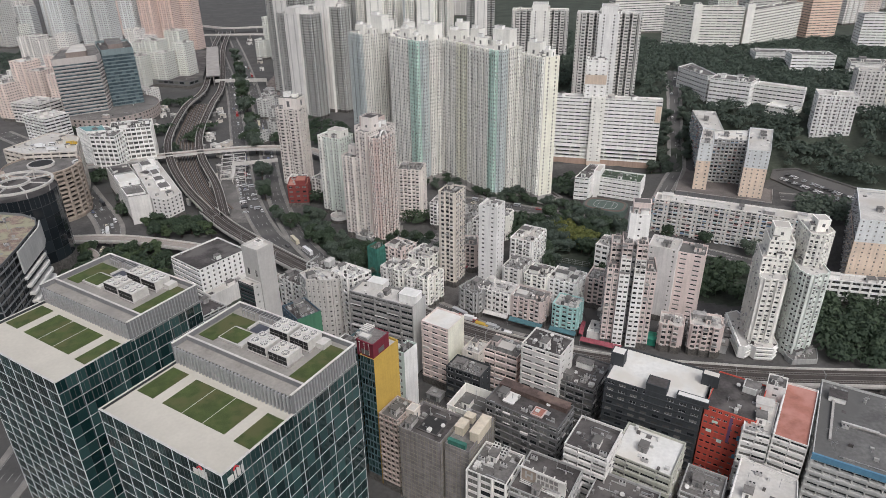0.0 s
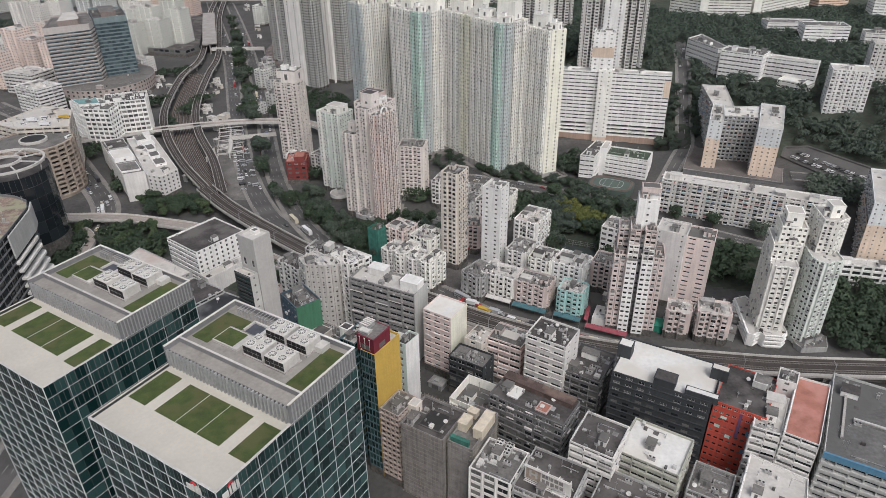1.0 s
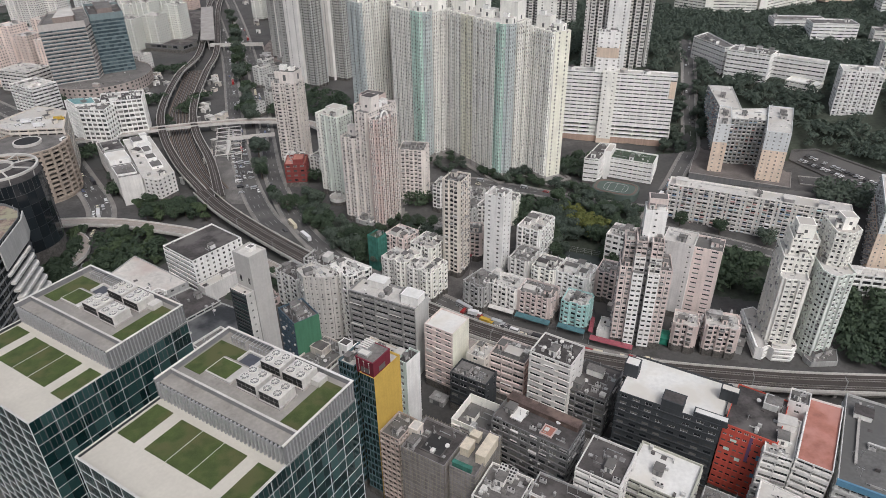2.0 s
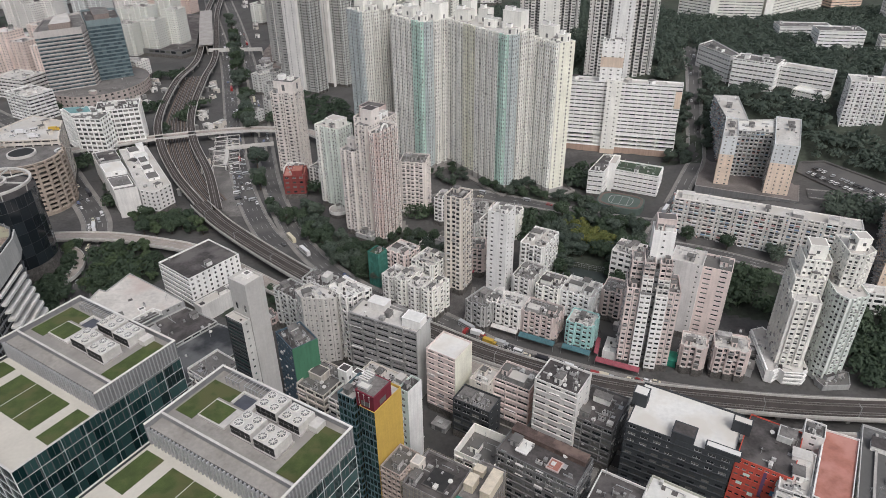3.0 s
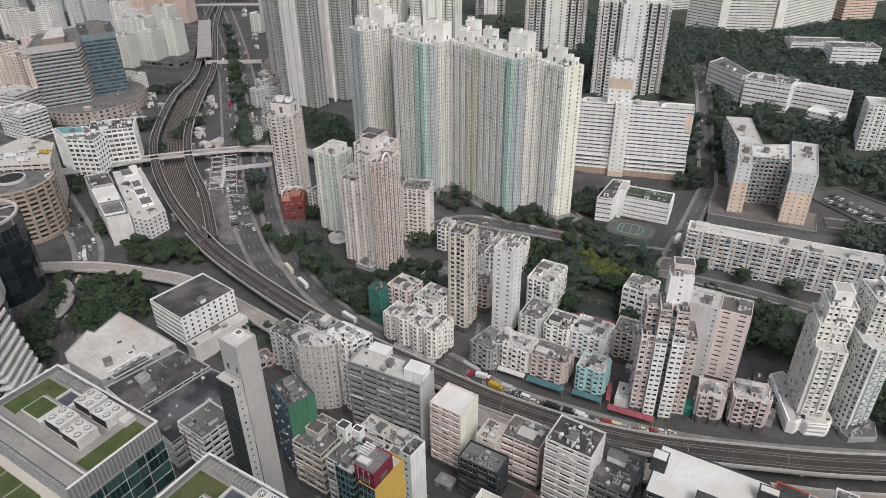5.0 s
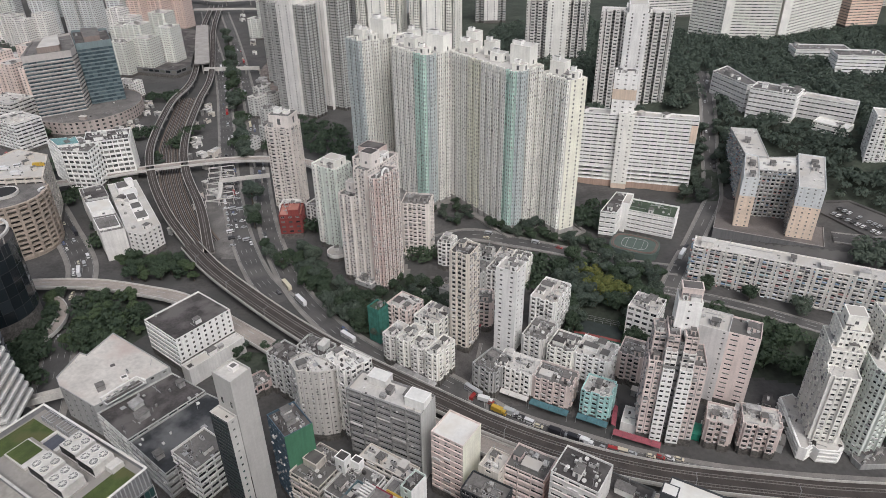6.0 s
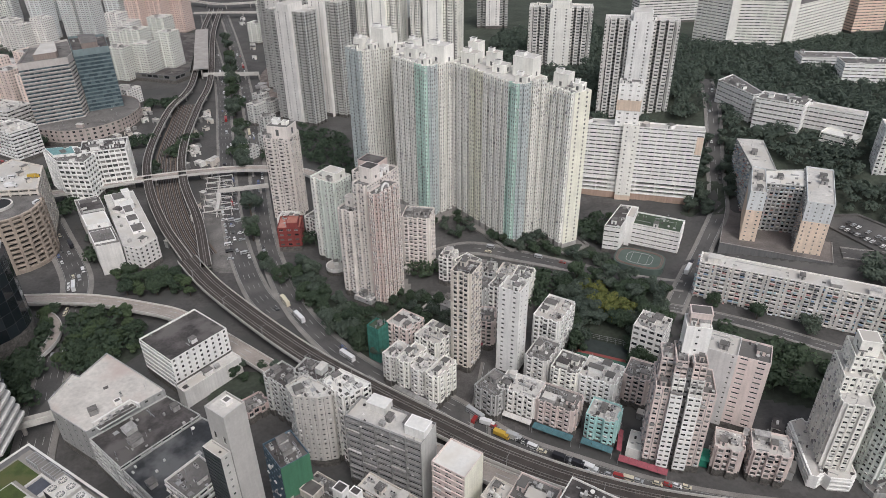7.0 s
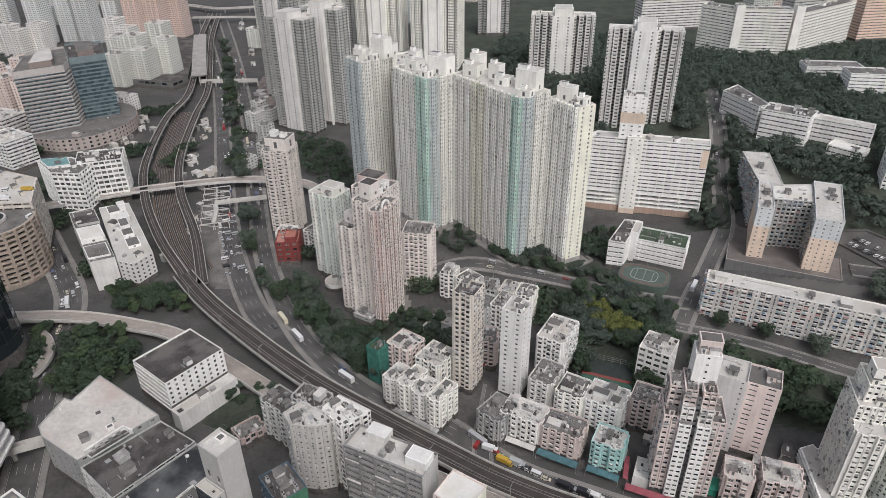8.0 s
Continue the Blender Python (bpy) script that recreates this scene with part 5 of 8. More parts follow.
building("flats", "teal flats with glazed balconies", rect((59.8, 300.4), 13.5, 12.5, -28), 18, wall_paint("aqua", (0.42, 0.64, 0.62), 0.2), fl1, R_PALE, 0, None, None, 1.0, 50, 10, 66)
building("flats", "weathered flats beside the white tower", rect((36.0, 340.0), 12.0, 18.0, -31), 20, PALE, fl1, R_GREY, 0, None, None, 1.0, 30, 11, 67)
building("flats", "white stepped flats with blue roof sheets", rect((43.0, 366.0), 15.0, 22.0, -31), 26, WHITE, RES, R_PALE, 0, None, None, 1.0, 50, 11, 68)
building("flats", "old grey flats in a row behind the towers", rect((5.0, 400.0), 16.0, 14.0, -31), 24, LGREY, RES, R_GREY, 0, None, None, 1.0, 30, 11, 69)
building("flats", "old white flats in a row", rect((20.5, 396.0), 16.0, 14.0, -31), 25, PALE, RES, R_GREY, 0, None, None, 1.0, 30, 11, 70)
building("flats", "old white flats by the quiet street", rect((-8.0, 434.5), 9.0, 12.0, -20), 21, PALE, RES, R_PALE, 0, None, None, 1.0, 30, 8, 71)
building("flats", "old cream flats by the quiet street", rect((1.5, 431.0), 19.0, 12.0, -46), 21, CREAM, RES, R_GREY, 0, None, None, 1.0, 30, 11, 371)
building("flats", "old grey flats with stained walls", rect((15.5, 414.6), 10.5, 13.0, -8), 22, LGREY, RES, R_PALE, 0, None, None, 1.0, 30, 9, 372)
building("flats", "old beige flats with stained walls", rect((26.4, 413.4), 9.6, 13.0, -24), 22, BEIGE, RES, R_PALE, 0, None, None, 1.0, 30, 9, 373)
building("flats", "old cream flats at the end of the row", rect((35.8, 409.2), 10.5, 13.0, -22), 22.5, CREAM, RES, R_GREY, 0, None, None, 1.0, 30, 9, 374)
building("flats", "pale corner flats with a red shop awning", rect((11.0, 368.6), 11.6, 14.0, -6), 20, PINK, RES, R_GREY, 0, None, None, 1.0, 30, 8, 72)
# stepped apartment tower with a white lift shaft
TWO = style(bay=2.5, fl=2.9, ww=0.66, sill=0.3, head=0.76, dep=0.35, base=2.0)
AIRY = style(bay=2.5, fl=2.9, ww=0.78, sill=0.3, head=0.86, dep=0.7, base=42.0, ac=0.6, pipes=2)


def turned(u, v):
    """A place by steps along and behind the front of the stepped tower."""
    return (89.0 + 0.974 * u + 0.225 * v, 283.4 - 0.225 * u + 0.974 * v)


for u, w in ((0.0, 5.0), (7.0, 5.4)):
    building("apartment_tower", "white apartment front with paired dark windows", rect(turned(u, 0), w, 16, -13), 44.5, WHITE, TWO, R_GREY, 0, None, None, 1.0, 80, 2, 73 + int(u))
    building("apartment_tower", "grimy stepped storeys with enclosed balconies", rect(turned(u, 1.3), w, 14.6, -13), 53, PALE, AIRY, R_GREY, 0, None, None, 1.0, 20, 2, 174 + int(u))
    building("apartment_tower", "topmost grimy storeys with enclosed balconies", rect(turned(u, 2.6), w, 13.2, -13), 61, PINK, AIRY, R_GREY, 0, None, None, 1.0, 20, 3, 274 + int(u))
building("apartment_tower", "dark recessed slot between two white fronts", rect(turned(5.02, 2.2), 1.95, 13, -13), 58, DGREY, style(bay=2, fl=2.9, ww=0.6), R_DARK, 0, None, None, 0.5, 10, 0, 75)
building("apartment_tower", "pinkish flank of the stepped apartment tower", rect(turned(-6.0, 1.8), 5.9, 16, -13), 47, PINK, RES_T, R_GREY, 0, None, None, 1.0, 70, 4, 76)
building("apartment_tower", "pinkish flank with cluttered terraces", rect(turned(12.45, 1.5), 5.6, 16, -13), 47, PINK, RES_T, R_GREY, 0, None, None, 1.0, 70, 4, 77)
building("apartment_tower", "pinkish storeys behind the flank terraces", rect(turned(-5.2, 6.0), 5.1, 10, -13), 59, PINK, AIRY, R_PALE, 0, None, None, 1.0, 10, 3, 78)
lf = building("lift_tower", "blank cream-white lift and tank tower", rect(turned(2.2, 8.2), 9.8, 9, -13), 74.5, WHITE, style(bay=9.5, fl=3.4, ww=0.1, sill=0.4, head=0.7, base=58), R_PALE, 0, None, None, 0.6, 10, 2, 79)
core(lf, rect(turned(3.4, 11.0), 8.4, 6.0, -13), 73.8, 79.0, PINK, R_DARK, "tank_room", (1.6, 1.2, 1.5))
building("apartment_tower", "pale grey-pink apartment tower", rect((111.5, 313.0), 15.5, 15.0, -28), 46, wall_paint("ash_rose", (0.62, 0.60, 0.585), 0.2), style(bay=3.8, fl=2.9, ww=0.22, sill=0.4, head=0.7, pat=(1.0, 0.0, 0.0, 1.0)), R_PALE, 0, None, None, 1.0, 50, 3, 76)
building("apartment_tower", "pink apartment tower with dark window rows", rect((126.0, 309.0), 14.5, 14.0, -26), 44, PINK, style(bay=7.0, fl=2.9, ww=0.46, sill=0.4, head=0.72), R_GREY, 0, None, None, 1.0, 60, 3, 77)
building("office_block", "pale office block with pipes on its roof", rect((94.5, 357.0), 16.0, 16.0, -33), 25, PALE, style(bay=3.6, fl=3.4, ww=0.7), R_PALE, 0, None, None, 1.0, 40, 11, 78)
building("flats", "pinkish flats beside the garden", rect((82.5, 325.0), 12.5, 14.0, -28), 20, PINK, RES, R_GREY, 0, None, None, 1.0, 30, 9, 79)
building("shop_block", "low white-walled block with a pink shop hoarding", rect((77.5, 291.0), 13.0, 12.0, -24), 6, PALE, BLANK, R_WHITE, 0, None, None, 1.0, 0, 3, 80, base_mat=PINKC)
building("flats", "low pink flats with a stair slot", rect((112.0, 281.5), 11.5, 12.0, -22), 17, PINK, RES, R_PALE, 0, None, None, 1.0, 30, 8, 81)
building("flats", "low pink flats with roof terraces", rect((126.5, 277.5), 15.5, 13.0, -18), 18.5, PINK, RES, R_PALE, 0, None, None, 1.0, 40, 8, 82)
# stepped white apartment towers by the wood
st4 = style(bay=2.4, fl=2.9, ww=0.56, sill=0.3, head=0.74, dep=0.35, pat=(1.0, 1.0, 0.5), ac=0.4, base=2, rib=0.25, rib_d=0.25)
st5 = style(bay=2.4, fl=2.9, ww=0.56, sill=0.3, head=0.74, dep=0.35, pat=(1.0, 1.0, 0.5), ac=0.4, base=38, rib=0.25, rib_d=0.25)


def stepped(label, poly, z, st, cap, seed, wall=CREAM):
    return building("apartment_tower", label, poly, z, wall, st, R_PALE, 0, None, None, 1.0, cap, 3, seed, base_mat=wall)


MINTW = wall_paint("mint_white", (0.79, 0.83, 0.78), 0.15)
r4 = rect((157.8, 278.0), 11.8, 25.5, -15)
stepped("white apartment tower stepping back at the top", bays(r4[0], r4[1], 5.8, 3.0, 0.6) + [r4[1], r4[2]] + bays(r4[3], r4[0], 5.4, 2.8, 0.6), 44.5, st4, 90, 90)
stepped("second step of the white apartment tower", rect((160.0, 285.5), 12.4, 17.5, -15), 52, st5, 20, 91)
tw = stepped("top step of the white apartment tower", rect((163.6, 288.6), 11.6, 14, -15), 60, st5, 30, 92)
core(tw, rect((165.6, 290.6), 7.6, 8.0, -15), 59, 66, CREAM, R_PALE, "lift_housing", (1.4, 3.0, 1.6))
stepped("white apartment tower with an angled front", bays((175.4, 277.6), (178.4, 271.8), 3.4, 2.0, 0.5) + bays((178.4, 271.8), (189.0, 274.6), 5.0, 2.6, 0.7) + [(189.0, 274.6), (192.0, 298.0), (179.0, 299.5)], 49, st4, 90, 93, MINTW)
tw = stepped("upper storeys of the angled white tower", [(179.8, 283.6), (186.0, 281.2), (192.4, 285.2), (193.6, 299.0), (182.0, 300.2)], 66, st5, 40, 94)
core(tw, rect((184.0, 287.0), 6.0, 7.0, -5), 65, 71, CREAM, R_PALE, "lift_housing", (1.4, 2.5, 1.6))
TIER = style(bay=6, fl=2.4, ww=0.92, sill=0.5, head=0.92, dep=1.0, base=0.6, ledge=0.4, ledge_h=0.4)
building("apartment_podium", "white podium with banded terraces", [(151.6, 273.0), (154.6, 271.4), (158.2, 273.8), (159.4, 270.8), (168.0, 269.6), (171.6, 273.2), (176.0, 303.0), (164.4, 304.0), (163.8, 306.4), (156.6, 304.2)], 7.8, WHITE, TIER, R_PALE, 0, None, None, 0.5, 30, 9, 95)
building("apartment_podium", "low podium with green planters", [(175.5, 271.0), (177.0, 266.5), (190.0, 267.0), (194.0, 276.0), (180.0, 284.0)], 3.0, GREY, BLANK, R_GREY, 0, None, None, 0.3, 0, 4, 96)

# ---- estate on the hill ----
HT = style(bay=1.95, fl=2.75, ww=0.5, sill=0.24, head=0.78, dep=0.4, base=5.0, ac=0.15, glass=2, rib=0.4, rib_d=0.12, span=ASHEN)


def estate(name, label, pts, z1, roles, seed, cap, ends=None):
    """A tall estate wing: fronts with repeated bays, some fronts in colour."""
    poly, mats, sts = [], {}, {}
    for i in range(len(pts)):
        a, b = pts[i], pts[(i + 1) % len(pts)]
        run = bays(a, b, 6.2, 4.0, 1.9) if i in roles else [a]
        for k in range(len(run)):
            pick = roles.get(i)
            if ends and i in ends:
                mats[len(poly)], sts[len(poly)] = ends[i]
            if pick:
                col = pick[min(len(pick) - 1, int(k / len(run) * len(pick)))]
                if col is not None:
                    mats[len(poly) + k] = col
        poly += run
    return building(name, label, poly, z1, CREAM, HT, R_PALE, None, sts, mats, 1.2, cap, 4, seed, "apartment tower", CONC)


EL = estate("estate_tower", "tall cream estate tower with blue-grey corner bays", [(-75, 574), (-62, 558), (-38, 577), (-51, 593)], 118, {0: (BLUEG,), 1: (CREAM,)}, 101, 150)
EM = estate("estate_tower", "tall cream estate tower with teal corner bays", [(-38, 536), (-14, 505.5), (2.1, 518.8), (-22, 549)], 121, {0: (CREAM, CREAM, TEAL), 1: (BLUEG, CREAM, CREAM)}, 102, 200)
ER = estate("estate_tower", "tall cream estate tower with teal corner and yellow recess", [(2.1, 518.8), (41.6, 464.4), (59.6, 479.5), (20, 534)], 121, {0: (CREAM, CREAM, LEMON, CREAM, CREAM, TEAL), 1: (BLUEG, CREAM, CREAM)}, 103, 280)
EE = estate("estate_tower", "cream estate wing with a blank lemon end wall", [(59.6, 479.5), (73.6, 458.8), (84.2, 464.3), (72, 488)], 117, {0: (CREAM,)}, 104, 150, {1: (LEMON, style(bay=5, fl=2.75, ww=0.2))})
EN = estate("estate_tower", "cream estate wing in shade behind the corner", [(-38, 577), (-37, 545), (-20, 552), (-26, 585)], 119, {0: (LEMON,)}, 105, 30)
for ob, c, w, d, z0, z1 in ((EL, (-69, 571), 9, 8, 117, 124), (EL, (-56, 573), 12, 9, 117, 131), (EL, (-60, 566), 7, 6, 117, 121.5), (EL, (-47, 577), 7, 7, 117, 126), (EM, (-30, 533), 10, 9, 120, 126), (EM, (-14, 522), 14, 10, 120, 131), (EM, (-20, 513), 7, 6, 120, 124), (EM, (-28, 543), 7, 7, 120, 129),
                            (ER, (8, 516), 11, 9, 120, 127), (ER, (13, 527), 8, 8, 120, 131), (ER, (27, 494), 9, 8, 120, 125), (ER, (39, 486), 14, 10, 120, 132), (ER, (39, 471), 8, 6, 120, 124), (ER, (24, 508), 8, 7, 120, 129), (EE, (63, 477), 10, 8, 116, 124), (EE, (73, 466), 6, 6, 116, 120.5)):
    core(ob, rect(c, w, d, -37), z0, z1, CREAM, R_PALE, "roof_house", (1.6, 0.8, 2.6))
    core(ob, rect((c[0] + 1.2, c[1] + 0.8), w * 0.45, d * 0.4, -37), z1, z1 + 2.2, WHITE, R_GREY, "tank_room")
# slab block with car park below and a stair tower
CPOLY = [(90, 543), (96, 533.5), (176.5, 512.5), (179.5, 522.5), (98, 545)]
PODIUM = inset(CPOLY, -0.6)
# Dark panes set deep in the openings stand for the shade inside the decks.
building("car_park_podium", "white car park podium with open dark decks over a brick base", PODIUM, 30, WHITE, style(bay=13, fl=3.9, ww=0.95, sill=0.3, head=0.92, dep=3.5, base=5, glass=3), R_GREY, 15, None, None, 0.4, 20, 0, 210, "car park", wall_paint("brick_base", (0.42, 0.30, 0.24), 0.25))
cp = building("slab_block", "long white slab block over open parking decks", CPOLY, 71.5, WHITE, style(bay=5.2, fl=2.8, ww=0.9, sill=0.4, head=0.76, dep=0.6, base=1), R_PALE, 30.004, None, None, 1.0, 250, 5, 110, "slab block", WHITE)
g = Geo()
e = Vector((176.5 - 96, 512.5 - 533.5)).normalized()
nn = Vector((e.y, -e.x)) * 0.3
a = Vector((96, 533.5)) + e * 78.6 + nn - Vector((cp.location.x, cp.location.y))
b = a + e * 4.4
c, d = b - nn * 1.4, a - nn * 1.4
g.hexa([(*q, 24) for q in (a, b, c, d)], [(*q, 37) for q in (a, b, c, d)])
part("end_panel", g, ORANGE, cp, "peach painted end panel")
building("stair_shaft", "white stair shaft standing before the parking decks", rect((122.5, 523.5), 11.0, 6.0, -14.6), 73, CREAM, style(bay=5.5, fl=3.3, ww=0.2, sill=0.4, head=0.66, base=4), R_PALE, 15, None, None, 0.8, 20, 0, 212, "stair shaft", ORANGE)
stt = building("apartment_tower", "white stair tower with a peach band", rect((117.5, 529.5), 16.0, 13.0, -15), 101, WHITE, style(bay=5.2, fl=3.3, ww=0.3, sill=0.4, head=0.68, glass=2), R_PALE, 15, None, {0: WHITE}, 1.0, 30, 4, 111)
core(stt, inset(rect((117.5, 529.5), 16.0, 13.0, -15), -0.25), 82, 89, ORANGE, R_PALE, "peach_band")


def cross_tower(label, c, yaw, arm, wid, z1, wall, shade, seed, cap, z0=None):
    """A cross-shaped tower: a blank lift spine between arms of flats."""
    a = radians(yaw)
    cs, sn = math.cos(a), math.sin(a)

    def W(x, y):
        return (c[0] + cs * x - sn * y, c[1] + sn * x + cs * y)
    h, l = wid / 2, arm
    corners = [(-l, -h), (-h, -h), (-h, -h - 4), (h, -h - 4), (h, -h), (l, -h), (l, h), (h, h), (h, l), (-h, l), (-h, h), (-l, h)]
    st = style(bay=3.2, fl=2.8, ww=0.84, sill=0.36, head=0.86, dep=0.9, base=3, ledge=0.3, ledge_h=0.5, pat=(1.0, 0.8), glass=2)
    pts = [W(*p) for p in corners]
    poly, sts, mt = [], {}, {}
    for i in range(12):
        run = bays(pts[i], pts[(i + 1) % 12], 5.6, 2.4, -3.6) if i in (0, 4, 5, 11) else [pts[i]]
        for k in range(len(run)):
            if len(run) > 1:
                # Slot back walls go darker grey, putting the slot's shade into the paint.
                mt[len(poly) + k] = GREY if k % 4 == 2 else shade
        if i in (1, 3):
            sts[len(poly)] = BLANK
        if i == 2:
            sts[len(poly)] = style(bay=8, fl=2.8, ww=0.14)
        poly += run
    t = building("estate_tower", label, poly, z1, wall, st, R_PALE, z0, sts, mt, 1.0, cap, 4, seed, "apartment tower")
    core(t, [W(-h * 0.8, -h - 3), W(h * 0.8, -h - 3), W(h * 0.8, h), W(-h * 0.8, h)], z1 - 1, z1 + 6, wall, R_PALE, "roof_house")
    return t


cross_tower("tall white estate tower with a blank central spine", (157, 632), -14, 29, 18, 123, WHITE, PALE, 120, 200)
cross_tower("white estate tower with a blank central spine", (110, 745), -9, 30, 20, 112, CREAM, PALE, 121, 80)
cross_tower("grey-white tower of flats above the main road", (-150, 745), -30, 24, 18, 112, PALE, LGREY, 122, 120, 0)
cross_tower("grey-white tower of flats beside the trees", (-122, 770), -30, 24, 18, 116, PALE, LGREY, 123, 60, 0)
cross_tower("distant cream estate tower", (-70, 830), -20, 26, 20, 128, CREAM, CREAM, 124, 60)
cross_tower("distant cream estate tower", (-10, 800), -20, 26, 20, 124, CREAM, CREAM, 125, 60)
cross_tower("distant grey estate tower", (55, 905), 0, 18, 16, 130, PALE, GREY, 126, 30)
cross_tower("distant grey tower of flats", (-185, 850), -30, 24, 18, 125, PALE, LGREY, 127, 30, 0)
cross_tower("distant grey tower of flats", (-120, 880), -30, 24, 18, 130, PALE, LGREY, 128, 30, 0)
# brown and green towers by the main road
TOW = style(bay=2.3, fl=2.8, ww=0.5, sill=0.32, head=0.76, dep=0.35, ac=0.6, rib=0.25, rib_d=0.16, pipes=3)
BALC = style(bay=3.0, fl=2.8, ww=0.62, sill=0.32, head=0.8, dep=0.6, ac=0.6, ledge=0.25, ledge_h=0.35, pat=(1.0, 0.55), pipes=2)
wl1 = building("apartment_tower", "lower wing of a blush apartment tower with small balconies", bays((-67, 425.5), (-57, 419.2), 5.6, 3.0, 1.0) + bays((-57, 419.2), (-49, 432), 6.0, 3.4, 0.8) + [(-49, 432), (-59, 438.4)], 61, BLUSH, TOW, R_GREY, 0, None, None, 1.0, 90, 4, 130)
core(wl1, rect((-62.5, 429.5), 6.0, 5.0, -32), 60, 66, BLUSH, R_PALE, "stair_house", (1.2, 2.0, 1.6))
bt = building("apartment_tower", "tall pale apartment tower in the middle of the group", bays((-56.2, 421.2), (-47.2, 415.5), 4.6, 2.6, 1.4) + [(-47.2, 415.5), (-36, 433), (-45, 439)], 79, BLUSH, TOW, R_GREY, 0, None, None, 1.0, 70, 3, 230)
core(bt, rect((-52, 424.5), 8.5, 8.0, -32), 78, 87, BLUSH, R_DARK, "lift_housing", (1.6, 2.5, 1.6))
core(bt, rect((-46.0, 427.5), 5.0, 5.0, -32), 78, 82, WHITE, R_GREY, "tank_room")
rt = building("apartment_tower", "dusty-pink apartment tower with pale ribs at the end of the group", [(-46.8, 412.4)] + bays((-46.8, 412.4), (-41.2, 408.9), 5.6, 3.0, 1.0)[1:] + bays((-41.2, 408.9), (-30.5, 426), 4.0, 2.2, 1.5) + [(-30.5, 426), (-36, 429.5)], 77, BLUSH, style(bay=1.8, fl=2.8, ww=0.56, sill=0.3, head=0.78, dep=0.4, ac=0.6, rib=0.2, rib_d=0.14, span=DUSK), R_GREY, 0, None, {k: DUSK for k in (0, 1, 3, 4, 5, 6, 8, 9, 10, 12, 13, 14, 16, 17, 18, 20, 21)}, 1.0, 90, 3, 231)
# round arch crowning the pink front
g = Geo()
for k in range(10):
    t0, t1 = math.pi * k / 10, math.pi * (k + 1) / 10
    e = Vector((0.53, 0.85))
    q0, q1 = Vector((-37.0, 416.0)) + e * 3.2 * math.cos(t0), Vector((-37.0, 416.0)) + e * 3.2 * math.cos(t1)
    g.beam((q0.x - rt.location.x, q0.y - rt.location.y, 77 + 3.2 * math.sin(t0)), (q1.x - rt.location.x, q1.y - rt.location.y, 77 + 3.2 * math.sin(t1)), 0.9)
part("roof_arch", g, WHITE, rt, "white round arch on the roof edge")
building("shop_block", "low podium with a canvas roof below the apartment group", rect((-60, 414.5), 13, 9, -32), 6, GREY, PLAIN, R_PALE, 0, None, None, 0.6, 6, 5, 233)
bh = building("apartment_tower", "blush apartment tower behind the group", bays((-60, 449), (-40.6, 438.7), 5.4, 3.0, 1.1) + rect((-60, 449), 22, 18, -28)[1:], 74, BLUSH, TOW, R_GREY, 0, None, None, 1.0, 80, 3, 131)
core(bh, rect((-56, 450), 14, 11, -28), 73, 80, DUSK, R_DARK, "roof_house", (1.6, 2.0, 2.0))
core(bh, rect((-45, 444), 6, 6, -28), 73, 78, WHITE, R_PALE, "stair_house", (1.2, 1.5, 1.6))
gn = building("apartment_tower", "pale green apartment tower with a cream flank", bays((-90, 468), (-81, 461), 5.5, 2.8, 0.9) + bays((-81, 461), (-72, 456), 4.6, 2.4, 0.7) + [(-72, 456), (-64, 470), (-81, 482)], 62, CELADON, style(bay=2.6, fl=2.8, ww=0.42, sill=0.34, head=0.74, dep=0.3, ac=0.4, pipes=3), R_PALE, 0, None, {0: CREAM, 1: CREAM, 2: CREAM, 3: CREAM, 4: CREAM}, 1.0, 130, 4, 132)
core(gn, rect((-82, 467), 12, 9, -31), 61, 66, CREAM, R_PALE, "roof_house", (1.4, 1.2, 2.0))
building("apartment_podium", "round-edged podium with a blue canopy at the tower's foot", circle(-76, 452, 7, 14), 5, PALE, BAND, R_PALE, 0, None, None, 0.8, 6, 3, 137)
sl = building("apartment_tower", "slim cream apartment tower with cluttered balconies", bays((-131.5, 521), (-122.5, 518.6), 9, 4.6, 1.2) + bays((-122.5, 518.6), (-113, 516), 9, 4.2, 2.6) + bays((-113, 516), (-109, 536), 6, 3, 0.8) + [(-109, 536), (-128, 541)], 68, BLUSH, BALC, R_GREY, 0, None, None, 1.0, 150, 3, 133)
core(sl, rect((-128.5, 523), 16, 14, -15), 67, 75.5, BLUSH, R_GREY, "upper_part", (2.4, 2.0, 4.5))
core(sl, rect((-125, 526), 4.5, 5, -15), 75.5, 79, WHITE, R_PALE, "lift_housing")
core(sl, rect((-118, 524), 4, 4.5, -15), 75.5, 78, CREAM, R_PALE, "stair_house")
rdb = building("shop_block", "red-painted block with arched roof at the tower's foot", rect((-119, 477), 15.5, 18, 4), 19, BRICK, style(bay=5, fl=3.4, ww=0.5, sill=0.3, head=0.7, ledge=0.4, ledge_h=0.3), R_RED, 0, None, None, 1.0, 12, 3, 134)
core(rdb, rect((-112.5, 478), 7.5, 10, 4), 18, 22, BRICK, R_RED, "roof_house")
building("flats", "low white annexe beside the red block", rect((-122.5, 493), 13, 12, -6), 18, PALE, BALC, R_PALE, 0, None, None, 1.0, 10, 5, 138)
building("flats", "small beige apartment block", rect((-31.5, 450.5), 18, 16, -10), 41, BLUSH, BALC, R_GREY, 0, None, None, 1.0, 70, 8, 135)
building("flats", "low white flats in the shade of the towers", rect((-104, 497), 12, 14, -31), 18, PALE, RES, R_GREY, 0, None, None, 1.0, 20, 8, 136)
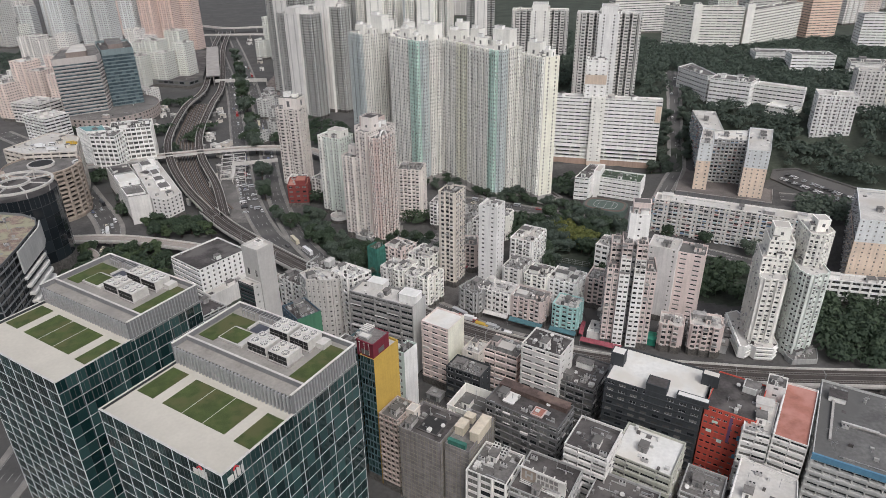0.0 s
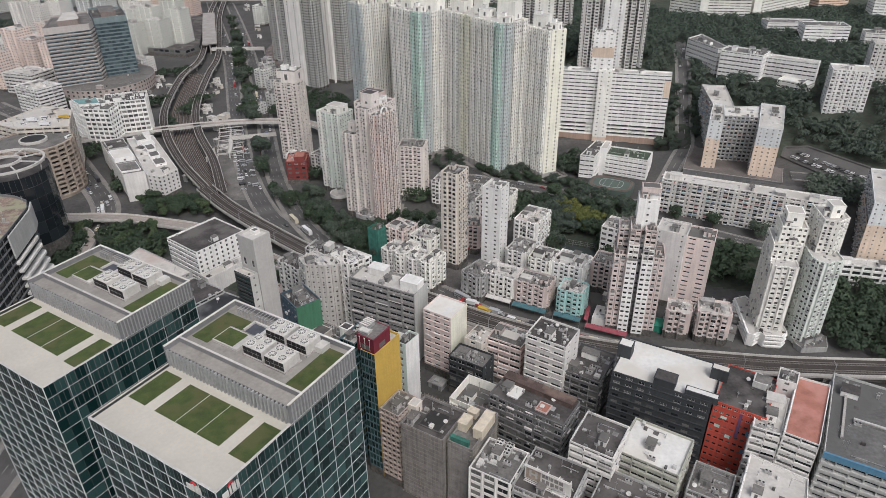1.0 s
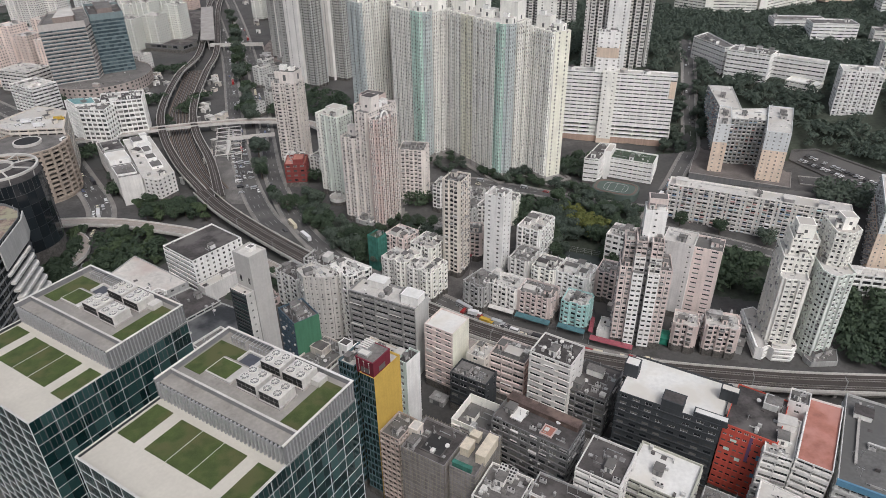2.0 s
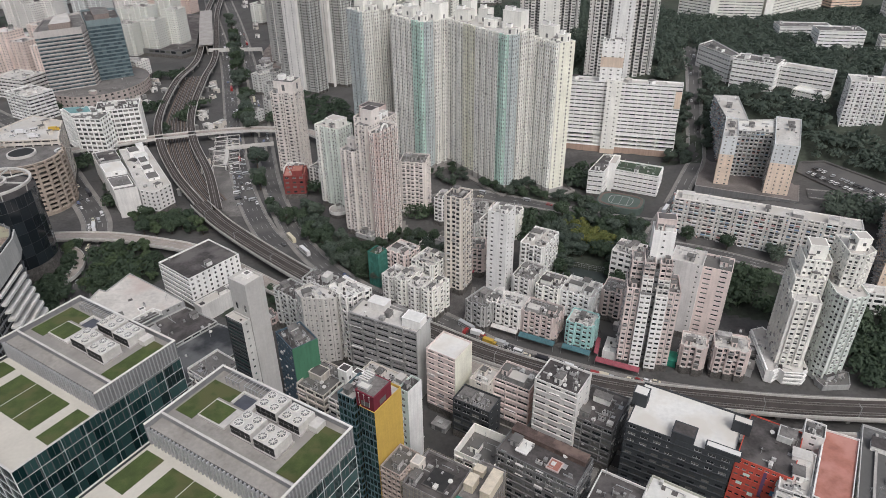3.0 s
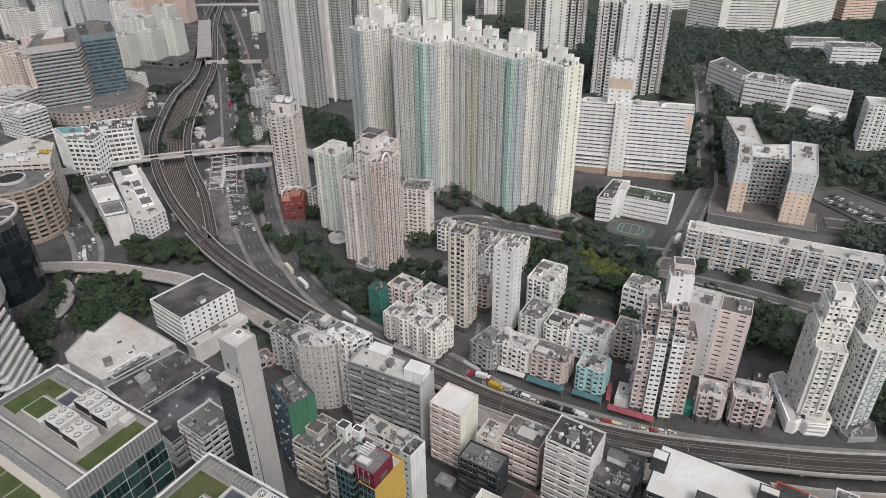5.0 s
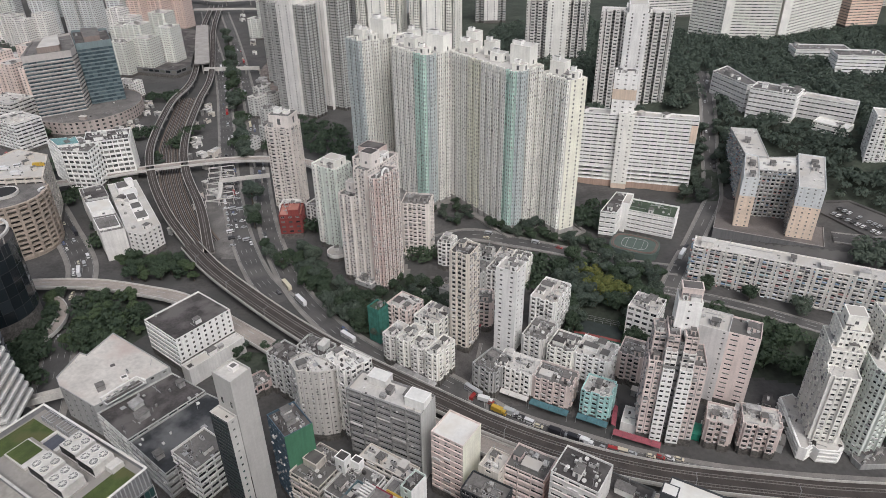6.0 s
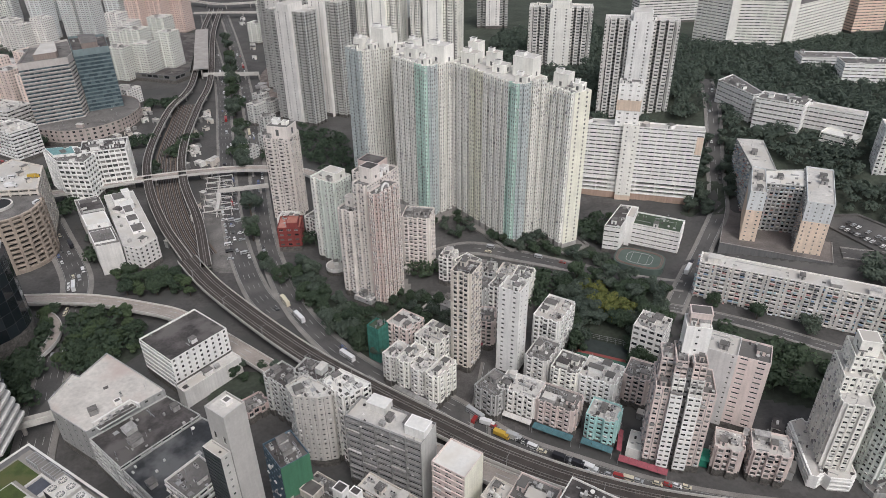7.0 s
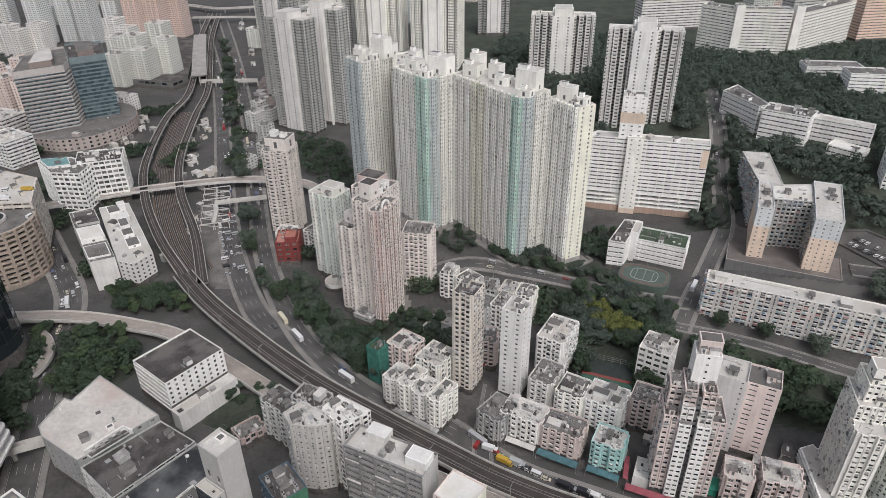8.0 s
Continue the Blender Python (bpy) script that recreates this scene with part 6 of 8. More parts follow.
# white slab with laundry racks, L-shaped block, schools
building("slab_block", "long white slab block with laundry racks on every balcony", rect((142.5, 402.5), 104, 12.5, -24.5), 35, wall_paint("rose_white", (0.81, 0.78, 0.74), 0.25), style(bay=3.1, fl=2.8, ww=0.82, sill=0.3, head=0.88, dep=1.1, base=3, rail=1.4, pat=(1.0, 1.0, 0.35)), R_PALE, None, None, None, 0.8, 300, 6, 140, "slab block")
RAILS = style(bay=2.8, fl=2.8, ww=0.68, sill=0.25, head=0.85, dep=0.6, base=2, rail=1.1)
building("slab_block", "grey block of flats on the hill", [(199.8, 483.0), (213.5, 477.6), (226.5, 530.0), (209.0, 534.0)], 58, LGREY, RAILS, R_PALE, 22, None, None, 0.8, 120, 2, 141)
PEACH_W = style(bay=3.6, fl=2.8, ww=0.24, sill=0.36, head=0.72, dep=0.3, base=1.5, glass=2)
SKYW = wall_paint("pale_blue", (0.66, 0.68, 0.68), 0.15)
for lab, poly, seed in (("peach and pale blue wing of flats", [(183.5, 445.0), (192.5, 442.5), (206.0, 477.4), (199.6, 482.6)], 142), ("broad peach and pale blue wing of flats", [(211.0, 430.0), (225.0, 424.5), (249.0, 474.5), (234.2, 481.0)], 144)):
    building("slab_block", lab, poly, 46, ORANGE, PEACH_W, R_PALE, 22, {1: RAILS} if seed == 142 else {3: RAILS}, None, 0.3, 40, 0, seed)
    building("slab_block", "pale blue upper storeys of the peach wing", poly, 59, SKYW, style(bay=3.6, fl=2.8, ww=0.24, sill=0.36, head=0.72, dep=0.3, base=0.0, glass=2), R_PALE, 46.003, {1: RAILS} if seed == 142 else {3: RAILS}, None, 0.8, 30, 4, seed + 60)
building("slab_block", "grey flats with laundry racks between the peach wings", [(199.2, 458.6), (221.4, 453.6), (233.0, 478.8), (206.6, 478.8)], 57.5, LGREY, RAILS, R_WHITE, 22, None, None, 0.8, 90, 3, 143)
g = Geo()
tp = [(170.0, 441.5), (228.5, 415.5), (240.0, 440.0), (258.0, 478.0), (236.0, 545.0), (206.0, 545.0), (190.0, 486.0)]
g.ngon([(*p, 24.35) for p in tp], 0)
for i in range(7):
    a, b = tp[i], tp[(i + 1) % 7]
    g.quad((*a, 5), (*b, 5), (*b, 24.35), (*a, 24.35), 1)
for i in (0, 1, 6):
    a, b = tp[i], tp[(i + 1) % 7]
    g.beam((*a, 24.9), (*b, 24.9), 0.35, 2)
tagged(new("terrace", mesh_of("terrace", g, [surface("terrace_slabs", (0.17, 0.15, 0.14), 0.9, 0.3, 0.1, grain=1.2), DGREY, CONC])), "brownish paved terrace above a dark retaining wall", "terrace", "", "structure")
SCH = style(bay=3.4, fl=3.4, ww=0.88, sill=0.5, head=0.86, dep=0.9, base=3, ledge=0.2, ledge_h=0.3)
building("school", "small white school wing with pink trim", [(99.4, 455), (109.5, 451.7), (125.9, 480.7), (116.2, 483.5)], 31, WHITE, SCH, R_DARK, None, None, None, 1.0, 40, 4, 150)
building("school", "white stair block joining the school wings", [(115.0, 463.0), (119.6, 460.6), (126.4, 475.6), (122.2, 477.4)], 33, WHITE, BLANK, R_PALE, None, None, None, 1.0, 10, 1, 149)
building("school", "white school wing with a planted roof", [(118.5, 461), (146.5, 447), (154.5, 463.5), (126, 477)], 29, WHITE, SCH, R_GREEN, None, None, None, 1.0, 60, 4, 151)
building("school", "long white hillside school with open corridors", [(222, 618), (235, 578), (245, 582), (240, 634)], 76, WHITE, SCH, R_GREY, 48, None, None, 1.0, 50, 3, 152)
building("school", "white hillside school stair block", [(235, 572), (262, 552), (274, 566), (247, 588)], 76, WHITE, SCH, R_GREY, 46, None, None, 1.0, 40, 5, 153)
building("school", "white hillside school classroom wing", [(264, 563), (300, 536), (306, 545), (272, 574)], 73, WHITE, SCH, R_PALE, 44, None, None, 1.0, 60, 3, 154)
building("school_hall", "low cream school hall", [(272, 540), (288, 522), (298, 531), (282, 550)], 60, CREAM, SCH, R_WHITE, 42, None, None, 1.0, 10, 1, 155)
# right-hand edge of the view
PEACHY = [(239, 337), (276, 327), (298, 373), (264, 385)]
building("slab_block", "peach lower storeys of the flats behind the low white hall", PEACHY, 34, ORANGE, PEACH_W, R_PALE, 0, {3: RAILS}, None, 0.3, 30, 0, 160)
building("slab_block", "pale blue upper storeys of the peach flats", PEACHY, 48, SKYW, style(bay=3.6, fl=2.8, ww=0.24, sill=0.36, head=0.72, dep=0.3, base=0.0, glass=2), R_PALE, 34.003, {3: RAILS}, None, 0.8, 30, 5, 164)
building("office_block", "low white banded building", rect((214, 327), 58, 9, -14), 16, WHITE, style(bay=5, fl=3.6, ww=0.8, sill=0.2, head=0.85, dep=0.8, base=3), R_PALE, None, None, None, 1.0, 20, 6, 161)
building("slab_block", "white block of flats on the hill", rect((288, 494), 27, 18, -20), 80, WHITE, BALC, R_PALE, 38, None, None, 1.0, 30, 4, 162)
building("slab_block", "tall pale block of flats on the hill", rect((330, 520), 30, 18, -20), 92, PALE, BALC, R_PALE, 40, None, None, 1.0, 30, 4, 163)
CORAL = wall_paint("coral", (0.80, 0.62, 0.52), 0.1)
SLABS = style(bay=6.0, fl=3.0, ww=0.92, sill=0.52, head=0.88, dep=0.7, base=3, ledge=0.2, ledge_h=0.5, glass=2)
for k, (c, w, d, yaw, z, wall) in enumerate((((266, 815), 40, 16, -50, 106, CREAM), ((298, 783), 46, 16, -10, 107, CREAM), ((354, 774), 104, 16, 36, 104, CREAM), ((380, 850), 90, 18, 20, 118, LGREY), ((230, 905), 90, 20, 10, 112, PALE), ((455, 845), 40, 30, 10, 124, CORAL), ((345, 655), 40, 22, -10, 78, WHITE), ((395, 640), 34, 18, -20, 74, PALE), ((470, 760), 40, 20, -10, 100, WHITE), ((330, 700), 50, 22, -8, 72, WHITE))):
    building("slab_block", "distant slab block with banded balconies", rect(c, w, d, yaw), z, wall, SLABS, R_GREY, None, None, None, 1.0, 20, 4, 170 + k)
for k, (x, y) in enumerate(((290, 786), (346, 777))):
    building("slab_block", "blank cream stair shaft between slab wings", rect((x, y - 2), 8, 14, -10), 110, CREAM, BLANK, R_GREY, None, None, None, 1.0, 0, 2, 196 + k)

# ---- west side beyond the railway ----
OFFA = [(-400.0, 697.0), (-364.5, 721.0), (-367.5, 737.0), (-400.5, 795.0), (-424.0, 764.0)]
OFFB = [(-366.8, 737.4), (-339.0, 755.0), (-366.0, 806.0), (-399.5, 796.0)]
OFF = style(bay=4, fl=3.7, ww=0.98, sill=0.36, head=0.84, dep=0.5, ledge=0.7, ledge_h=0.8, glass=4, frame=1, top=6.0)
TAUPE = wall_paint("taupe", (0.47, 0.44, 0.42), 0.15)
o1 = building("office_tower", "banded brown-grey office tower with a plain crown band", OFFA, 75, TAUPE, OFF, R_GREY, 0, None, None, 2.0, 60, 3, 180)
core(o1, inset(OFFA, 12), 73, 78, wall_paint("umber", (0.30, 0.25, 0.225), 0.2), R_PALE, "plant_room")
o2 = building("office_tower", "blue-grey banded glass office tower with a bronze crown", OFFB, 77, wall_paint("steel_blue", (0.18, 0.23, 0.24), 0.15), style(bay=4, fl=3.7, ww=0.99, sill=0.26, head=0.9, dep=0.2, ledge=0.4, ledge_h=0.3, glass=4, frame=1, top=6.0), R_DARK, 0, None, None, 2.0, 60, 3, 181)
core(o2, inset(OFFB, 9), 75, 80, wall_paint("bronze", (0.22, 0.18, 0.165), 0.2), R_GREY, "plant_room")
pod = [(-404, 688)] + [(-366 + 47 * math.cos(t), 735 + 56 * math.sin(t)) for t in [radians(a) for a in range(-110, 75, 14)]] + [(-384, 800), (-420, 760)]
building("podium", "curved brown shopping podium", pod, 16, wall_paint("dun", (0.44, 0.38, 0.35), 0.2), style(bay=5, fl=4, ww=0.4), R_GREY, 0, None, None, 1.0, 10, 5, 182)
ow = building("office_block", "white office block with gridded windows", [(-329.4, 583), (-307, 559.3), (-283.5, 556.4), (-283, 574), (-305, 590)], 36, WHITE, style(glass=2, bay=4.2, fl=3.9, ww=0.84, sill=0.25, head=0.85, dep=0.8, fin=0.3, fin_w=0.5), R_GREY, 0, None, None, 1.2, 80, 9, 183)
building("office_block", "white office wing with gridded windows", [(-294, 572), (-262, 583), (-270, 608), (-304, 598)], 37, WHITE, style(glass=2, bay=4.2, fl=3.9, ww=0.84, sill=0.25, head=0.85, dep=0.8, fin=0.3, fin_w=0.5), R_DARK, 0, None, None, 1.2, 60, 11, 184)
core(ow, [(-327, 582.5), (-313, 568), (-297, 572), (-307, 587)], 34.8, 36.8, WHITE, surface("roof_turquoise", (0.16, 0.30, 0.30), 0.7, 0.2, 0.2), "glazed_canopy")
lb = building("factory_block", "long white low block with grey roof", [(-277.2, 518.5), (-230.3, 449.3), (-216.8, 455.6), (-264, 527)], 22, PALE, style(bay=5, fl=3.5, ww=0.5), R_GREY, 0, {1: BLANK}, None, 0.8, 40, 8, 185)
lb2 = building("factory_block", "stepped white block with rooftop plant", [(-216.3, 456), (-204, 451.5), (-197, 466), (-243, 540), (-262, 532)], 19, PALE, style(bay=4, fl=3.3, ww=0.4), R_PALE, 0, None, None, 0.8, 40, 6, 186)
core(lb, [(-257, 489), (-246, 473), (-233, 479), (-244, 495)], 21.2, 24.5, WHITE, R_WHITE, "raised_roof", (1.6, 0.8, 1.4))
core(lb, [(-273, 516), (-261, 498), (-248, 504), (-260, 522)], 21.2, 22.4, LGREY, R_DARK, "roof_deck")
core(lb, [(-243, 468), (-233, 453.5), (-221, 459), (-231, 474)], 21.2, 22.2, WHITE, R_GREY, "roof_deck")
for x, y, w, d, h in ((-252, 524, 12, 8, 5), (-243, 515, 9, 9, 3.5), (-236, 505, 12, 6, 4.5), (-229, 493, 10, 7, 3), (-222, 482, 12, 8, 1.6), (-246, 528, 6, 5, 7)):
    core(lb2, rect((x, y), w, d, -57), 18.2, 18.2 + h, WHITE, R_GREY if w > 9 else R_WHITE, "roof_box", (1.2, 0.4, 1.0))
building("office_block", "white block with a teal band", rect((-420, 655), 36, 26, -30), 30, WHITE, BAND, R_PALE, 0, None, None, 1.0, 30, 8, 187)
building("office_block", "pale grey low block", rect((-470, 720), 40, 30, -20), 26, PALE, BAND, R_PALE, 0, None, None, 1.0, 10, 8, 188)


def scaffold(parent, poly, z0, z1):
    """Bamboo poles of a scaffold, lashed in a grid in front of the netting."""
    o = parent.location
    g = Geo()
    pts = inset([(p[0] - o.x, p[1] - o.y) for p in poly], -0.35)
    for i in range(len(pts)):
        a, b2 = Vector(pts[i]), Vector(pts[(i + 1) % len(pts)])
        n = max(2, int((b2 - a).length / 1.6))
        for k in range(n + 1):
            p = a.lerp(b2, k / n)
            g.beam((p.x, p.y, z0), (p.x, p.y, z1 + 0.8), 0.12)
        for k in range(int((z1 - z0) / 2.0) + 1):
            g.beam((a.x, a.y, z0 + 2.0 * k), (b2.x, b2.y, z0 + 2.0 * k), 0.1)
    part("scaffold_poles", g, surface("bamboo", (0.30, 0.27, 0.22), 0.8, 0.2, 1.0), parent, "", "stuff")


scaffold(sc, rect((-16.6, 185.5), 17.8, 17.0, -31), 0, 36)
scaffold(sc2, rect((0.5, 177.5), 9.8, 21.0, -30), 0, 35)
core(wg, rect((131.3, 170.7), 60.4, 0.5, -31), 31.4, 33.8, BLUE, BLUE, "painted_frieze")
core(wg, rect((172.0, 176.0), 7.0, 4.0, -31), 33, 36.0, R_WHITE, R_WHITE, "cooling_plant")
core(wg, rect((150.0, 186.0), 12.0, 0.6, -31), 33, 34.2, LGREY, R_PALE, "roof_wall")
core(wg, rect((186.0, 172.0), 9.0, 14.0, -31), 33, 37.0, BLUEG, R_GREY, "roof_room")


# ---- west edge: drum-shaped buildings ----
DRUM = style(bay=7.0, fl=3.6, ww=0.88, sill=0.36, head=0.94, dep=2.4, base=2.0, ledge=0.3, ledge_h=1.2, rib=0.9, rib_d=0.5)
building("ramp_drum", "round brown concrete car park with open spiral ramps", circle(-302, 474, 27), 40, TAN, DRUM, R_GREY, 0, None, None, 1.2, 30, 0, 200, "car park", TAN)
rg = Geo()
rg.ring(-302, 474, 39.1, 41.0, 9.5, 9.5, 24, 0)
# Flat black disc stands for the shade down the open ramp eye.
rg.ring(-302, 474, 41.0, 41.05, 8.3, 8.3, 24, 1)
tagged(new("ramp_wall", mesh_of("ramp_wall", rg, [CONC_W, BLACKM])), "pale round wall, a black disc standing for shade in the ramp eye", "ramp wall")
building("car_park_deck", "beige car park block beside the ramp drum", [(-345, 500), (-322, 488), (-283, 492), (-300, 532), (-330, 545)], 44, BEIGE, style(bay=6, fl=3.6, ww=0.9, sill=0.35, head=0.9, dep=1.5), R_PALE, 0, None, {}, 1.0, 20, 4, 201, "car park")
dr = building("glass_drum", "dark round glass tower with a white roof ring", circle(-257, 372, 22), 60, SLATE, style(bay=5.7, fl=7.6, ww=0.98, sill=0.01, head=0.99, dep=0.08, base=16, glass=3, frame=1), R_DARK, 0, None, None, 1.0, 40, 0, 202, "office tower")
rg = Geo()
for k in range(32):
    a, b = 2 * math.pi * k / 32, 2 * math.pi * (k + 1) / 32
    for r, z in ((20.5, 4.0), (8.0, 4.5)):
        rg.beam((r * math.cos(a), r * math.sin(a), 60 + z), (r * math.cos(b), r * math.sin(b), 60 + z), 1.3)
    if k % 4 == 0:
        rg.beam((8 * math.cos(a), 8 * math.sin(a), 64.5), (20.5 * math.cos(a), 20.5 * math.sin(a), 64.0), 0.7)
        rg.beam((20 * math.cos(a), 20 * math.sin(a), 59), (20.5 * math.cos(a), 20.5 * math.sin(a), 64), 0.5)
part("roof_ring", rg, CONC_W, dr, "white ring with spokes")
GARDEN = surface("roof_garden", (0.27, 0.20, 0.165), 0.9, 0.4, 0.3, grain=1.2, tint=(0.30, 0.29, 0.2))
gl = building("glass_tower", "dark glass tower with a sharp prow and white balcony bands", [(-262, 250), (-204, 258), (-205.5, 270), (-208, 286), (-213, 313), (-218, 322), (-228, 328), (-243, 331), (-264, 326)], 63, wall_paint("pewter", (0.16, 0.165, 0.17), 0.1), style(bay=5, fl=4.2, ww=0.99, sill=0.14, head=0.97, dep=0.4, ledge=0.5, ledge_h=0.25, base=2, glass=3, frame=1), GARDEN, 0, None, None, 1.4, 50, 12, 203, "office tower")
g = Geo()
for a, b in (((-212.2, 312.5), (-206.5, 283)), ((-212.2, 312.5), (-216.5, 321.5))):
    n2 = Vector((b[1] - a[1], a[0] - b[0])).normalized() * 0.7
    n2 = n2 if n2.x > 0 else -n2
    q = [(a[0] + n2.x, a[1] + n2.y), (b[0] + n2.x, b[1] + n2.y), (b[0], b[1]), (a[0], a[1])]
    g.hexa([(x - gl.location.x, y - gl.location.y, 50) for x, y in q], [(x - gl.location.x, y - gl.location.y, 62) for x, y in q])
part("prow_panel", g, LGREY, gl, "plain grey cladding panel at the prow")
for k in range(9):
    # rounded balcony slabs, each a little further out than the one above
    z, out = 47 - 4.3 * k, 1.6 + 0.75 * k
    g = Geo()
    e = Vector((-5.5, 29.0)).normalized()
    nn = Vector((e.y, -e.x))
    edge = [Vector((-206.0, 281.0)) + e * 1.0, Vector((-206.0, 281.0)) + e * 29.0 + nn * 0.2]
    tip = edge[1] + nn * out
    run = [edge[0] + nn * out * 0.9, tip - e * 2.0] + [tip - e * 2.0 - nn * out * (1 - math.cos(q)) * 0.9 + e * 3.0 * math.sin(q) for q in (0.4, 0.8, 1.2, 1.57)]
    ring = [edge[0]] + run + [edge[1]]
    o = gl.location
    lo = [(q.x - o.x, q.y - o.y, z) for q in ring]
    g.hexa(lo, [(x, y, zz + 1.2) for x, y, zz in lo])
    part("balcony", g, R_WHITE, gl, "white round-ended balcony band")

# ---- distant quarters ----
def blocks(label, spots, wall, z0=None, cap=8, seed=300, st=RES):
    for k, (x, y, w, d, yaw, z) in enumerate(spots):
        b = building("estate_tower", label, bays(rect((x, y), w, d, yaw)[0], rect((x, y), w, d, yaw)[1], 8, 4, 1.5) + rect((x, y), w, d, yaw)[1:], z, wall, st, R_PALE, z0, None, None, 1.0, cap, 3, seed + k, "apartment tower")


FAR = style(bay=3.4, fl=2.9, ww=0.55, sill=0.3, head=0.75, dep=0.3, base=3, glass=2)
PINKW = wall_paint("pale_pink", (0.74, 0.63, 0.58), 0.1)
# Far cream cooled towards blue-green: distance haze put into the paint.
CREAMW = wall_paint("hazed_cream", (0.74, 0.75, 0.70), 0.1)
BLUEW = wall_paint("pale_blue", (0.62, 0.71, 0.71), 0.1)
blocks("cream-pink estate tower by the office quarter", [(-476, 772, 22, 22, -20, 50), (-446, 760, 20, 22, -20, 48), (-506, 795, 24, 22, -20, 56), (-470, 806, 24, 22, -20, 60), (-500, 742, 20, 20, -20, 42), (-440, 800, 18, 20, -20, 52)], PINKW, 0, 10, 300, FAR)
blocks("cream estate tower above the depot", [(-410, 892, 22, 22, -15, 42), (-384, 902, 22, 22, -15, 44), (-362, 925, 20, 22, -15, 52), (-404, 930, 24, 22, -15, 55), (-430, 945, 22, 20, -15, 50), (-385, 965, 24, 22, -15, 62)], CREAMW, 0, 10, 310, FAR)
blocks("distant pale blue estate tower", [(-620, 1110, 26, 24, -15, 120), (-582, 1125, 26, 24, -15, 125), (-548, 1110, 26, 24, -15, 112), (-515, 1130, 26, 24, -15, 118)], BLUEW, 0, 6, 320, FAR)
blocks("distant salmon-pink estate tower", [(-480, 1120, 24, 24, -15, 110), (-452, 1130, 24, 24, -15, 120), (-425, 1150, 22, 24, -15, 122)], wall_paint("dusty_pink", (0.72, 0.57, 0.51), 0.1), 0, 6, 330, FAR)
blocks("distant low white estate block", [(-650, 1060, 26, 20, -15, 42), (-625, 1040, 24, 20, -15, 46), (-600, 1020, 22, 20, -15, 44), (-575, 1030, 22, 20, -15, 50), (-470, 1030, 22, 20, -15, 55), (-445, 1010, 22, 20, -15, 48)], PALE, 0, 4, 340, FAR)
rngf = random.Random(9)
spots = []
for k in range(34):
    spots.append((rngf.uniform(-900, -520), rngf.uniform(1180, 1560), rngf.uniform(20, 34), 22, rngf.uniform(-30, 0), rngf.uniform(30, 95)))
for k in range(16):
    spots.append((rngf.uniform(-260, 20), rngf.uniform(950, 1350), rngf.uniform(22, 36), 22, rngf.uniform(-30, 10), rngf.uniform(60, 135)))
for k in range(14):
    spots.append((rngf.uniform(330, 760), rngf.uniform(930, 1250), rngf.uniform(30, 60), 20, rngf.uniform(-10, 25), rngf.uniform(95, 130)))
for k, s in enumerate(spots):
    blocks("hazy distant block of flats", [s], (PALE, CREAMW, BLUEW, PINKW, LGREY)[k % 5], None, 0, 400 + k, FAR)
blocks("mid-height white block near the depot", [(-470, 830, 22, 18, -20, 30), (-440, 850, 22, 18, -20, 26), (-410, 800, 20, 16, -20, 34), (-372, 800, 26, 18, -20, 20), (-520, 840, 24, 20, -20, 40), (-545, 800, 24, 20, -20, 36), (-560, 870, 26, 20, -20, 30), (-500, 880, 24, 20, -20, 44)], PALE, 0, 4, 500, FAR)
blocks("low grey block beside the main road", [(-190, 640, 14, 12, -30, 14), (-176, 660, 14, 12, -30, 18), (-205, 735, 14, 14, -30, 22), (-200, 765, 16, 14, -30, 16), (-186, 705, 12, 12, -30, 20), (-215, 795, 14, 12, -30, 14)], LGREY, 0, 4, 520, FAR)
blocks("old low block near the flyover", [(-290, 1080, 20, 16, -25, 30), (-262, 1060, 20, 16, -25, 40), (-285, 1130, 20, 16, -25, 44), (-250, 1110, 22, 16, -25, 36), (-300, 1180, 22, 18, -25, 50), (-262, 1170, 22, 18, -25, 60), (-240, 1220, 24, 18, -25, 55)], CREAMW, 0, 3, 540, FAR)
# station canopy, depot podium and works yard by the main road
g = Geo()
ln = smooth_line([(-372, 1122, 12), (-338, 1010, 12), (-304, 900, 12)], 12)
strip(g, ln, -9, 9, -1.0, 0.4)
for k in range(len(ln)):
    g.box(-0.6, -0.6, 0, 0.6, 0.6, 11.1, 0, 0, (ln[k].x, ln[k].y))
tagged(new("station_canopy", mesh_of("station_canopy", g, surface("canopy_brown", (0.36, 0.34, 0.32), 0.8, 0.2, 0.1))), "long brown-grey railway station canopy", "station canopy")
building("podium", "dark depot podium with a parking deck", [(-440, 915), (-330, 880), (-320, 905), (-372, 1105), (-400, 1110)], 10, DGREY, style(bay=8, fl=6, ww=0.8), R_DARK, 0, None, None, 1.0, 6, 4, 470)
g = Geo()
g.ngon([(-235, 905, 0.6), (-205, 800, 0.6), (-150, 830, 0.6), (-170, 1000, 0.6), (-235, 1040, 0.6)])
works = tagged(new("works_yard", mesh_of("works_yard", g, surface("works_soil", (0.24, 0.2, 0.18), 0.95, 0.5, 0.15, grain=0.6))), "bare soil building site", "building site", "", "structure")
rngw = random.Random(4)
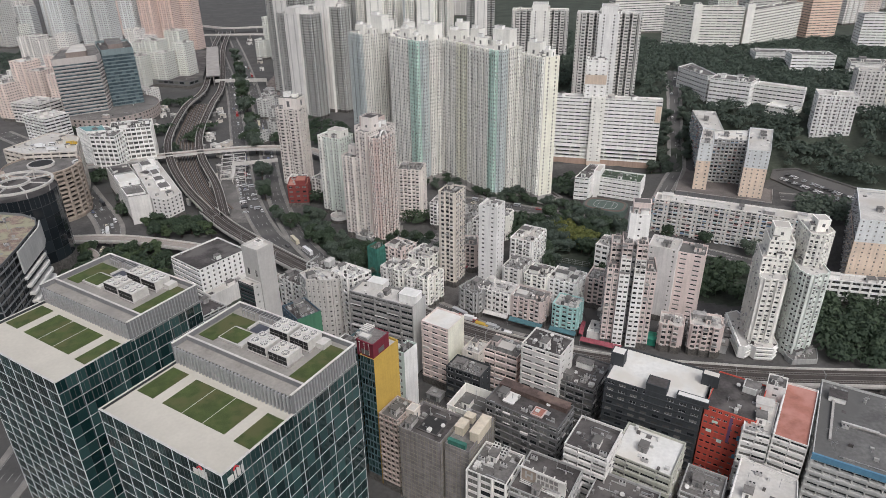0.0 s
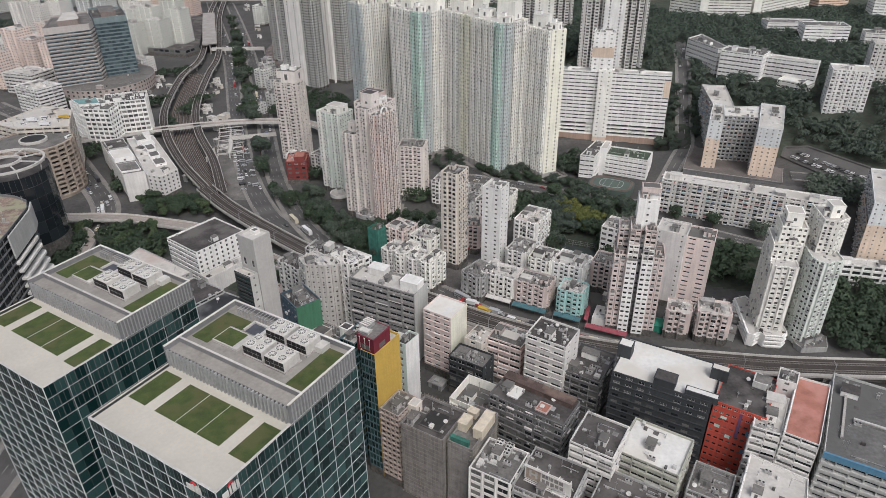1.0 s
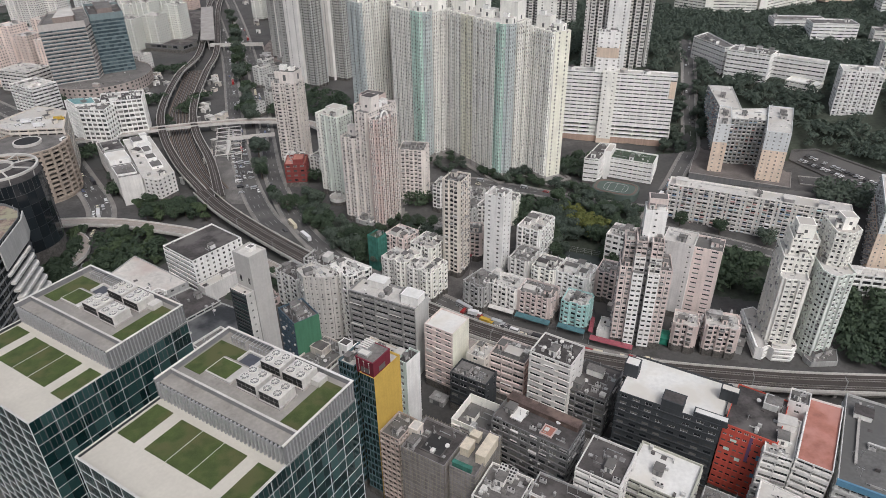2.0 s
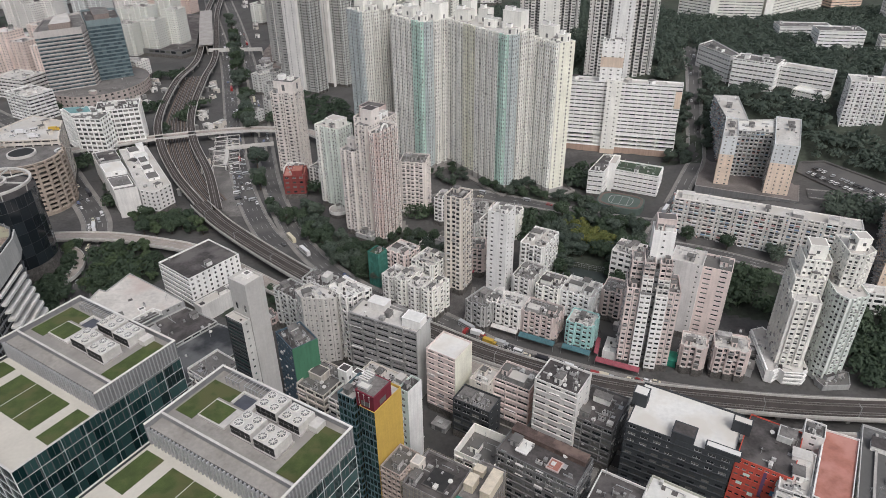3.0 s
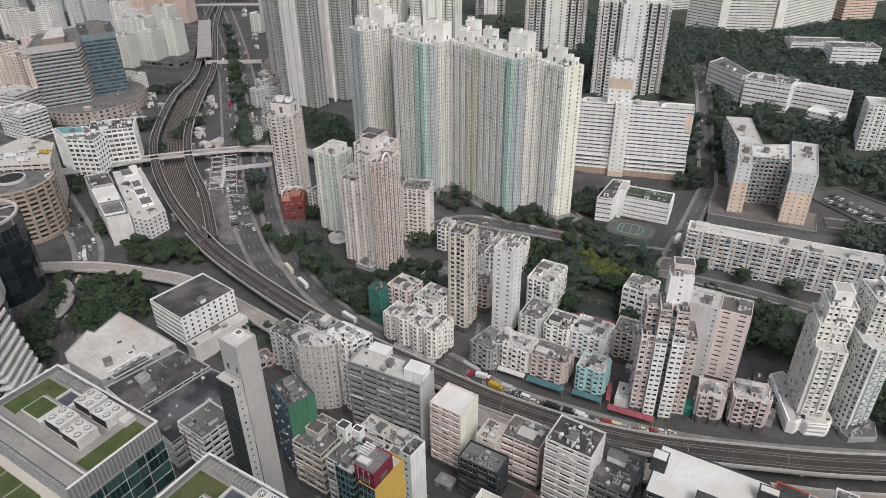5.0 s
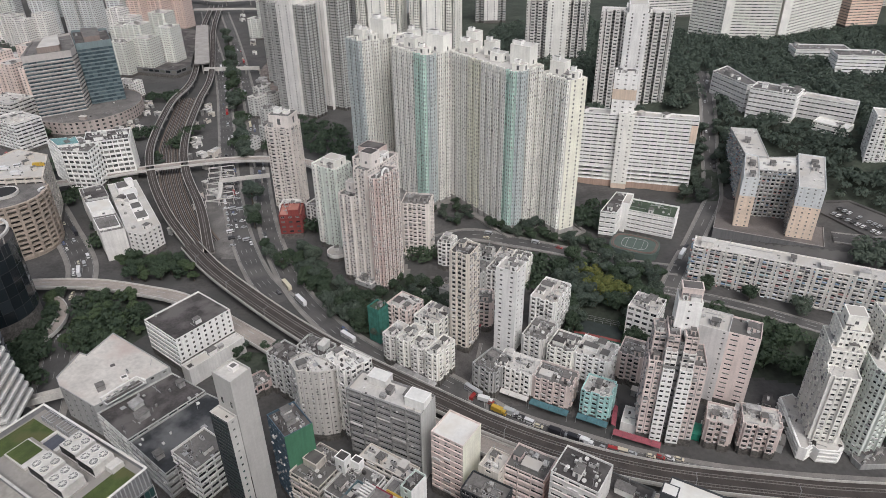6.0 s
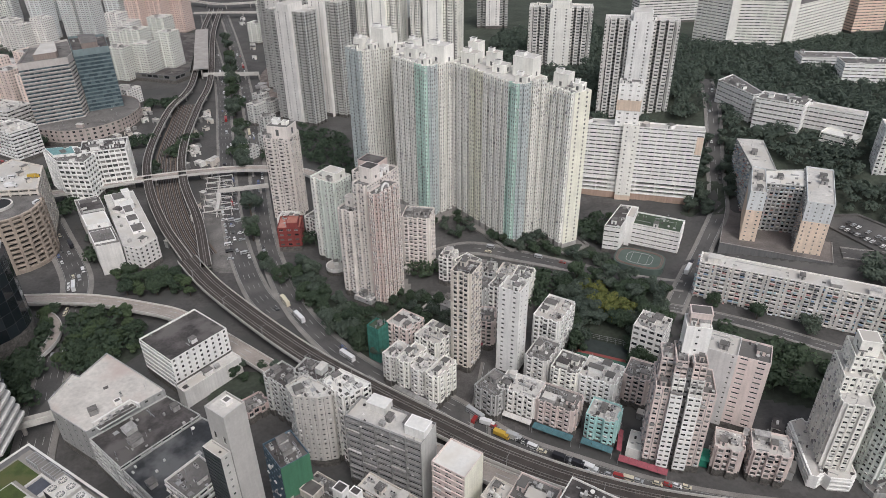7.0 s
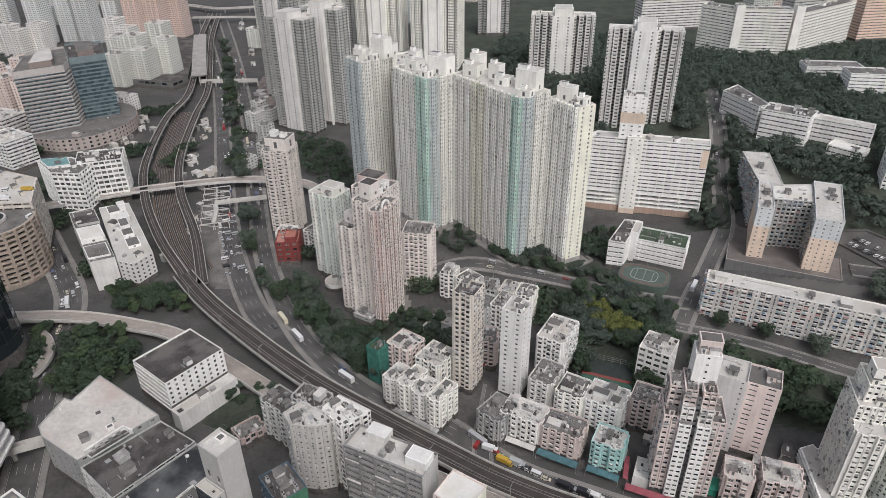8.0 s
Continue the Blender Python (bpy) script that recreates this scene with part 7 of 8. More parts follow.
for k in range(26):
    x, y = rngw.uniform(-226, -165), rngw.uniform(830, 1000)
    g = Geo()
    w, d, h = rngw.uniform(3, 12), rngw.uniform(3, 8), rngw.uniform(2, 6)
    g.box(-w / 2, -d / 2, 0.55, w / 2, d / 2, h, 0, rngw.uniform(0, 3), (x, y))
    g.box(-w / 2 - 0.2, -d / 2 - 0.2, h, w / 2 + 0.2, d / 2 + 0.2, h + 0.2, 0, 0, (x, y))
    tagged(new("site_hut", mesh_of("site_hut", g, HUT if k % 3 else TANK)), "grey sheet-metal hut on the building site", "hut", "site huts")


def footbridge(a, b, z, label):
    viaduct([a, ((a[0] + b[0]) / 2, (a[1] + b[1]) / 2), b], 4, label, (), z, CONC_W, 16, False, 2.4, "footbridge", "footbridge", CONC_W, 4.0)


footbridge((-222, 301), (-190.5, 314.5), 7, "white covered footbridge beside the warehouse")
footbridge((-300, 893), (-232, 895), 7, "white covered footbridge from the station")
viaduct([(-560, 1372), (-480, 1376), (-408, 1340), (-330, 1352), (-250, 1340)], 10, "distant grey flyover across the road", (0,), 9, DECK, 40, False)
viaduct([(-430, 1262), (-340, 1262), (-250, 1250)], 8, "distant grey flyover across the tracks", (0,), 9, DECK, 40, False)
viaduct([(-257 + 31 * math.cos(radians(q)), 372 + 31 * math.sin(radians(q)), 4.5) for q in range(-80, 75, 15)], 6, "curved pale concrete ramp about the glass drum", (), 4.5, DECK, 24, False, 1.0, "ramp", "ramp", CONC_W)
# steel frames of a shed beside the tracks
for k in range(7):
    g = Geo()
    x0, y0 = -204 + k * 2.7, 590 - k * 10.5
    for i in range(3):
        g.beam((x0 + i * 10, y0 + i * 3, 0), (x0 + i * 10, y0 + i * 3, 6), 0.5)
    g.beam((x0, y0, 6), (x0 + 20, y0 + 6, 6), 0.6)
    g.beam((x0, y0, 6), (x0 + 22, y0 - 4, 6), 0.35)
    g.beam((x0 + 10, y0 + 3, 6), (x0 + 12.7, y0 - 7.5, 6), 0.5)
    tagged(new("steel_frame", mesh_of("steel_frame", g, CONC_W)), "pale steel portal frame without a roof", "steel frame", "frames beside the tracks")
# school court: a dull green field inside a small running track
def track(hl, hw, n=28):
    """A rounded outline about the court's middle."""
    ca, sa = math.cos(radians(-26)), math.sin(radians(-26))
    out = []
    for k in range(n):
        t = 2 * math.pi * (k + 0.5) / n
        x = hl * math.copysign(abs(math.cos(t)) ** 0.55, math.cos(t))
        y = hw * math.copysign(abs(math.sin(t)) ** 0.55, math.sin(t))
        out.append((119.5 + ca * x - sa * y, 437.5 + sa * x + ca * y))
    return out


g = Geo()
g.ngon([(*p, 16.0) for p in track(15.5, 11.5)])
for p, q in zip(track(15.5, 11.5), track(15.5, 11.5)[1:] + track(15.5, 11.5)[:1]):
    g.quad((*p, 5), (*q, 5), (*q, 16.0), (*p, 16.0))
court = tagged(new("school_court", mesh_of("school_court", g, COURT)), "dull green school court with a faded red track", "court", "", "structure")
for hl, hw, mat in ((14.2, 10.2, COURT_R), (13.2, 9.2, COURT_R), (8.0, 6.6, PAINT)):
    g = Geo()
    ring = track(hl, hw)
    for p, q in zip(ring, ring[1:] + ring[:1]):
        g.beam((*p, 16.02), (*q, 16.02), 0.28 if mat is PAINT else 0.6)
    part("court_line", g, mat, court)
for off in (-5.0, 0.0, 5.0):
    g = Geo()
    ca, sa = math.cos(radians(-26)), math.sin(radians(-26))
    g.beam((119.5 + ca * off + sa * 6.5, 437.5 + sa * off - ca * 6.5, 16.02), (119.5 + ca * off - sa * 6.5, 437.5 + sa * off + ca * 6.5, 16.02), 0.2)
    part("court_line", g, PAINT, court)
# ball court among the trees: green field, red margin, a wire fence on thin posts
CZ = 3.4
BALL = rect((64.0, 351.5), 27.0, 24.5, -22)
g = Geo()
g.hexa([(*p, CZ - 4.0) for p in BALL], [(*p, CZ) for p in BALL])
cf2 = tagged(new("court_field", mesh_of("court_field", g, surface("ball_court_dark", (0.035, 0.045, 0.042), 0.85, 0.2, 0.3))), "dark ball court with a green field and a red margin among the trees", "court", "", "structure")
for off, dep, name, mat in ((0.0, 10.6, "court_green", surface("ball_court_green", (0.05, 0.115, 0.085), 0.85, 0.15, 0.3)), (10.6, 2.2, "court_margin", surface("court_edge_red", (0.26, 0.07, 0.06), 0.85, 0.15, 0.3))):
    q = rect((64.0 + math.sin(radians(22)) * (off + 0.4), 351.5 + math.cos(radians(22)) * (off + 0.4)), 26.6, dep - 0.1, -22)
    g = Geo()
    g.hexa([(*p, CZ) for p in q], [(*p, CZ + 0.04) for p in q])
    part(name, g, mat, cf2)
for k in range(7):
    a, b = Vector(BALL[3]), Vector(BALL[2])
    p = a.lerp(b, k / 6)
    g = Geo()
    g.beam((p.x, p.y, CZ), (p.x, p.y, CZ + 4.0), 0.14)
    if k < 6:
        q = a.lerp(b, (k + 1) / 6)
        for z in (1.4, 2.7, 3.9):
            g.beam((p.x, p.y, CZ + z), (q.x, q.y, CZ + z), 0.08)
    part("fence_bay", g, METAL, cf2)

# ---- shop canopies, hoardings and sign boards ----
def canopy(a, b, z, depth, mat, label):
    a, b = Vector((*a, 0)), Vector((*b, 0))
    e = (b - a).normalized()
    n = Vector((e.y, -e.x, 0)) * depth
    t = tagged(new("shop_canopy"), label, "canopy", "canopies along the street")
    t.location = (a.x, a.y, 0)
    k = max(1, int((b - a).length / 4))
    for i in range(k):
        p, q2 = (b - a) * (i / k) + e * 0.05, (b - a) * ((i + 1) / k) - e * 0.05
        g = Geo()
        g.hexa([(p.x + n.x, p.y + n.y, z), (q2.x + n.x, q2.y + n.y, z), (q2.x, q2.y, z + 0.9), (p.x, p.y, z + 0.9)], [(p.x + n.x, p.y + n.y, z + 0.15), (q2.x + n.x, q2.y + n.y, z + 0.15), (q2.x, q2.y, z + 1.05), (p.x, p.y, z + 1.05)])
        g.hexa([(p.x, p.y, z - 0.6), (q2.x, q2.y, z - 0.6), (q2.x, q2.y, z - 0.59), (p.x, p.y, z - 0.59)], [(p.x, p.y, z + 0.9), (q2.x, q2.y, z + 0.9), (q2.x, q2.y, z + 0.91), (p.x, p.y, z + 0.91)])
        part("canopy_sheet", g, mat, t)
    for p in (Vector((0, 0, 0)), b - a):
        g = Geo()
        g.beam((p.x + n.x * 0.95, p.y + n.y * 0.95, 0.3), (p.x + n.x * 0.95, p.y + n.y * 0.95, z + 0.05), 0.12)
        part("post", g, METAL, t)


canopy((24, 316.5), (37, 309.5), 3.6, 2.6, CONC_W, "pale shop canopy under the flats")
canopy((38, 308.5), (55, 299.5), 3.8, 3.2, CANOPY, "teal-blue shop canopy under the flats")
canopy((59, 298.5), (72, 291.8), 3.8, 3.0, CANOPY, "teal-blue shop canopy under the flats")
canopy((74, 288.5), (93.5, 279.6), 3.2, 3.0, PINKC, "pink shop hoarding beside the rails")
canopy((73.2, 291.0), (77.4, 304.0), 3.6, 2.2, PINKC, "dark pink awning down the side lane")
canopy((-30, 336), (-8, 320.5), 3.6, 2.2, HUT, "grey shop canopy under the flats")
canopy((8, 373), (17, 368), 4.0, 1.6, PINKC, "red shop awning on the corner")
g = Geo()
g.box(-4.5, -3.5, 0.3, 4.5, 3.5, 4.5, 0, -0.4, (109.5, 288.5))
g.hexa([(*p, 4.5) for p in rect((104.0, 286.5), 10.5, 8, -22)], [(*p, 5.2) for p in inset(rect((104.0, 286.5), 10.5, 8, -22), 2.0)])
tagged(new("green_shed", mesh_of("green_shed", g, surface("green_sheet", (0.03, 0.26, 0.18), 0.7, 0.2, 0.5))), "low shed under a bright green roof sheet", "shed")
# roof sign board, lettering replaced by bars
sb = tagged(new("sign_board"), "white rooftop sign board on a steel frame, worn brown bars", "sign")
sbw = rect((26.8, 165.5), 16.8, 0.4, -32)
sb.location = (*sbw[0], 28.0)
o = Vector((*sbw[0], 28.0))
g = Geo()
g.hexa([(p[0] - o.x, p[1] - o.y, 1.4) for p in sbw], [(p[0] - o.x, p[1] - o.y, 7.6) for p in sbw])
part("panel", g, R_WHITE, sb)
e, nrm = Vector((math.cos(radians(-32)), math.sin(radians(-32)), 0)), Vector((math.sin(radians(-32)), -math.cos(radians(-32)), 0))


def board_bar(x0, x1, z0, z1, out, mat):
    """A flat bar on the sign board, a little proud of its face."""
    g = Geo()
    p0, p1, q0 = e * x0, e * x1, nrm * out
    g.hexa([(p0.x + q0.x, p0.y + q0.y, z0), (p1.x + q0.x, p1.y + q0.y, z0), (p1.x, p1.y, z0), (p0.x, p0.y, z0)], [(p0.x + q0.x, p0.y + q0.y, z1), (p1.x + q0.x, p1.y + q0.y, z1), (p1.x, p1.y, z1), (p0.x, p0.y, z1)])
    part("bar", g, mat, sb)


SIGN_B = surface("sign_brown", (0.36, 0.29, 0.24), 0.8, 0.2, 0.6)
SIGN_G = surface("sign_grey", (0.27, 0.25, 0.24), 0.8)
board_bar(0.5, 5.8, 1.8, 7.2, 0.05, SIGN_B)
for x0, x1, z0, z1 in ((1.7, 2.5, 3.0, 6.0), (3.9, 4.7, 3.0, 6.0), (2.5, 3.9, 4.1, 4.9)):
    board_bar(x0, x1, z0, z1, 0.09, R_PALE)
for x0, x1, z0, z1 in ((6.4, 7.3, 4.9, 6.5), (7.6, 8.5, 4.9, 6.5), (8.8, 9.1, 4.9, 6.5), (9.4, 10.3, 4.9, 6.5), (10.8, 12.2, 4.9, 6.5), (12.5, 13.9, 4.9, 6.5), (6.4, 7.5, 2.4, 4.2), (7.9, 9.1, 2.4, 4.2), (9.5, 10.8, 2.4, 4.2), (11.2, 12.4, 2.4, 4.2), (12.8, 14.1, 2.4, 4.2)):
    board_bar(x0, x1, z0, z1, 0.06, SIGN_G)
for k in range(5):
    g = Geo()
    p = e * (0.4 + 4 * k)
    g.beam((p.x - nrm.x * 0.6, p.y - nrm.y * 0.6, 0), (p.x - nrm.x * 0.6, p.y - nrm.y * 0.6, 8.4), 0.25)
    g.beam((p.x - nrm.x * 0.6, p.y - nrm.y * 0.6, 8.2), (p.x + nrm.x * 1.2, p.y + nrm.y * 1.2, 8.4), 0.25)
    g.beam((p.x - nrm.x * 0.6, p.y - nrm.y * 0.6, 6.0), (p.x - nrm.x * 4.0, p.y - nrm.y * 4.0, 0), 0.2)
    part("strut", g, R_WHITE, sb)
for z, out in ((8.4, 1.2), (1.0, 0.9), (1.0, 0.2)):
    g = Geo()
    p0, p1 = e * 0.2 + nrm * out, e * 16.6 + nrm * out
    g.beam((p0.x, p0.y, z), (p1.x, p1.y, z), 0.28)
    part("rail", g, R_WHITE, sb)
# teal shapes painted on the red block
for k, (u, z, w, h, mt) in enumerate(((14.0, 30.0, 3.4, 2.2, TEAL), (13.2, 24.5, 3.6, 2.4, BLUE), (14.4, 20.0, 3.0, 2.4, TEAL), (13.0, 15.5, 3.4, 2.0, BLUE), (9.6, 22.0, 1.1, 12.0, wall_paint("violet", (0.16, 0.08, 0.16))), (3.5, 29.0, 2.2, 1.2, TEAL), (2.0, 24.0, 2.0, 1.4, TEAL), (6.5, 20.5, 1.8, 1.6, TEAL))):
    a = radians(-33)
    p0 = Vector((101.5 + math.cos(a) * u, 195.0 + math.sin(a) * u)) + Vector((math.sin(a), -math.cos(a))) * 0.135
    p1 = p0 + Vector((math.cos(a), math.sin(a))) * w
    n2 = Vector((math.sin(a), -math.cos(a))) * 0.03
    g = Geo()
    o = rb.location
    g.hexa([(p0.x - o.x + n2.x, p0.y - o.y + n2.y, z), (p1.x - o.x + n2.x, p1.y - o.y + n2.y, z), (p1.x - o.x, p1.y - o.y, z), (p0.x - o.x, p0.y - o.y, z)],
           [(p0.x - o.x + n2.x, p0.y - o.y + n2.y, z + h), (p1.x - o.x + n2.x, p1.y - o.y + n2.y, z + h), (p1.x - o.x, p1.y - o.y, z + h), (p0.x - o.x, p0.y - o.y, z + h)])
    part("painted_shape", g, mt, rb)


# ---- trees ----
def crown_mesh(seed, r, h, leaves, size, mat):
    rng = random.Random(seed)
    lobes = [(0, 0, h * 0.62, r * 0.62)]
    for k in range(8):
        a = rng.uniform(0, 6.28)
        q = rng.uniform(0.35, 0.72) * r
        lobes.append((q * math.cos(a), q * math.sin(a), h * rng.uniform(0.36, 0.78), r * rng.uniform(0.3, 0.5)))
    g = Geo()
    for k in range(leaves):
        x, y, z, lr = rng.choice(lobes)
        d = Vector((rng.gauss(0, 1), rng.gauss(0, 1), rng.gauss(0.25, 0.9))).normalized()
        p = Vector((x, y, z)) + Vector((d.x, d.y, d.z * 0.75)) * lr * rng.uniform(0.75, 1.08)
        n = (d + Vector((rng.uniform(-0.7, 0.7), rng.uniform(-0.7, 0.7), rng.uniform(-0.3, 0.8)))).normalized()
        t = n.orthogonal().normalized()
        t.rotate(Matrix.Rotation(rng.uniform(0, 6.28), 3, n))
        b = n.cross(t)
        s = size * rng.uniform(0.6, 1.3)
        c = n * s * 0.22
        g.quad(tuple(p - t * s), tuple(p - b * s * 0.6 - c), tuple(p + t * s), tuple(p + b * s * 0.6 - c))
    return mesh_of("crown", g, mat)


def trunk_mesh(seed, h, r):
    rng = random.Random(seed)
    g = Geo()
    g.ring(0, 0, -0.5, h * 0.5, 0.35, 0.22, 8)
    for k in range(5):
        a = k * 1.3 + rng.uniform(0, 0.6)
        g.beam((0, 0, h * rng.uniform(0.28, 0.45)), (r * 0.55 * math.cos(a), r * 0.55 * math.sin(a), h * rng.uniform(0.55, 0.72)), 0.2)
    return mesh_of("tree", g, BARK)


KINDS = []
for k, (mat, r, h) in enumerate(((LEAF, 4.6, 9.5), (LEAF, 5.4, 10.5), (LEAF_HAZE, 4.9, 11.5), (LEAF_L, 4.2, 9.0), (LEAF_HAZE, 5.8, 10.0), (LEAF_Y, 5.0, 9.0))):
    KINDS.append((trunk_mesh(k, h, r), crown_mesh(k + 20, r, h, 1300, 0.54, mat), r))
WORDS = ("broad dark green street tree", "spreading dark green city tree", "tall dark green tree in a clump", "lighter green bushy tree", "wide dark tree with dense crown", "tree in yellow-green blossom")
BUILT = [ob for ob in scene.collection.objects if ob.get("category") and ob.parent is None]
FOOT = []


def clear_of_road(x, y, d=6.5):
    return all(min((p.x - x) ** 2 + (p.y - y) ** 2 for p in ln) > d * d for ln in ROADS.values())


def plant(x, y, kind, scale, rng):
    t, c, r = KINDS[kind]
    ob = new("tree", t)
    ob.matrix_basis = pose(x, y, land(x, y), 0, 0, rng.uniform(0, 360)) @ Matrix.Diagonal((scale, scale, scale * rng.uniform(0.85, 1.1), 1))
    tagged(ob, WORDS[kind], "tree", "trees among the buildings")
    new("crown", c).parent = ob


def grove(poly, gap, seed, kinds=(0, 1, 2, 4), lo=0.9, hi=1.35, road=6.5, most=999, avoid=()):
    rng = random.Random(seed)
    xs, ys = [p[0] for p in poly], [p[1] for p in poly]
    put = []
    for _ in range(int((max(xs) - min(xs)) * (max(ys) - min(ys)) / gap / gap * 8)):
        x, y = rng.uniform(min(xs), max(xs)), rng.uniform(min(ys), max(ys))
        if len(put) < most and inside(poly, x, y) and not (avoid and inside(avoid, x, y)) and all((x - a) ** 2 + (y - b) ** 2 > gap * gap for a, b in put) and clear_of_road(x, y, road):
            put.append((x, y))
            plant(x, y, rng.choice(kinds), rng.uniform(lo, hi), rng)


grove([(-110, 455), (-92, 452), (-72, 412), (-52, 398), (-36, 372), (-46, 350), (-66, 366), (-92, 405)], 6.0, 1)
grove([(66, 430), (130, 414), (126, 385), (108, 352), (98, 350), (97, 362), (100, 374), (76, 384), (68, 362), (62, 364), (62, 392)], 6.6, 2, (0, 1, 2, 4, 4), 0.9, 1.3, 6.5, 999, ((76, 414), (92, 410), (103, 384), (88, 374)))
grove([(78, 412), (90, 408), (100, 384), (88, 378)], 6.0, 3, (5,), 1.0, 1.25)
grove([(-246, 408), (-190, 400), (-172, 372), (-184, 352), (-214, 356), (-238, 372)], 7.0, 6, (0, 1, 3, 3))
grove([(-262, 352), (-236, 346), (-210, 300), (-196, 262), (-214, 262), (-240, 300)], 7.0, 7, (0, 1, 4))
grove([(-205, 345), (-180, 350), (-170, 330), (-190, 312)], 7, 8, (0, 3), 0.7, 1.0, 6, 8)
grove([(-128, 356), (-90, 350), (-92, 338), (-120, 344)], 6.0, 9, (0, 4), 0.6, 0.9, 4)
grove([(-118, 322), (-104, 326), (-98, 316), (-112, 310)], 6.0, 10, (0, 4), 0.6, 0.8, 4)
grove([(-222, 444), (-178, 447), (-164, 424), (-205, 424)], 6.5, 11, (0, 1, 3))
grove([(22, 478), (44, 452), (74, 446), (62, 470), (48, 470)], 6.0, 13, (0, 4), 0.6, 0.9, 5)
grove([(-38, 428), (-8, 412), (-2, 388), (-20, 384), (-30, 392), (-44, 402)], 6.5, 30, (0, 1, 4), 0.7, 1.0, 3)
grove([(-64, 405), (-50, 404), (-44, 392), (-56, 392)], 6.0, 31, (0, 4), 0.7, 0.9, 3)
grove([(-14, 500), (4, 508), (18, 486), (0, 474)], 6.0, 14, (0, 4), 0.5, 0.8, 5)
grove([(76, 446), (98, 448), (100, 430), (78, 436)], 6.0, 15, (0, 4), 0.7, 1.0, 5)
grove([(84, 476), (112, 492), (118, 486), (96, 462)], 6.0, 16, (0, 4), 0.7, 1.0, 5)
grove([(168, 500), (192, 548), (214, 600), (214, 540), (196, 500), (186, 470)], 7.5, 17, (2, 4), 0.8, 1.1, 5.5)
grove([(-352, 600), (-335, 592), (-340, 570), (-352, 580)], 7, 18, (0, 4))
grove([(-262, 630), (-248, 600), (-256, 596), (-270, 622)], 6, 19, (0, 4), 0.7, 0.9, 4)
for k, (x, y) in enumerate(((-128, 462), (-120, 450), (-110, 436), (-262, 505), (-255, 494), (-268, 515), (-90, 330), (102, 345), (104, 350), (97.5, 362), (100, 371), (97, 353), (92, 381), (82, 386), (96, 378), (104, 362), (116, 384), (110, 378), (120, 376), (112, 368), (150, 391), (172, 381), (198, 371))):
    plant(x, y, (0, 4, 1)[k % 3], 0.95 + 0.35 * ((k * 7) % 5) / 5, random.Random(k))


rngm = random.Random(77)
for t in range(46):
    y = 480 + t * 13.0
    x = float(np.interp(y, [400, 455, 538, 638, 783, 982, 1100], [-112, -126, -157, -188, -232, -293, -332]))
    if rngm.random() < 0.6 and not 535 < y < 610:
        plant(x + rngm.uniform(-3, 3), y, rngm.choice((0, 4, 2)), rngm.uniform(1.1, 1.9), rngm)
def woods(name, label, poly, gap, seed, mat, holes=(), road=6.0):
    """A far wood: one sheet of crowns on the hill."""
    rng = random.Random(seed)
    xs, ys = [p[0] for p in poly], [p[1] for p in poly]
    g = Geo()
    n = int((max(xs) - min(xs)) * (max(ys) - min(ys)) / gap / gap)
    for _ in range(n):
        x, y = rng.uniform(min(xs), max(xs)), rng.uniform(min(ys), max(ys))
        if not inside(poly, x, y) or any(inside(h, x, y) for h in holes) or not clear_of_road(x, y, road):
            continue
        z, r = land(x, y), rng.uniform(3.2, 5.6)
        hgt = rng.uniform(5, 10)
        for k in range(46):
            d = Vector((rng.gauss(0, 1), rng.gauss(0, 1), abs(rng.gauss(0, 0.9)))).normalized()
            p = Vector((x, y, z + hgt - r * 0.55)) + Vector((d.x * r, d.y * r, d.z * r * 0.8)) * rng.uniform(0.75, 1.1)
            nn = (d + Vector((rng.uniform(-0.6, 0.6), rng.uniform(-0.6, 0.6), 0.2))).normalized()
            t = nn.orthogonal().normalized()
            t.rotate(Matrix.Rotation(rng.uniform(0, 6.28), 3, nn))
            b = nn.cross(t)
            s = rng.uniform(0.8, 1.6)
            g.quad(tuple(p - t * s), tuple(p - b * s * 0.6), tuple(p + t * s), tuple(p + b * s * 0.6))
    tagged(new(name, mesh_of(name, g, mat)), label, "wood", "", "stuff")


def sheds(poly, count, seed):
    """Low lean-tos, kiosks and stores that fill the gaps between blocks."""
    rng = random.Random(seed)
    xs, ys = [p[0] for p in poly], [p[1] for p in poly]
    for _ in range(count):
        x, y = rng.uniform(min(xs), max(xs)), rng.uniform(min(ys), max(ys))
        if not inside(poly, x, y) or not clear_of_road(x, y, 7):
            continue
        w, d, h = rng.uniform(4, 9), rng.uniform(3, 6), rng.uniform(2.8, 5.5)
        yaw = radians(rng.choice((-31, -31, 59)) + rng.uniform(-3, 3))
        z = land(x, y)
        g = Geo()
        g.box(-w / 2, -d / 2, z - 0.3, w / 2, d / 2, z + h, 0, yaw, (x, y))
        g.box(-w / 2 - 0.3, -d / 2 - 0.3, z + h, w / 2 + 0.3, d / 2 + 0.3, z + h + 0.2, 1, yaw, (x, y))
        g.box(-w / 4, -d / 2 - 0.04, z, w / 4, -d / 2 + 0.01, z + 2.3, 2, yaw, (x, y))
        k = rng.random()
        g.box(-w * 0.2, -d * 0.2, z + h + 0.2, w * 0.1, d * 0.1, z + h + 0.9, 1 if k < 0.5 else 0, yaw, (x, y))
        tagged(new("lean_to", mesh_of("lean_to", g, [rng.choice([PALE, GREY, BEIGE, HUT]), rng.choice([HUT, R_GREY, R_DARK, R_PALE, R_PALE]), FRAME_D])), "low makeshift store with a sheet roof between blocks", "shed", "stores between the blocks")


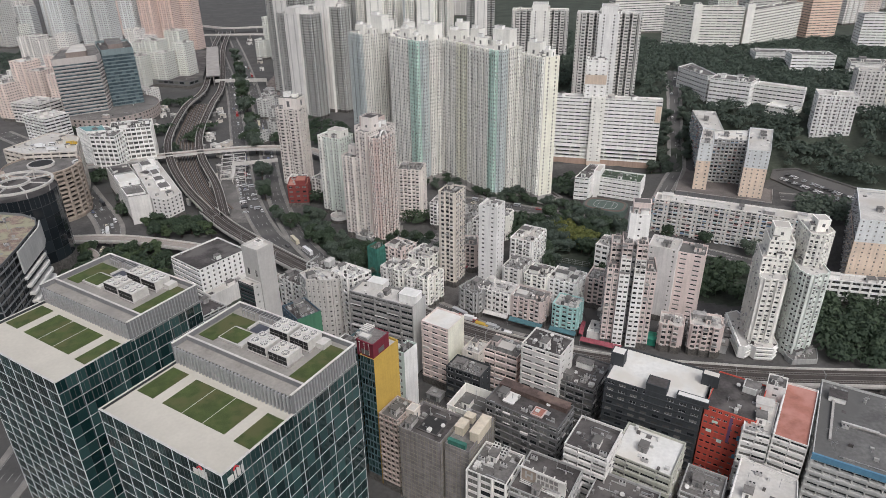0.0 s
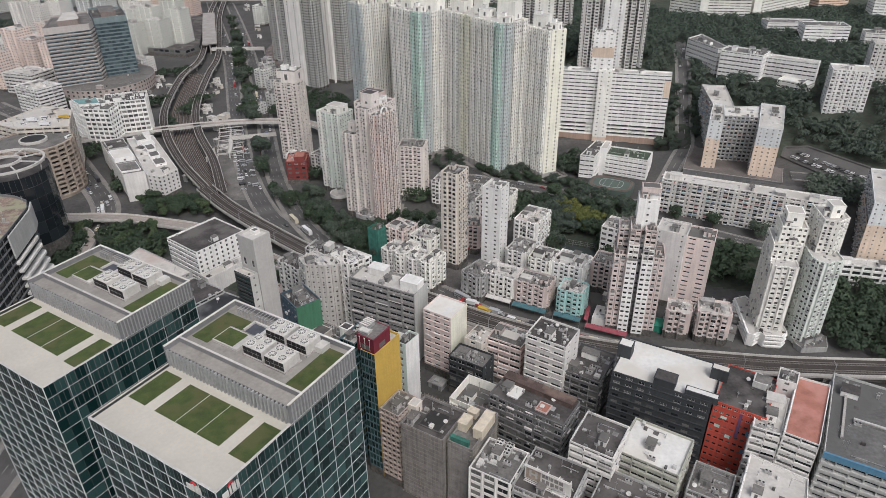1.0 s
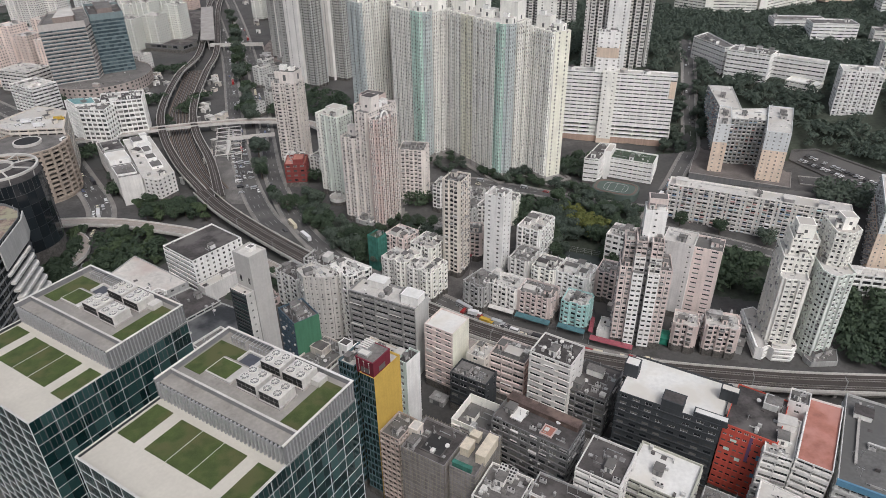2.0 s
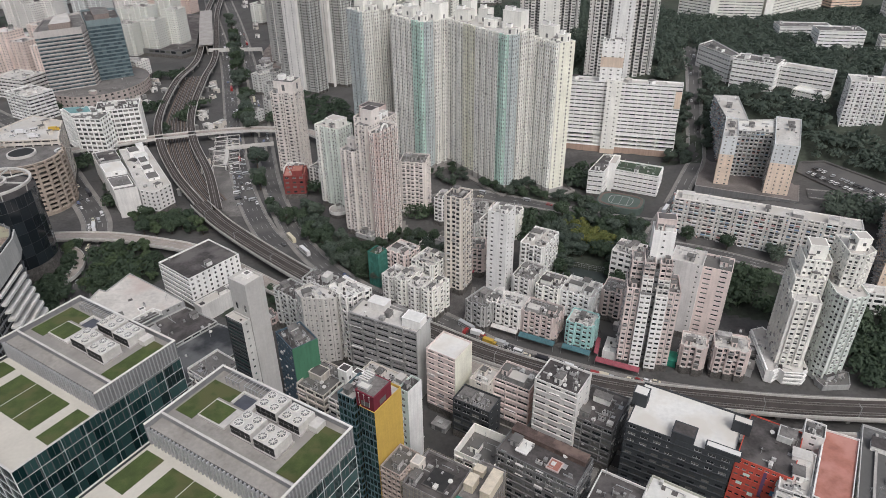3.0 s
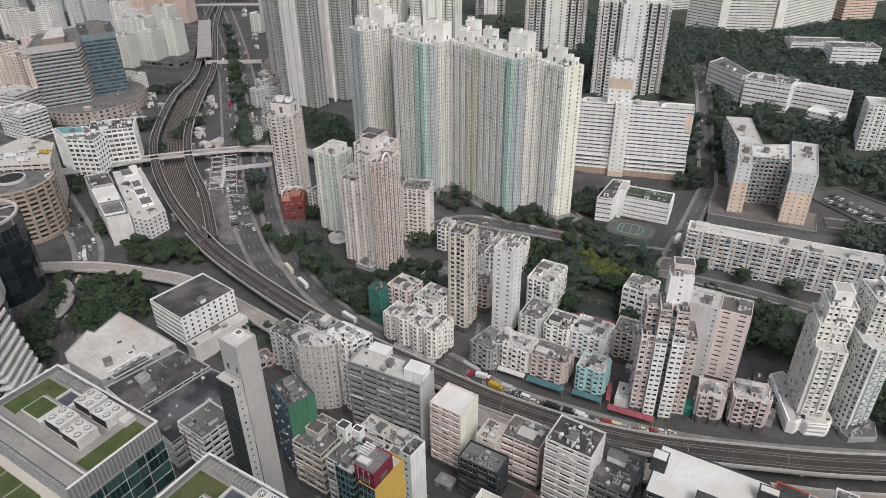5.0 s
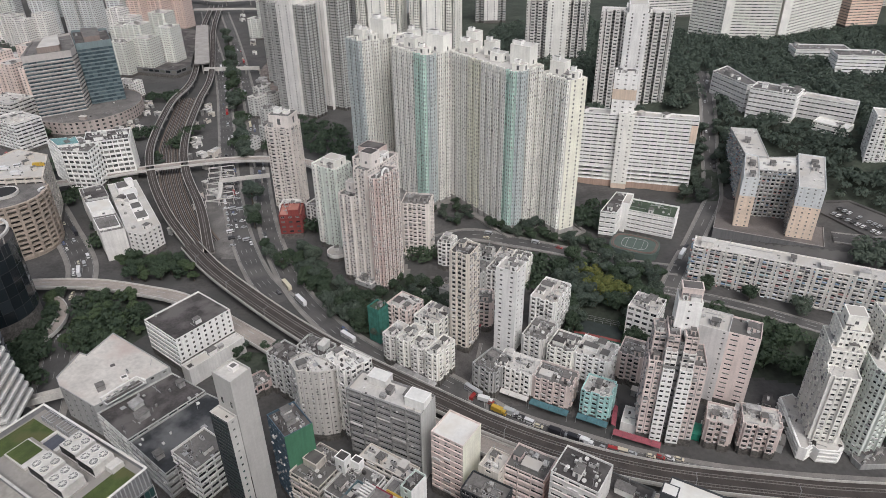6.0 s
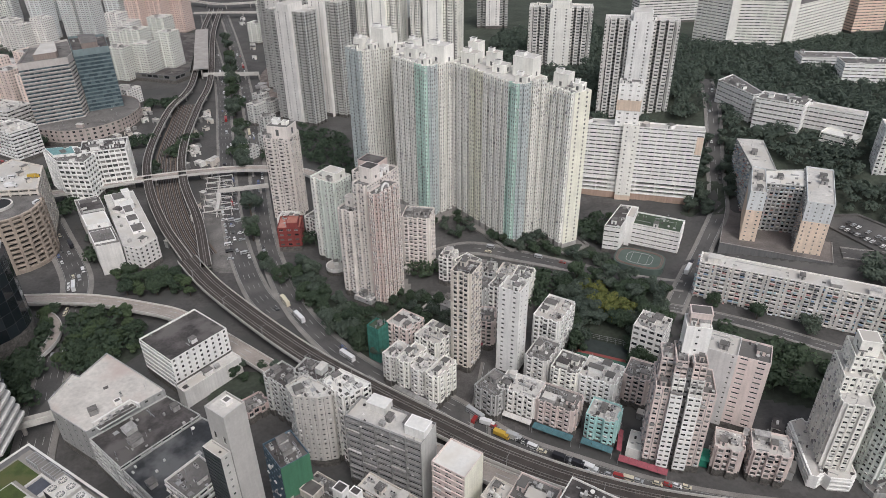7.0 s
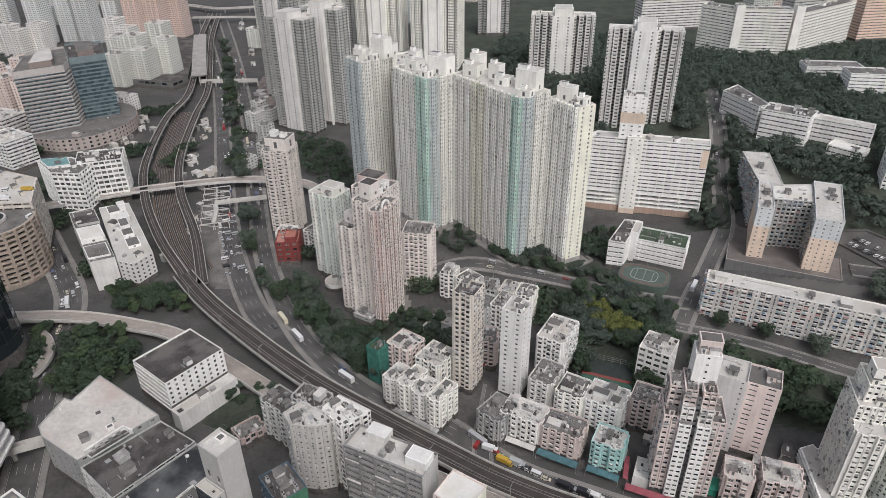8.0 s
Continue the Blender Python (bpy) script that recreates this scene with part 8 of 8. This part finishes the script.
sheds([(-60, 262), (-40, 215), (0, 190), (60, 160), (120, 150), (140, 215), (60, 240), (10, 262), (-30, 285)], 90, 5)
sheds([(78, 300), (150, 275), (160, 300), (140, 335), (80, 340)], 30, 6)
sheds([(-20, 395), (40, 388), (40, 425), (-20, 430)], 22, 7)
sheds([(-234, 600), (-206, 600), (-214, 660), (-240, 740), (-262, 780), (-268, 740)], 34, 9)
sheds([(-366, 1290), (-318, 1260), (-252, 985), (-282, 985)], 46, 17)
sheds([(-452, 1230), (-440, 1230), (-344, 915), (-356, 915)], 24, 18)
sheds([(-200, 480), (-160, 560), (-185, 600), (-205, 560)], 16, 8)
HOLES = ([(244, 456), (252, 468), (268, 464), (302, 418), (290, 398), (270, 404)], [(218, 620), (233, 572), (262, 548), (302, 530), (312, 548), (275, 580), (248, 592), (242, 640)], [(268, 540), (290, 518), (302, 531), (282, 552)], [(274, 486), (318, 470), (326, 500), (292, 518)],
         [(326, 518), (360, 506), (366, 528), (332, 540)], [(186, 460), (202, 446), (256, 444), (258, 484), (230, 536), (205, 538)], [(340, 650), (390, 640), (432, 628), (436, 650), (350, 682)])
woods("hill_wood", "dense dark evergreen wood covering the hill", [(198, 545), (216, 650), (255, 790), (300, 826), (420, 815), (560, 830), (560, 420), (330, 415), (262, 432), (262, 490), (232, 545)], 5.6, 21, LEAF_HAZE, HOLES)
woods("estate_wood", "dark wood behind the estate towers", [(60, 560), (90, 560), (130, 600), (200, 600), (215, 650), (260, 820), (240, 900), (60, 860), (20, 640)], 5.8, 22, LEAF_HAZE, ([(132, 614), (184, 602), (190, 646), (138, 660)], [(84, 728), (138, 720), (142, 764), (88, 772)]))
woods("slope_wood", "dark wood on the slope beside the flats", [(236, 400), (262, 432), (330, 415), (420, 400), (420, 300), (300, 330)], 5.2, 23, LEAF_HAZE, ([(236, 440), (238, 416), (390, 386), (392, 412), (262, 440)], HOLES[0], [(228, 320), (275, 300), (300, 345), (250, 372)]))
woods("valley_wood", "dense dark wood below the slab block", [(132, 377), (228, 335), (300, 313), (300, 250), (228, 255), (209, 285), (205, 310), (186, 320), (152, 330), (128, 340), (126, 366)], 5.0, 25, LEAF, (), 3.6)
woods("school_wood", "dark trees behind the school", [(84, 478), (98, 462), (112, 484), (100, 496)], 5.0, 28, LEAF, (), 3.0)
for cx, cy, rr in ((-400, 684, 13), (-297, 680, 14), (-421, 738, 14), (-232, 792, 12), (-193, 655, 12), (-207, 722, 13), (-297, 543, 10), (-268, 560, 9), (-245, 470, 9), (-330, 640, 10), (-160, 640, 10), (-275, 930, 12)):
    woods("tree_clump", "dark clump of street trees", circle(cx, cy, rr, 9), 5.0, int(cx * 7 + cy), LEAF, (), 5.0)
woods("tower_wood", "dark trees beside the white towers", [(196, 262), (240, 256), (236, 300), (200, 300)], 4.6, 61, LEAF, (), 3.0)
for k, poly in enumerate(([(-30, 460), (-10, 452), (-12, 442), (-28, 444)], [(-62, 482), (-30, 474), (-34, 466), (-64, 470)], [(49, 398), (60, 404), (62, 430), (50, 432)], [(-104, 492), (-84, 486), (-88, 478), (-106, 484)], [(-345, 610), (-312, 600), (-316, 590), (-350, 600)], [(-262, 640), (-250, 650), (-240, 690), (-252, 694)], [(-330, 780), (-300, 775), (-300, 800), (-335, 805)])):
    woods("street_trees", "dark trees between the blocks", poly, 4.6, 70 + k, LEAF, (), 4.0)
sheds([(-78, 470), (-60, 440), (-34, 434), (-20, 440), (-40, 478)], 26, 15)
sheds([(-340, 700), (-300, 690), (-300, 770), (-340, 800)], 20, 16)
woods("loop_wood", "dark trees inside the road loop", [(-262, 352), (-236, 400), (-196, 396), (-176, 366), (-190, 346), (-216, 352), (-232, 330)], 6.0, 63, LEAF, (), 4.5)
woods("roadside_wood", "dark clump of trees between the towers", [(-150, 718), (-104, 700), (-88, 640), (-80, 600), (-104, 606), (-132, 640)], 6.5, 26, LEAF)
woods("road_wood", "dark trees between the road and the warehouse", [(-246, 352), (-232, 370), (-214, 336), (-211, 322), (-222, 330)], 4.6, 64, LEAF, (), 5.0)
woods("far_wood", "distant dark park woods", [(-760, 1010), (-640, 960), (-560, 970), (-540, 1030), (-700, 1130), (-800, 1120)], 9.0, 24, LEAF_HAZE)


# ---- vehicles ----
def car_parts(kind, paint):
    """A vehicle: painted body, dark glass, wheels with tyres."""
    l, w, h = {"car": (4.4, 1.8, 1.45), "van": (5.2, 2.0, 2.2), "bus": (10.5, 2.4, 3.6), "truck": (8.0, 2.4, 3.2)}[kind]
    g = Geo()
    hl, hw = l / 2, w / 2
    if kind == "car":
        g.hexa([(-hl, -hw, 0.3), (hl, -hw, 0.3), (hl, hw, 0.3), (-hl, hw, 0.3)], [(-hl + 0.1, -hw + 0.05, 0.85), (hl - 0.1, -hw + 0.05, 0.8), (hl - 0.1, hw - 0.05, 0.8), (-hl + 0.1, hw - 0.05, 0.85)])
        g.hexa([(-hl + 0.55, -hw + 0.3, 1.38), (hl - 1.75, -hw + 0.3, 1.38), (hl - 1.75, hw - 0.3, 1.38), (-hl + 0.55, hw - 0.3, 1.38)], [(-hl + 0.65, -hw + 0.35, 1.46), (hl - 1.85, -hw + 0.35, 1.46), (hl - 1.85, hw - 0.35, 1.46), (-hl + 0.65, hw - 0.35, 1.46)])
    elif kind == "truck":
        g.box(-hl, -hw, 0.9, hl - 2.2, hw, h)
        g.hexa([(hl - 2.0, -hw + 0.1, 0.5), (hl, -hw + 0.1, 0.5), (hl, hw - 0.1, 0.5), (hl - 2.0, hw - 0.1, 0.5)], [(hl - 2.0, -hw + 0.15, 2.5), (hl - 0.5, -hw + 0.15, 2.5), (hl - 0.5, hw - 0.15, 2.5), (hl - 2.0, hw - 0.15, 2.5)])
        g.box(-hl, -0.5, 0.6, hl - 1.0, 0.5, 0.9)
    else:
        g.hexa([(-hl, -hw, 0.35), (hl, -hw, 0.35), (hl, hw, 0.35), (-hl, hw, 0.35)], [(-hl, -hw, h - 0.15), (hl - (0.5 if kind == "van" else 0.1), -hw, h - 0.15), (hl - (0.5 if kind == "van" else 0.1), hw, h - 0.15), (-hl, hw, h - 0.15)])
        g.box(-hl + 0.1, -hw + 0.12, h - 0.15, hl - 0.7, hw - 0.12, h)
    body = mesh_of(kind, g, paint)
    g = Geo()
    if kind == "car":
        g.hexa([(-hl + 0.15, -hw + 0.12, 0.83), (hl - 1.0, -hw + 0.12, 0.83), (hl - 1.0, hw - 0.12, 0.83), (-hl + 0.15, hw - 0.12, 0.83)], [(-hl + 0.6, -hw + 0.3, 1.38), (hl - 1.75, -hw + 0.3, 1.38), (hl - 1.75, hw - 0.3, 1.38), (-hl + 0.6, hw - 0.3, 1.38)])
    elif kind == "truck":
        g.box(hl - 0.9, -hw + 0.2, 1.5, hl - 0.08, hw - 0.2, 2.2)
    else:
        for z0, z1 in ((1.2, 2.0),) if kind == "van" else ((1.3, 1.9), (2.5, 3.0)):
            g.box(-hl + 0.4, -hw - 0.02, z0, hl - 0.2, hw + 0.02, z1)
    glass = mesh_of("windows", g, FRAME_D)
    g = Geo()
    a = [2 * math.pi * k / 10 for k in range(10)]
    r = 0.33 if kind == "car" else 0.45
    g.hexa([(r * math.cos(t), -0.11, r + r * math.sin(t)) for t in a], [(r * math.cos(t), 0.11, r + r * math.sin(t)) for t in a])
    wheel = mesh_of("wheel", g, BLACKM)
    return body, glass, wheel, hl * 0.62, hw - 0.1


PAINTS = [surface("paint_" + n, c, 0.3, 0.05, 1.0) for n, c in (("white", (0.7, 0.7, 0.7)), ("silver", (0.4, 0.41, 0.42)), ("black", (0.025, 0.025, 0.03)), ("red", (0.3, 0.03, 0.03)), ("blue", (0.06, 0.09, 0.2)), ("yellow", (0.5, 0.33, 0.05)), ("cream", (0.6, 0.55, 0.42)))]
HUES = ("white", "silver", "black", "red", "dark blue", "yellow", "cream")
MODELS = {}


def vehicle(kind, hue, x, y, yaw, z=None, where="on the road"):
    if (kind, hue) not in MODELS:
        MODELS[(kind, hue)] = car_parts(kind, PAINTS[hue])
    body, glass, wheel, ax, ay = MODELS[(kind, hue)]
    ob = new(kind, body)
    ob.matrix_basis = pose(x, y, ((land(x, y) + 0.38) if z is None else z) - (0.0 if y < 520 else 0.25), 0, 0, yaw)
    tagged(ob, f"{HUES[hue]} {kind} {where} in the city", kind, "vehicles on the streets")
    placed("window_band", glass, ob, (0, 0, 0))
    for sx in (-ax, ax) if y < 520 else ():
        for sy in (-ay, ay):
            placed("wheel", wheel, ob, (sx, sy, 0))


def traffic(key, lanes, lo, hi, gap, seed, where="driving"):
    rng = random.Random(seed)
    ln = ROADS[key]
    run = 0.0
    for i in range(1, len(ln)):
        run += (ln[i] - ln[i - 1]).length
        if not lo <= run <= hi:
            continue
        for off in lanes:
            if rng.random() < (ln[i] - ln[i - 1]).length / gap:
                d = (ln[i] - ln[i - 1]).normalized()
                kind = rng.choice(["car"] * 7 + ["van"] * 3 + ["bus"])
                hue = rng.choice([0, 0, 0, 1, 1, 2, 2, 3, 4, 6])
                vehicle(kind, hue, ln[i].x + d.y * off, ln[i].y - d.x * off, math.degrees(math.atan2(d.y, d.x)) + (180 if off > 0 else 0), None, where)


traffic("west", (-5, -1.7, 1.7, 5), 80, 420, 34, 1)
traffic("main_l", (-4.8, -1.6, 1.6), 250, 960, 60, 2)
traffic("main_r", (-3.6, 0, 3.6), 250, 1250, 55, 3)
traffic("mid", (-2.2, 2.2), 10, 200, 60, 4)
traffic("east", (-2.2, 2.2), 20, 280, 70, 5)
traffic("side", (-1.6,), 0, 60, 20, 6)
rngp = random.Random(12)
for k in range(34):
    x, y = 252.0 + (k % 17) * 1.75 + (k // 17) * 5.5, 452.5 - (k % 17) * 2.75 + (k // 17) * 3.5
    if rngp.random() < 0.85:
        vehicle("car", rngp.choice([0, 0, 1, 2, 1]), x, y, 30 + rngp.uniform(-4, 4), land(x, y) + 0.95, "parked")
for k in range(40):
    f = k / 40
    x, y = -196 + 46 * f + (k % 3) * 4.5, 592 - 128 * f + (k % 3) * 2.0
    if rngp.random() < 0.7:
        vehicle(rngp.choice(["car", "car", "van"]), rngp.choice([0, 0, 1, 2, 1]), x, y, -68 + rngp.choice((0, 90)) + rngp.uniform(-3, 3), land(x, y) + 0.6, "parked")
for kind, hue, x, y, yaw in (("truck", 0, -304, 497, 8), ("truck", 5, -296, 512, 14), ("truck", 0, -318, 506, 12), ("van", 0, -312, 512, 20), ("car", 1, -326, 510, 40), ("car", 0, -322, 500, 30)):
    vehicle(kind, hue, x, y, yaw, 43.0, "parked on the car park roof")
vehicle("van", 0, -279, 480, 75, 38.85, "parked on the ramp roof")
for k in range(22):
    # parked along the shop fronts
    f = k / 21
    x, y = 16 + 84 * f, 311.0 - 38 * f - 8 * math.sin(math.pi * f)
    if k % 5 != 2:
        vehicle(rngp.choice(["car", "car", "van", "truck"]), rngp.choice([0, 0, 1, 2, 3, 6]), x, y, -27 + rngp.uniform(-5, 5), None, "parked by the shops")
vehicle("truck", 5, 22.0, 303.5, -32, None, "parked")
vehicle("van", 3, 10.0, 314.0, 60, None, "parked")
vehicle("bus", 0, -58, 362, -42, None, "driving")
vehicle("bus", 0, -91, 398, -52, None, "driving")
vehicle("bus", 6, -103, 415, -56, None, "driving")
# planted strip floor under the town trees and the garden lawn
g = Geo()
g.ngon([(x, y, 0.45) for x, y in ((-124, 352), (-92, 350), (-88, 332), (-104, 320), (-126, 330))])
tagged(new("garden_lawn", mesh_of("garden_lawn", g, SOIL)), "dull green garden lawn behind the office", "lawn", "", "structure")
for k, poly in enumerate(([(-110, 455), (-92, 458), (-72, 416), (-50, 402), (-36, 372), (-46, 352), (-66, 368), (-92, 408)], [(-246, 406), (-190, 400), (-172, 372), (-184, 352), (-214, 356), (-238, 372)], [(-265, 352), (-234, 348), (-208, 300), (-194, 262), (-216, 262), (-242, 300)])):
    g = Geo()
    g.ngon([(x, y, 0.25) for x, y in poly])
    tagged(new("planted_ground", mesh_of("planted_ground", g, SOIL)), "dark leaf-covered soil under the trees", "soil", "", "structure")
def drape(name, label, poly, mat, lift=0.3, cat="soil", wall=False):
    """A sheet laid over the lie of the land inside an outline, with a low kerb wall about it."""
    g = Geo()
    for k in range(len(poly)):
        a, b = Vector(poly[k]), Vector(poly[(k + 1) % len(poly)])
        m = max(1, int((b - a).length / 4))
        for q in range(m if wall else 0):
            p0, p1 = a.lerp(b, q / m), a.lerp(b, (q + 1) / m)
            e = (p1 - p0).normalized()
            w2 = Vector((-e.y, e.x)) * 1.1
            z0, z1 = land(*p0), land(*p1)
            g.hexa([(p0.x - w2.x, p0.y - w2.y, z0 - 1), (p1.x - w2.x, p1.y - w2.y, z1 - 1), (p1.x + w2.x, p1.y + w2.y, z1 - 1), (p0.x + w2.x, p0.y + w2.y, z0 - 1)], [(p0.x - w2.x, p0.y - w2.y, z0 + 1.2), (p1.x - w2.x, p1.y - w2.y, z1 + 1.2), (p1.x + w2.x, p1.y + w2.y, z1 + 1.2), (p0.x + w2.x, p0.y + w2.y, z0 + 1.2)])
    xs, ys = [p[0] for p in poly], [p[1] for p in poly]
    n = 2
    for i in range(int(min(xs)), int(max(xs)) + 1, n):
        for j in range(int(min(ys)), int(max(ys)) + 1, n):
            if inside(poly, i + n / 2, j + n / 2):
                g.quad(*[(i + a, j + b, land(i + a, j + b) + lift) for a, b in ((0, 0), (n, 0), (n, n), (0, n))])
    tagged(new(name, mesh_of(name, g, mat)), label, cat, "", "structure")


for poly in ([(64, 432), (130, 416), (128, 385), (104, 350), (84, 348), (58, 350), (60, 392)], [(132, 388), (234, 342), (300, 320), (300, 250), (230, 252), (207, 288), (184, 318), (150, 328), (124, 340)], [(22, 480), (44, 450), (76, 444), (98, 448), (96, 460), (62, 472)], [(-44, 430), (-8, 414), (2, 388), (-20, 382), (-50, 398)], [(165, 500), (190, 548), (214, 605), (216, 540), (198, 500), (186, 470)]):
    drape("planted_ground", "dark leaf-covered soil under the trees", poly, SOIL)
drape("estate_forecourt", "pale paved forecourt of the estate towers", [(-80, 560), (-40, 520), (-14, 497), (2, 508), (40, 456), (60, 470), (75, 450), (92, 462), (74, 500), (20, 545), (-40, 600), (-80, 590)], PAVING, 0.25, "forecourt", True)
drape("parking_lot", "dark asphalt car park on the slope", [(246, 456), (252, 466), (266, 462), (300, 416), (286, 400), (272, 408)], ASPHALT, 0.55, "car park", True)
drape("slab_yard", "dark asphalt yard behind the slab block", [(140, 424), (150, 412), (236, 372), (262, 400), (204, 424), (176, 440)], ASPHALT, 0.4, "yard")
drape("tower_yard", "paved yard about the apartment towers", [(-100, 500), (-66, 470), (-62, 440), (-30, 405), (-24, 424), (-30, 445), (-10, 470), (-60, 480)], PAVING, 0.2, "yard")
drape("side_yard", "worn asphalt yard beside the flats", [(80, 300), (150, 268), (160, 296), (140, 330), (108, 345), (84, 335)], ASPHALT, 0.2, "yard")
drape("depot_yard", "stained concrete yard beside the tracks", [(-203, 570), (-186, 585), (-160, 500), (-138, 448), (-160, 452), (-180, 500)], R_GREY, 0.2, "yard")
drape("flats_yard", "worn paving among the old flats", [(-45, 375), (-40, 340), (0, 318), (60, 300), (80, 300), (84, 340), (58, 352), (56, 400), (10, 440), (-12, 425), (-8, 390)], surface("yard_slabs", (0.115, 0.107, 0.103), 0.9, 0.35, 0.12, grain=1.2), 0.15, "yard")
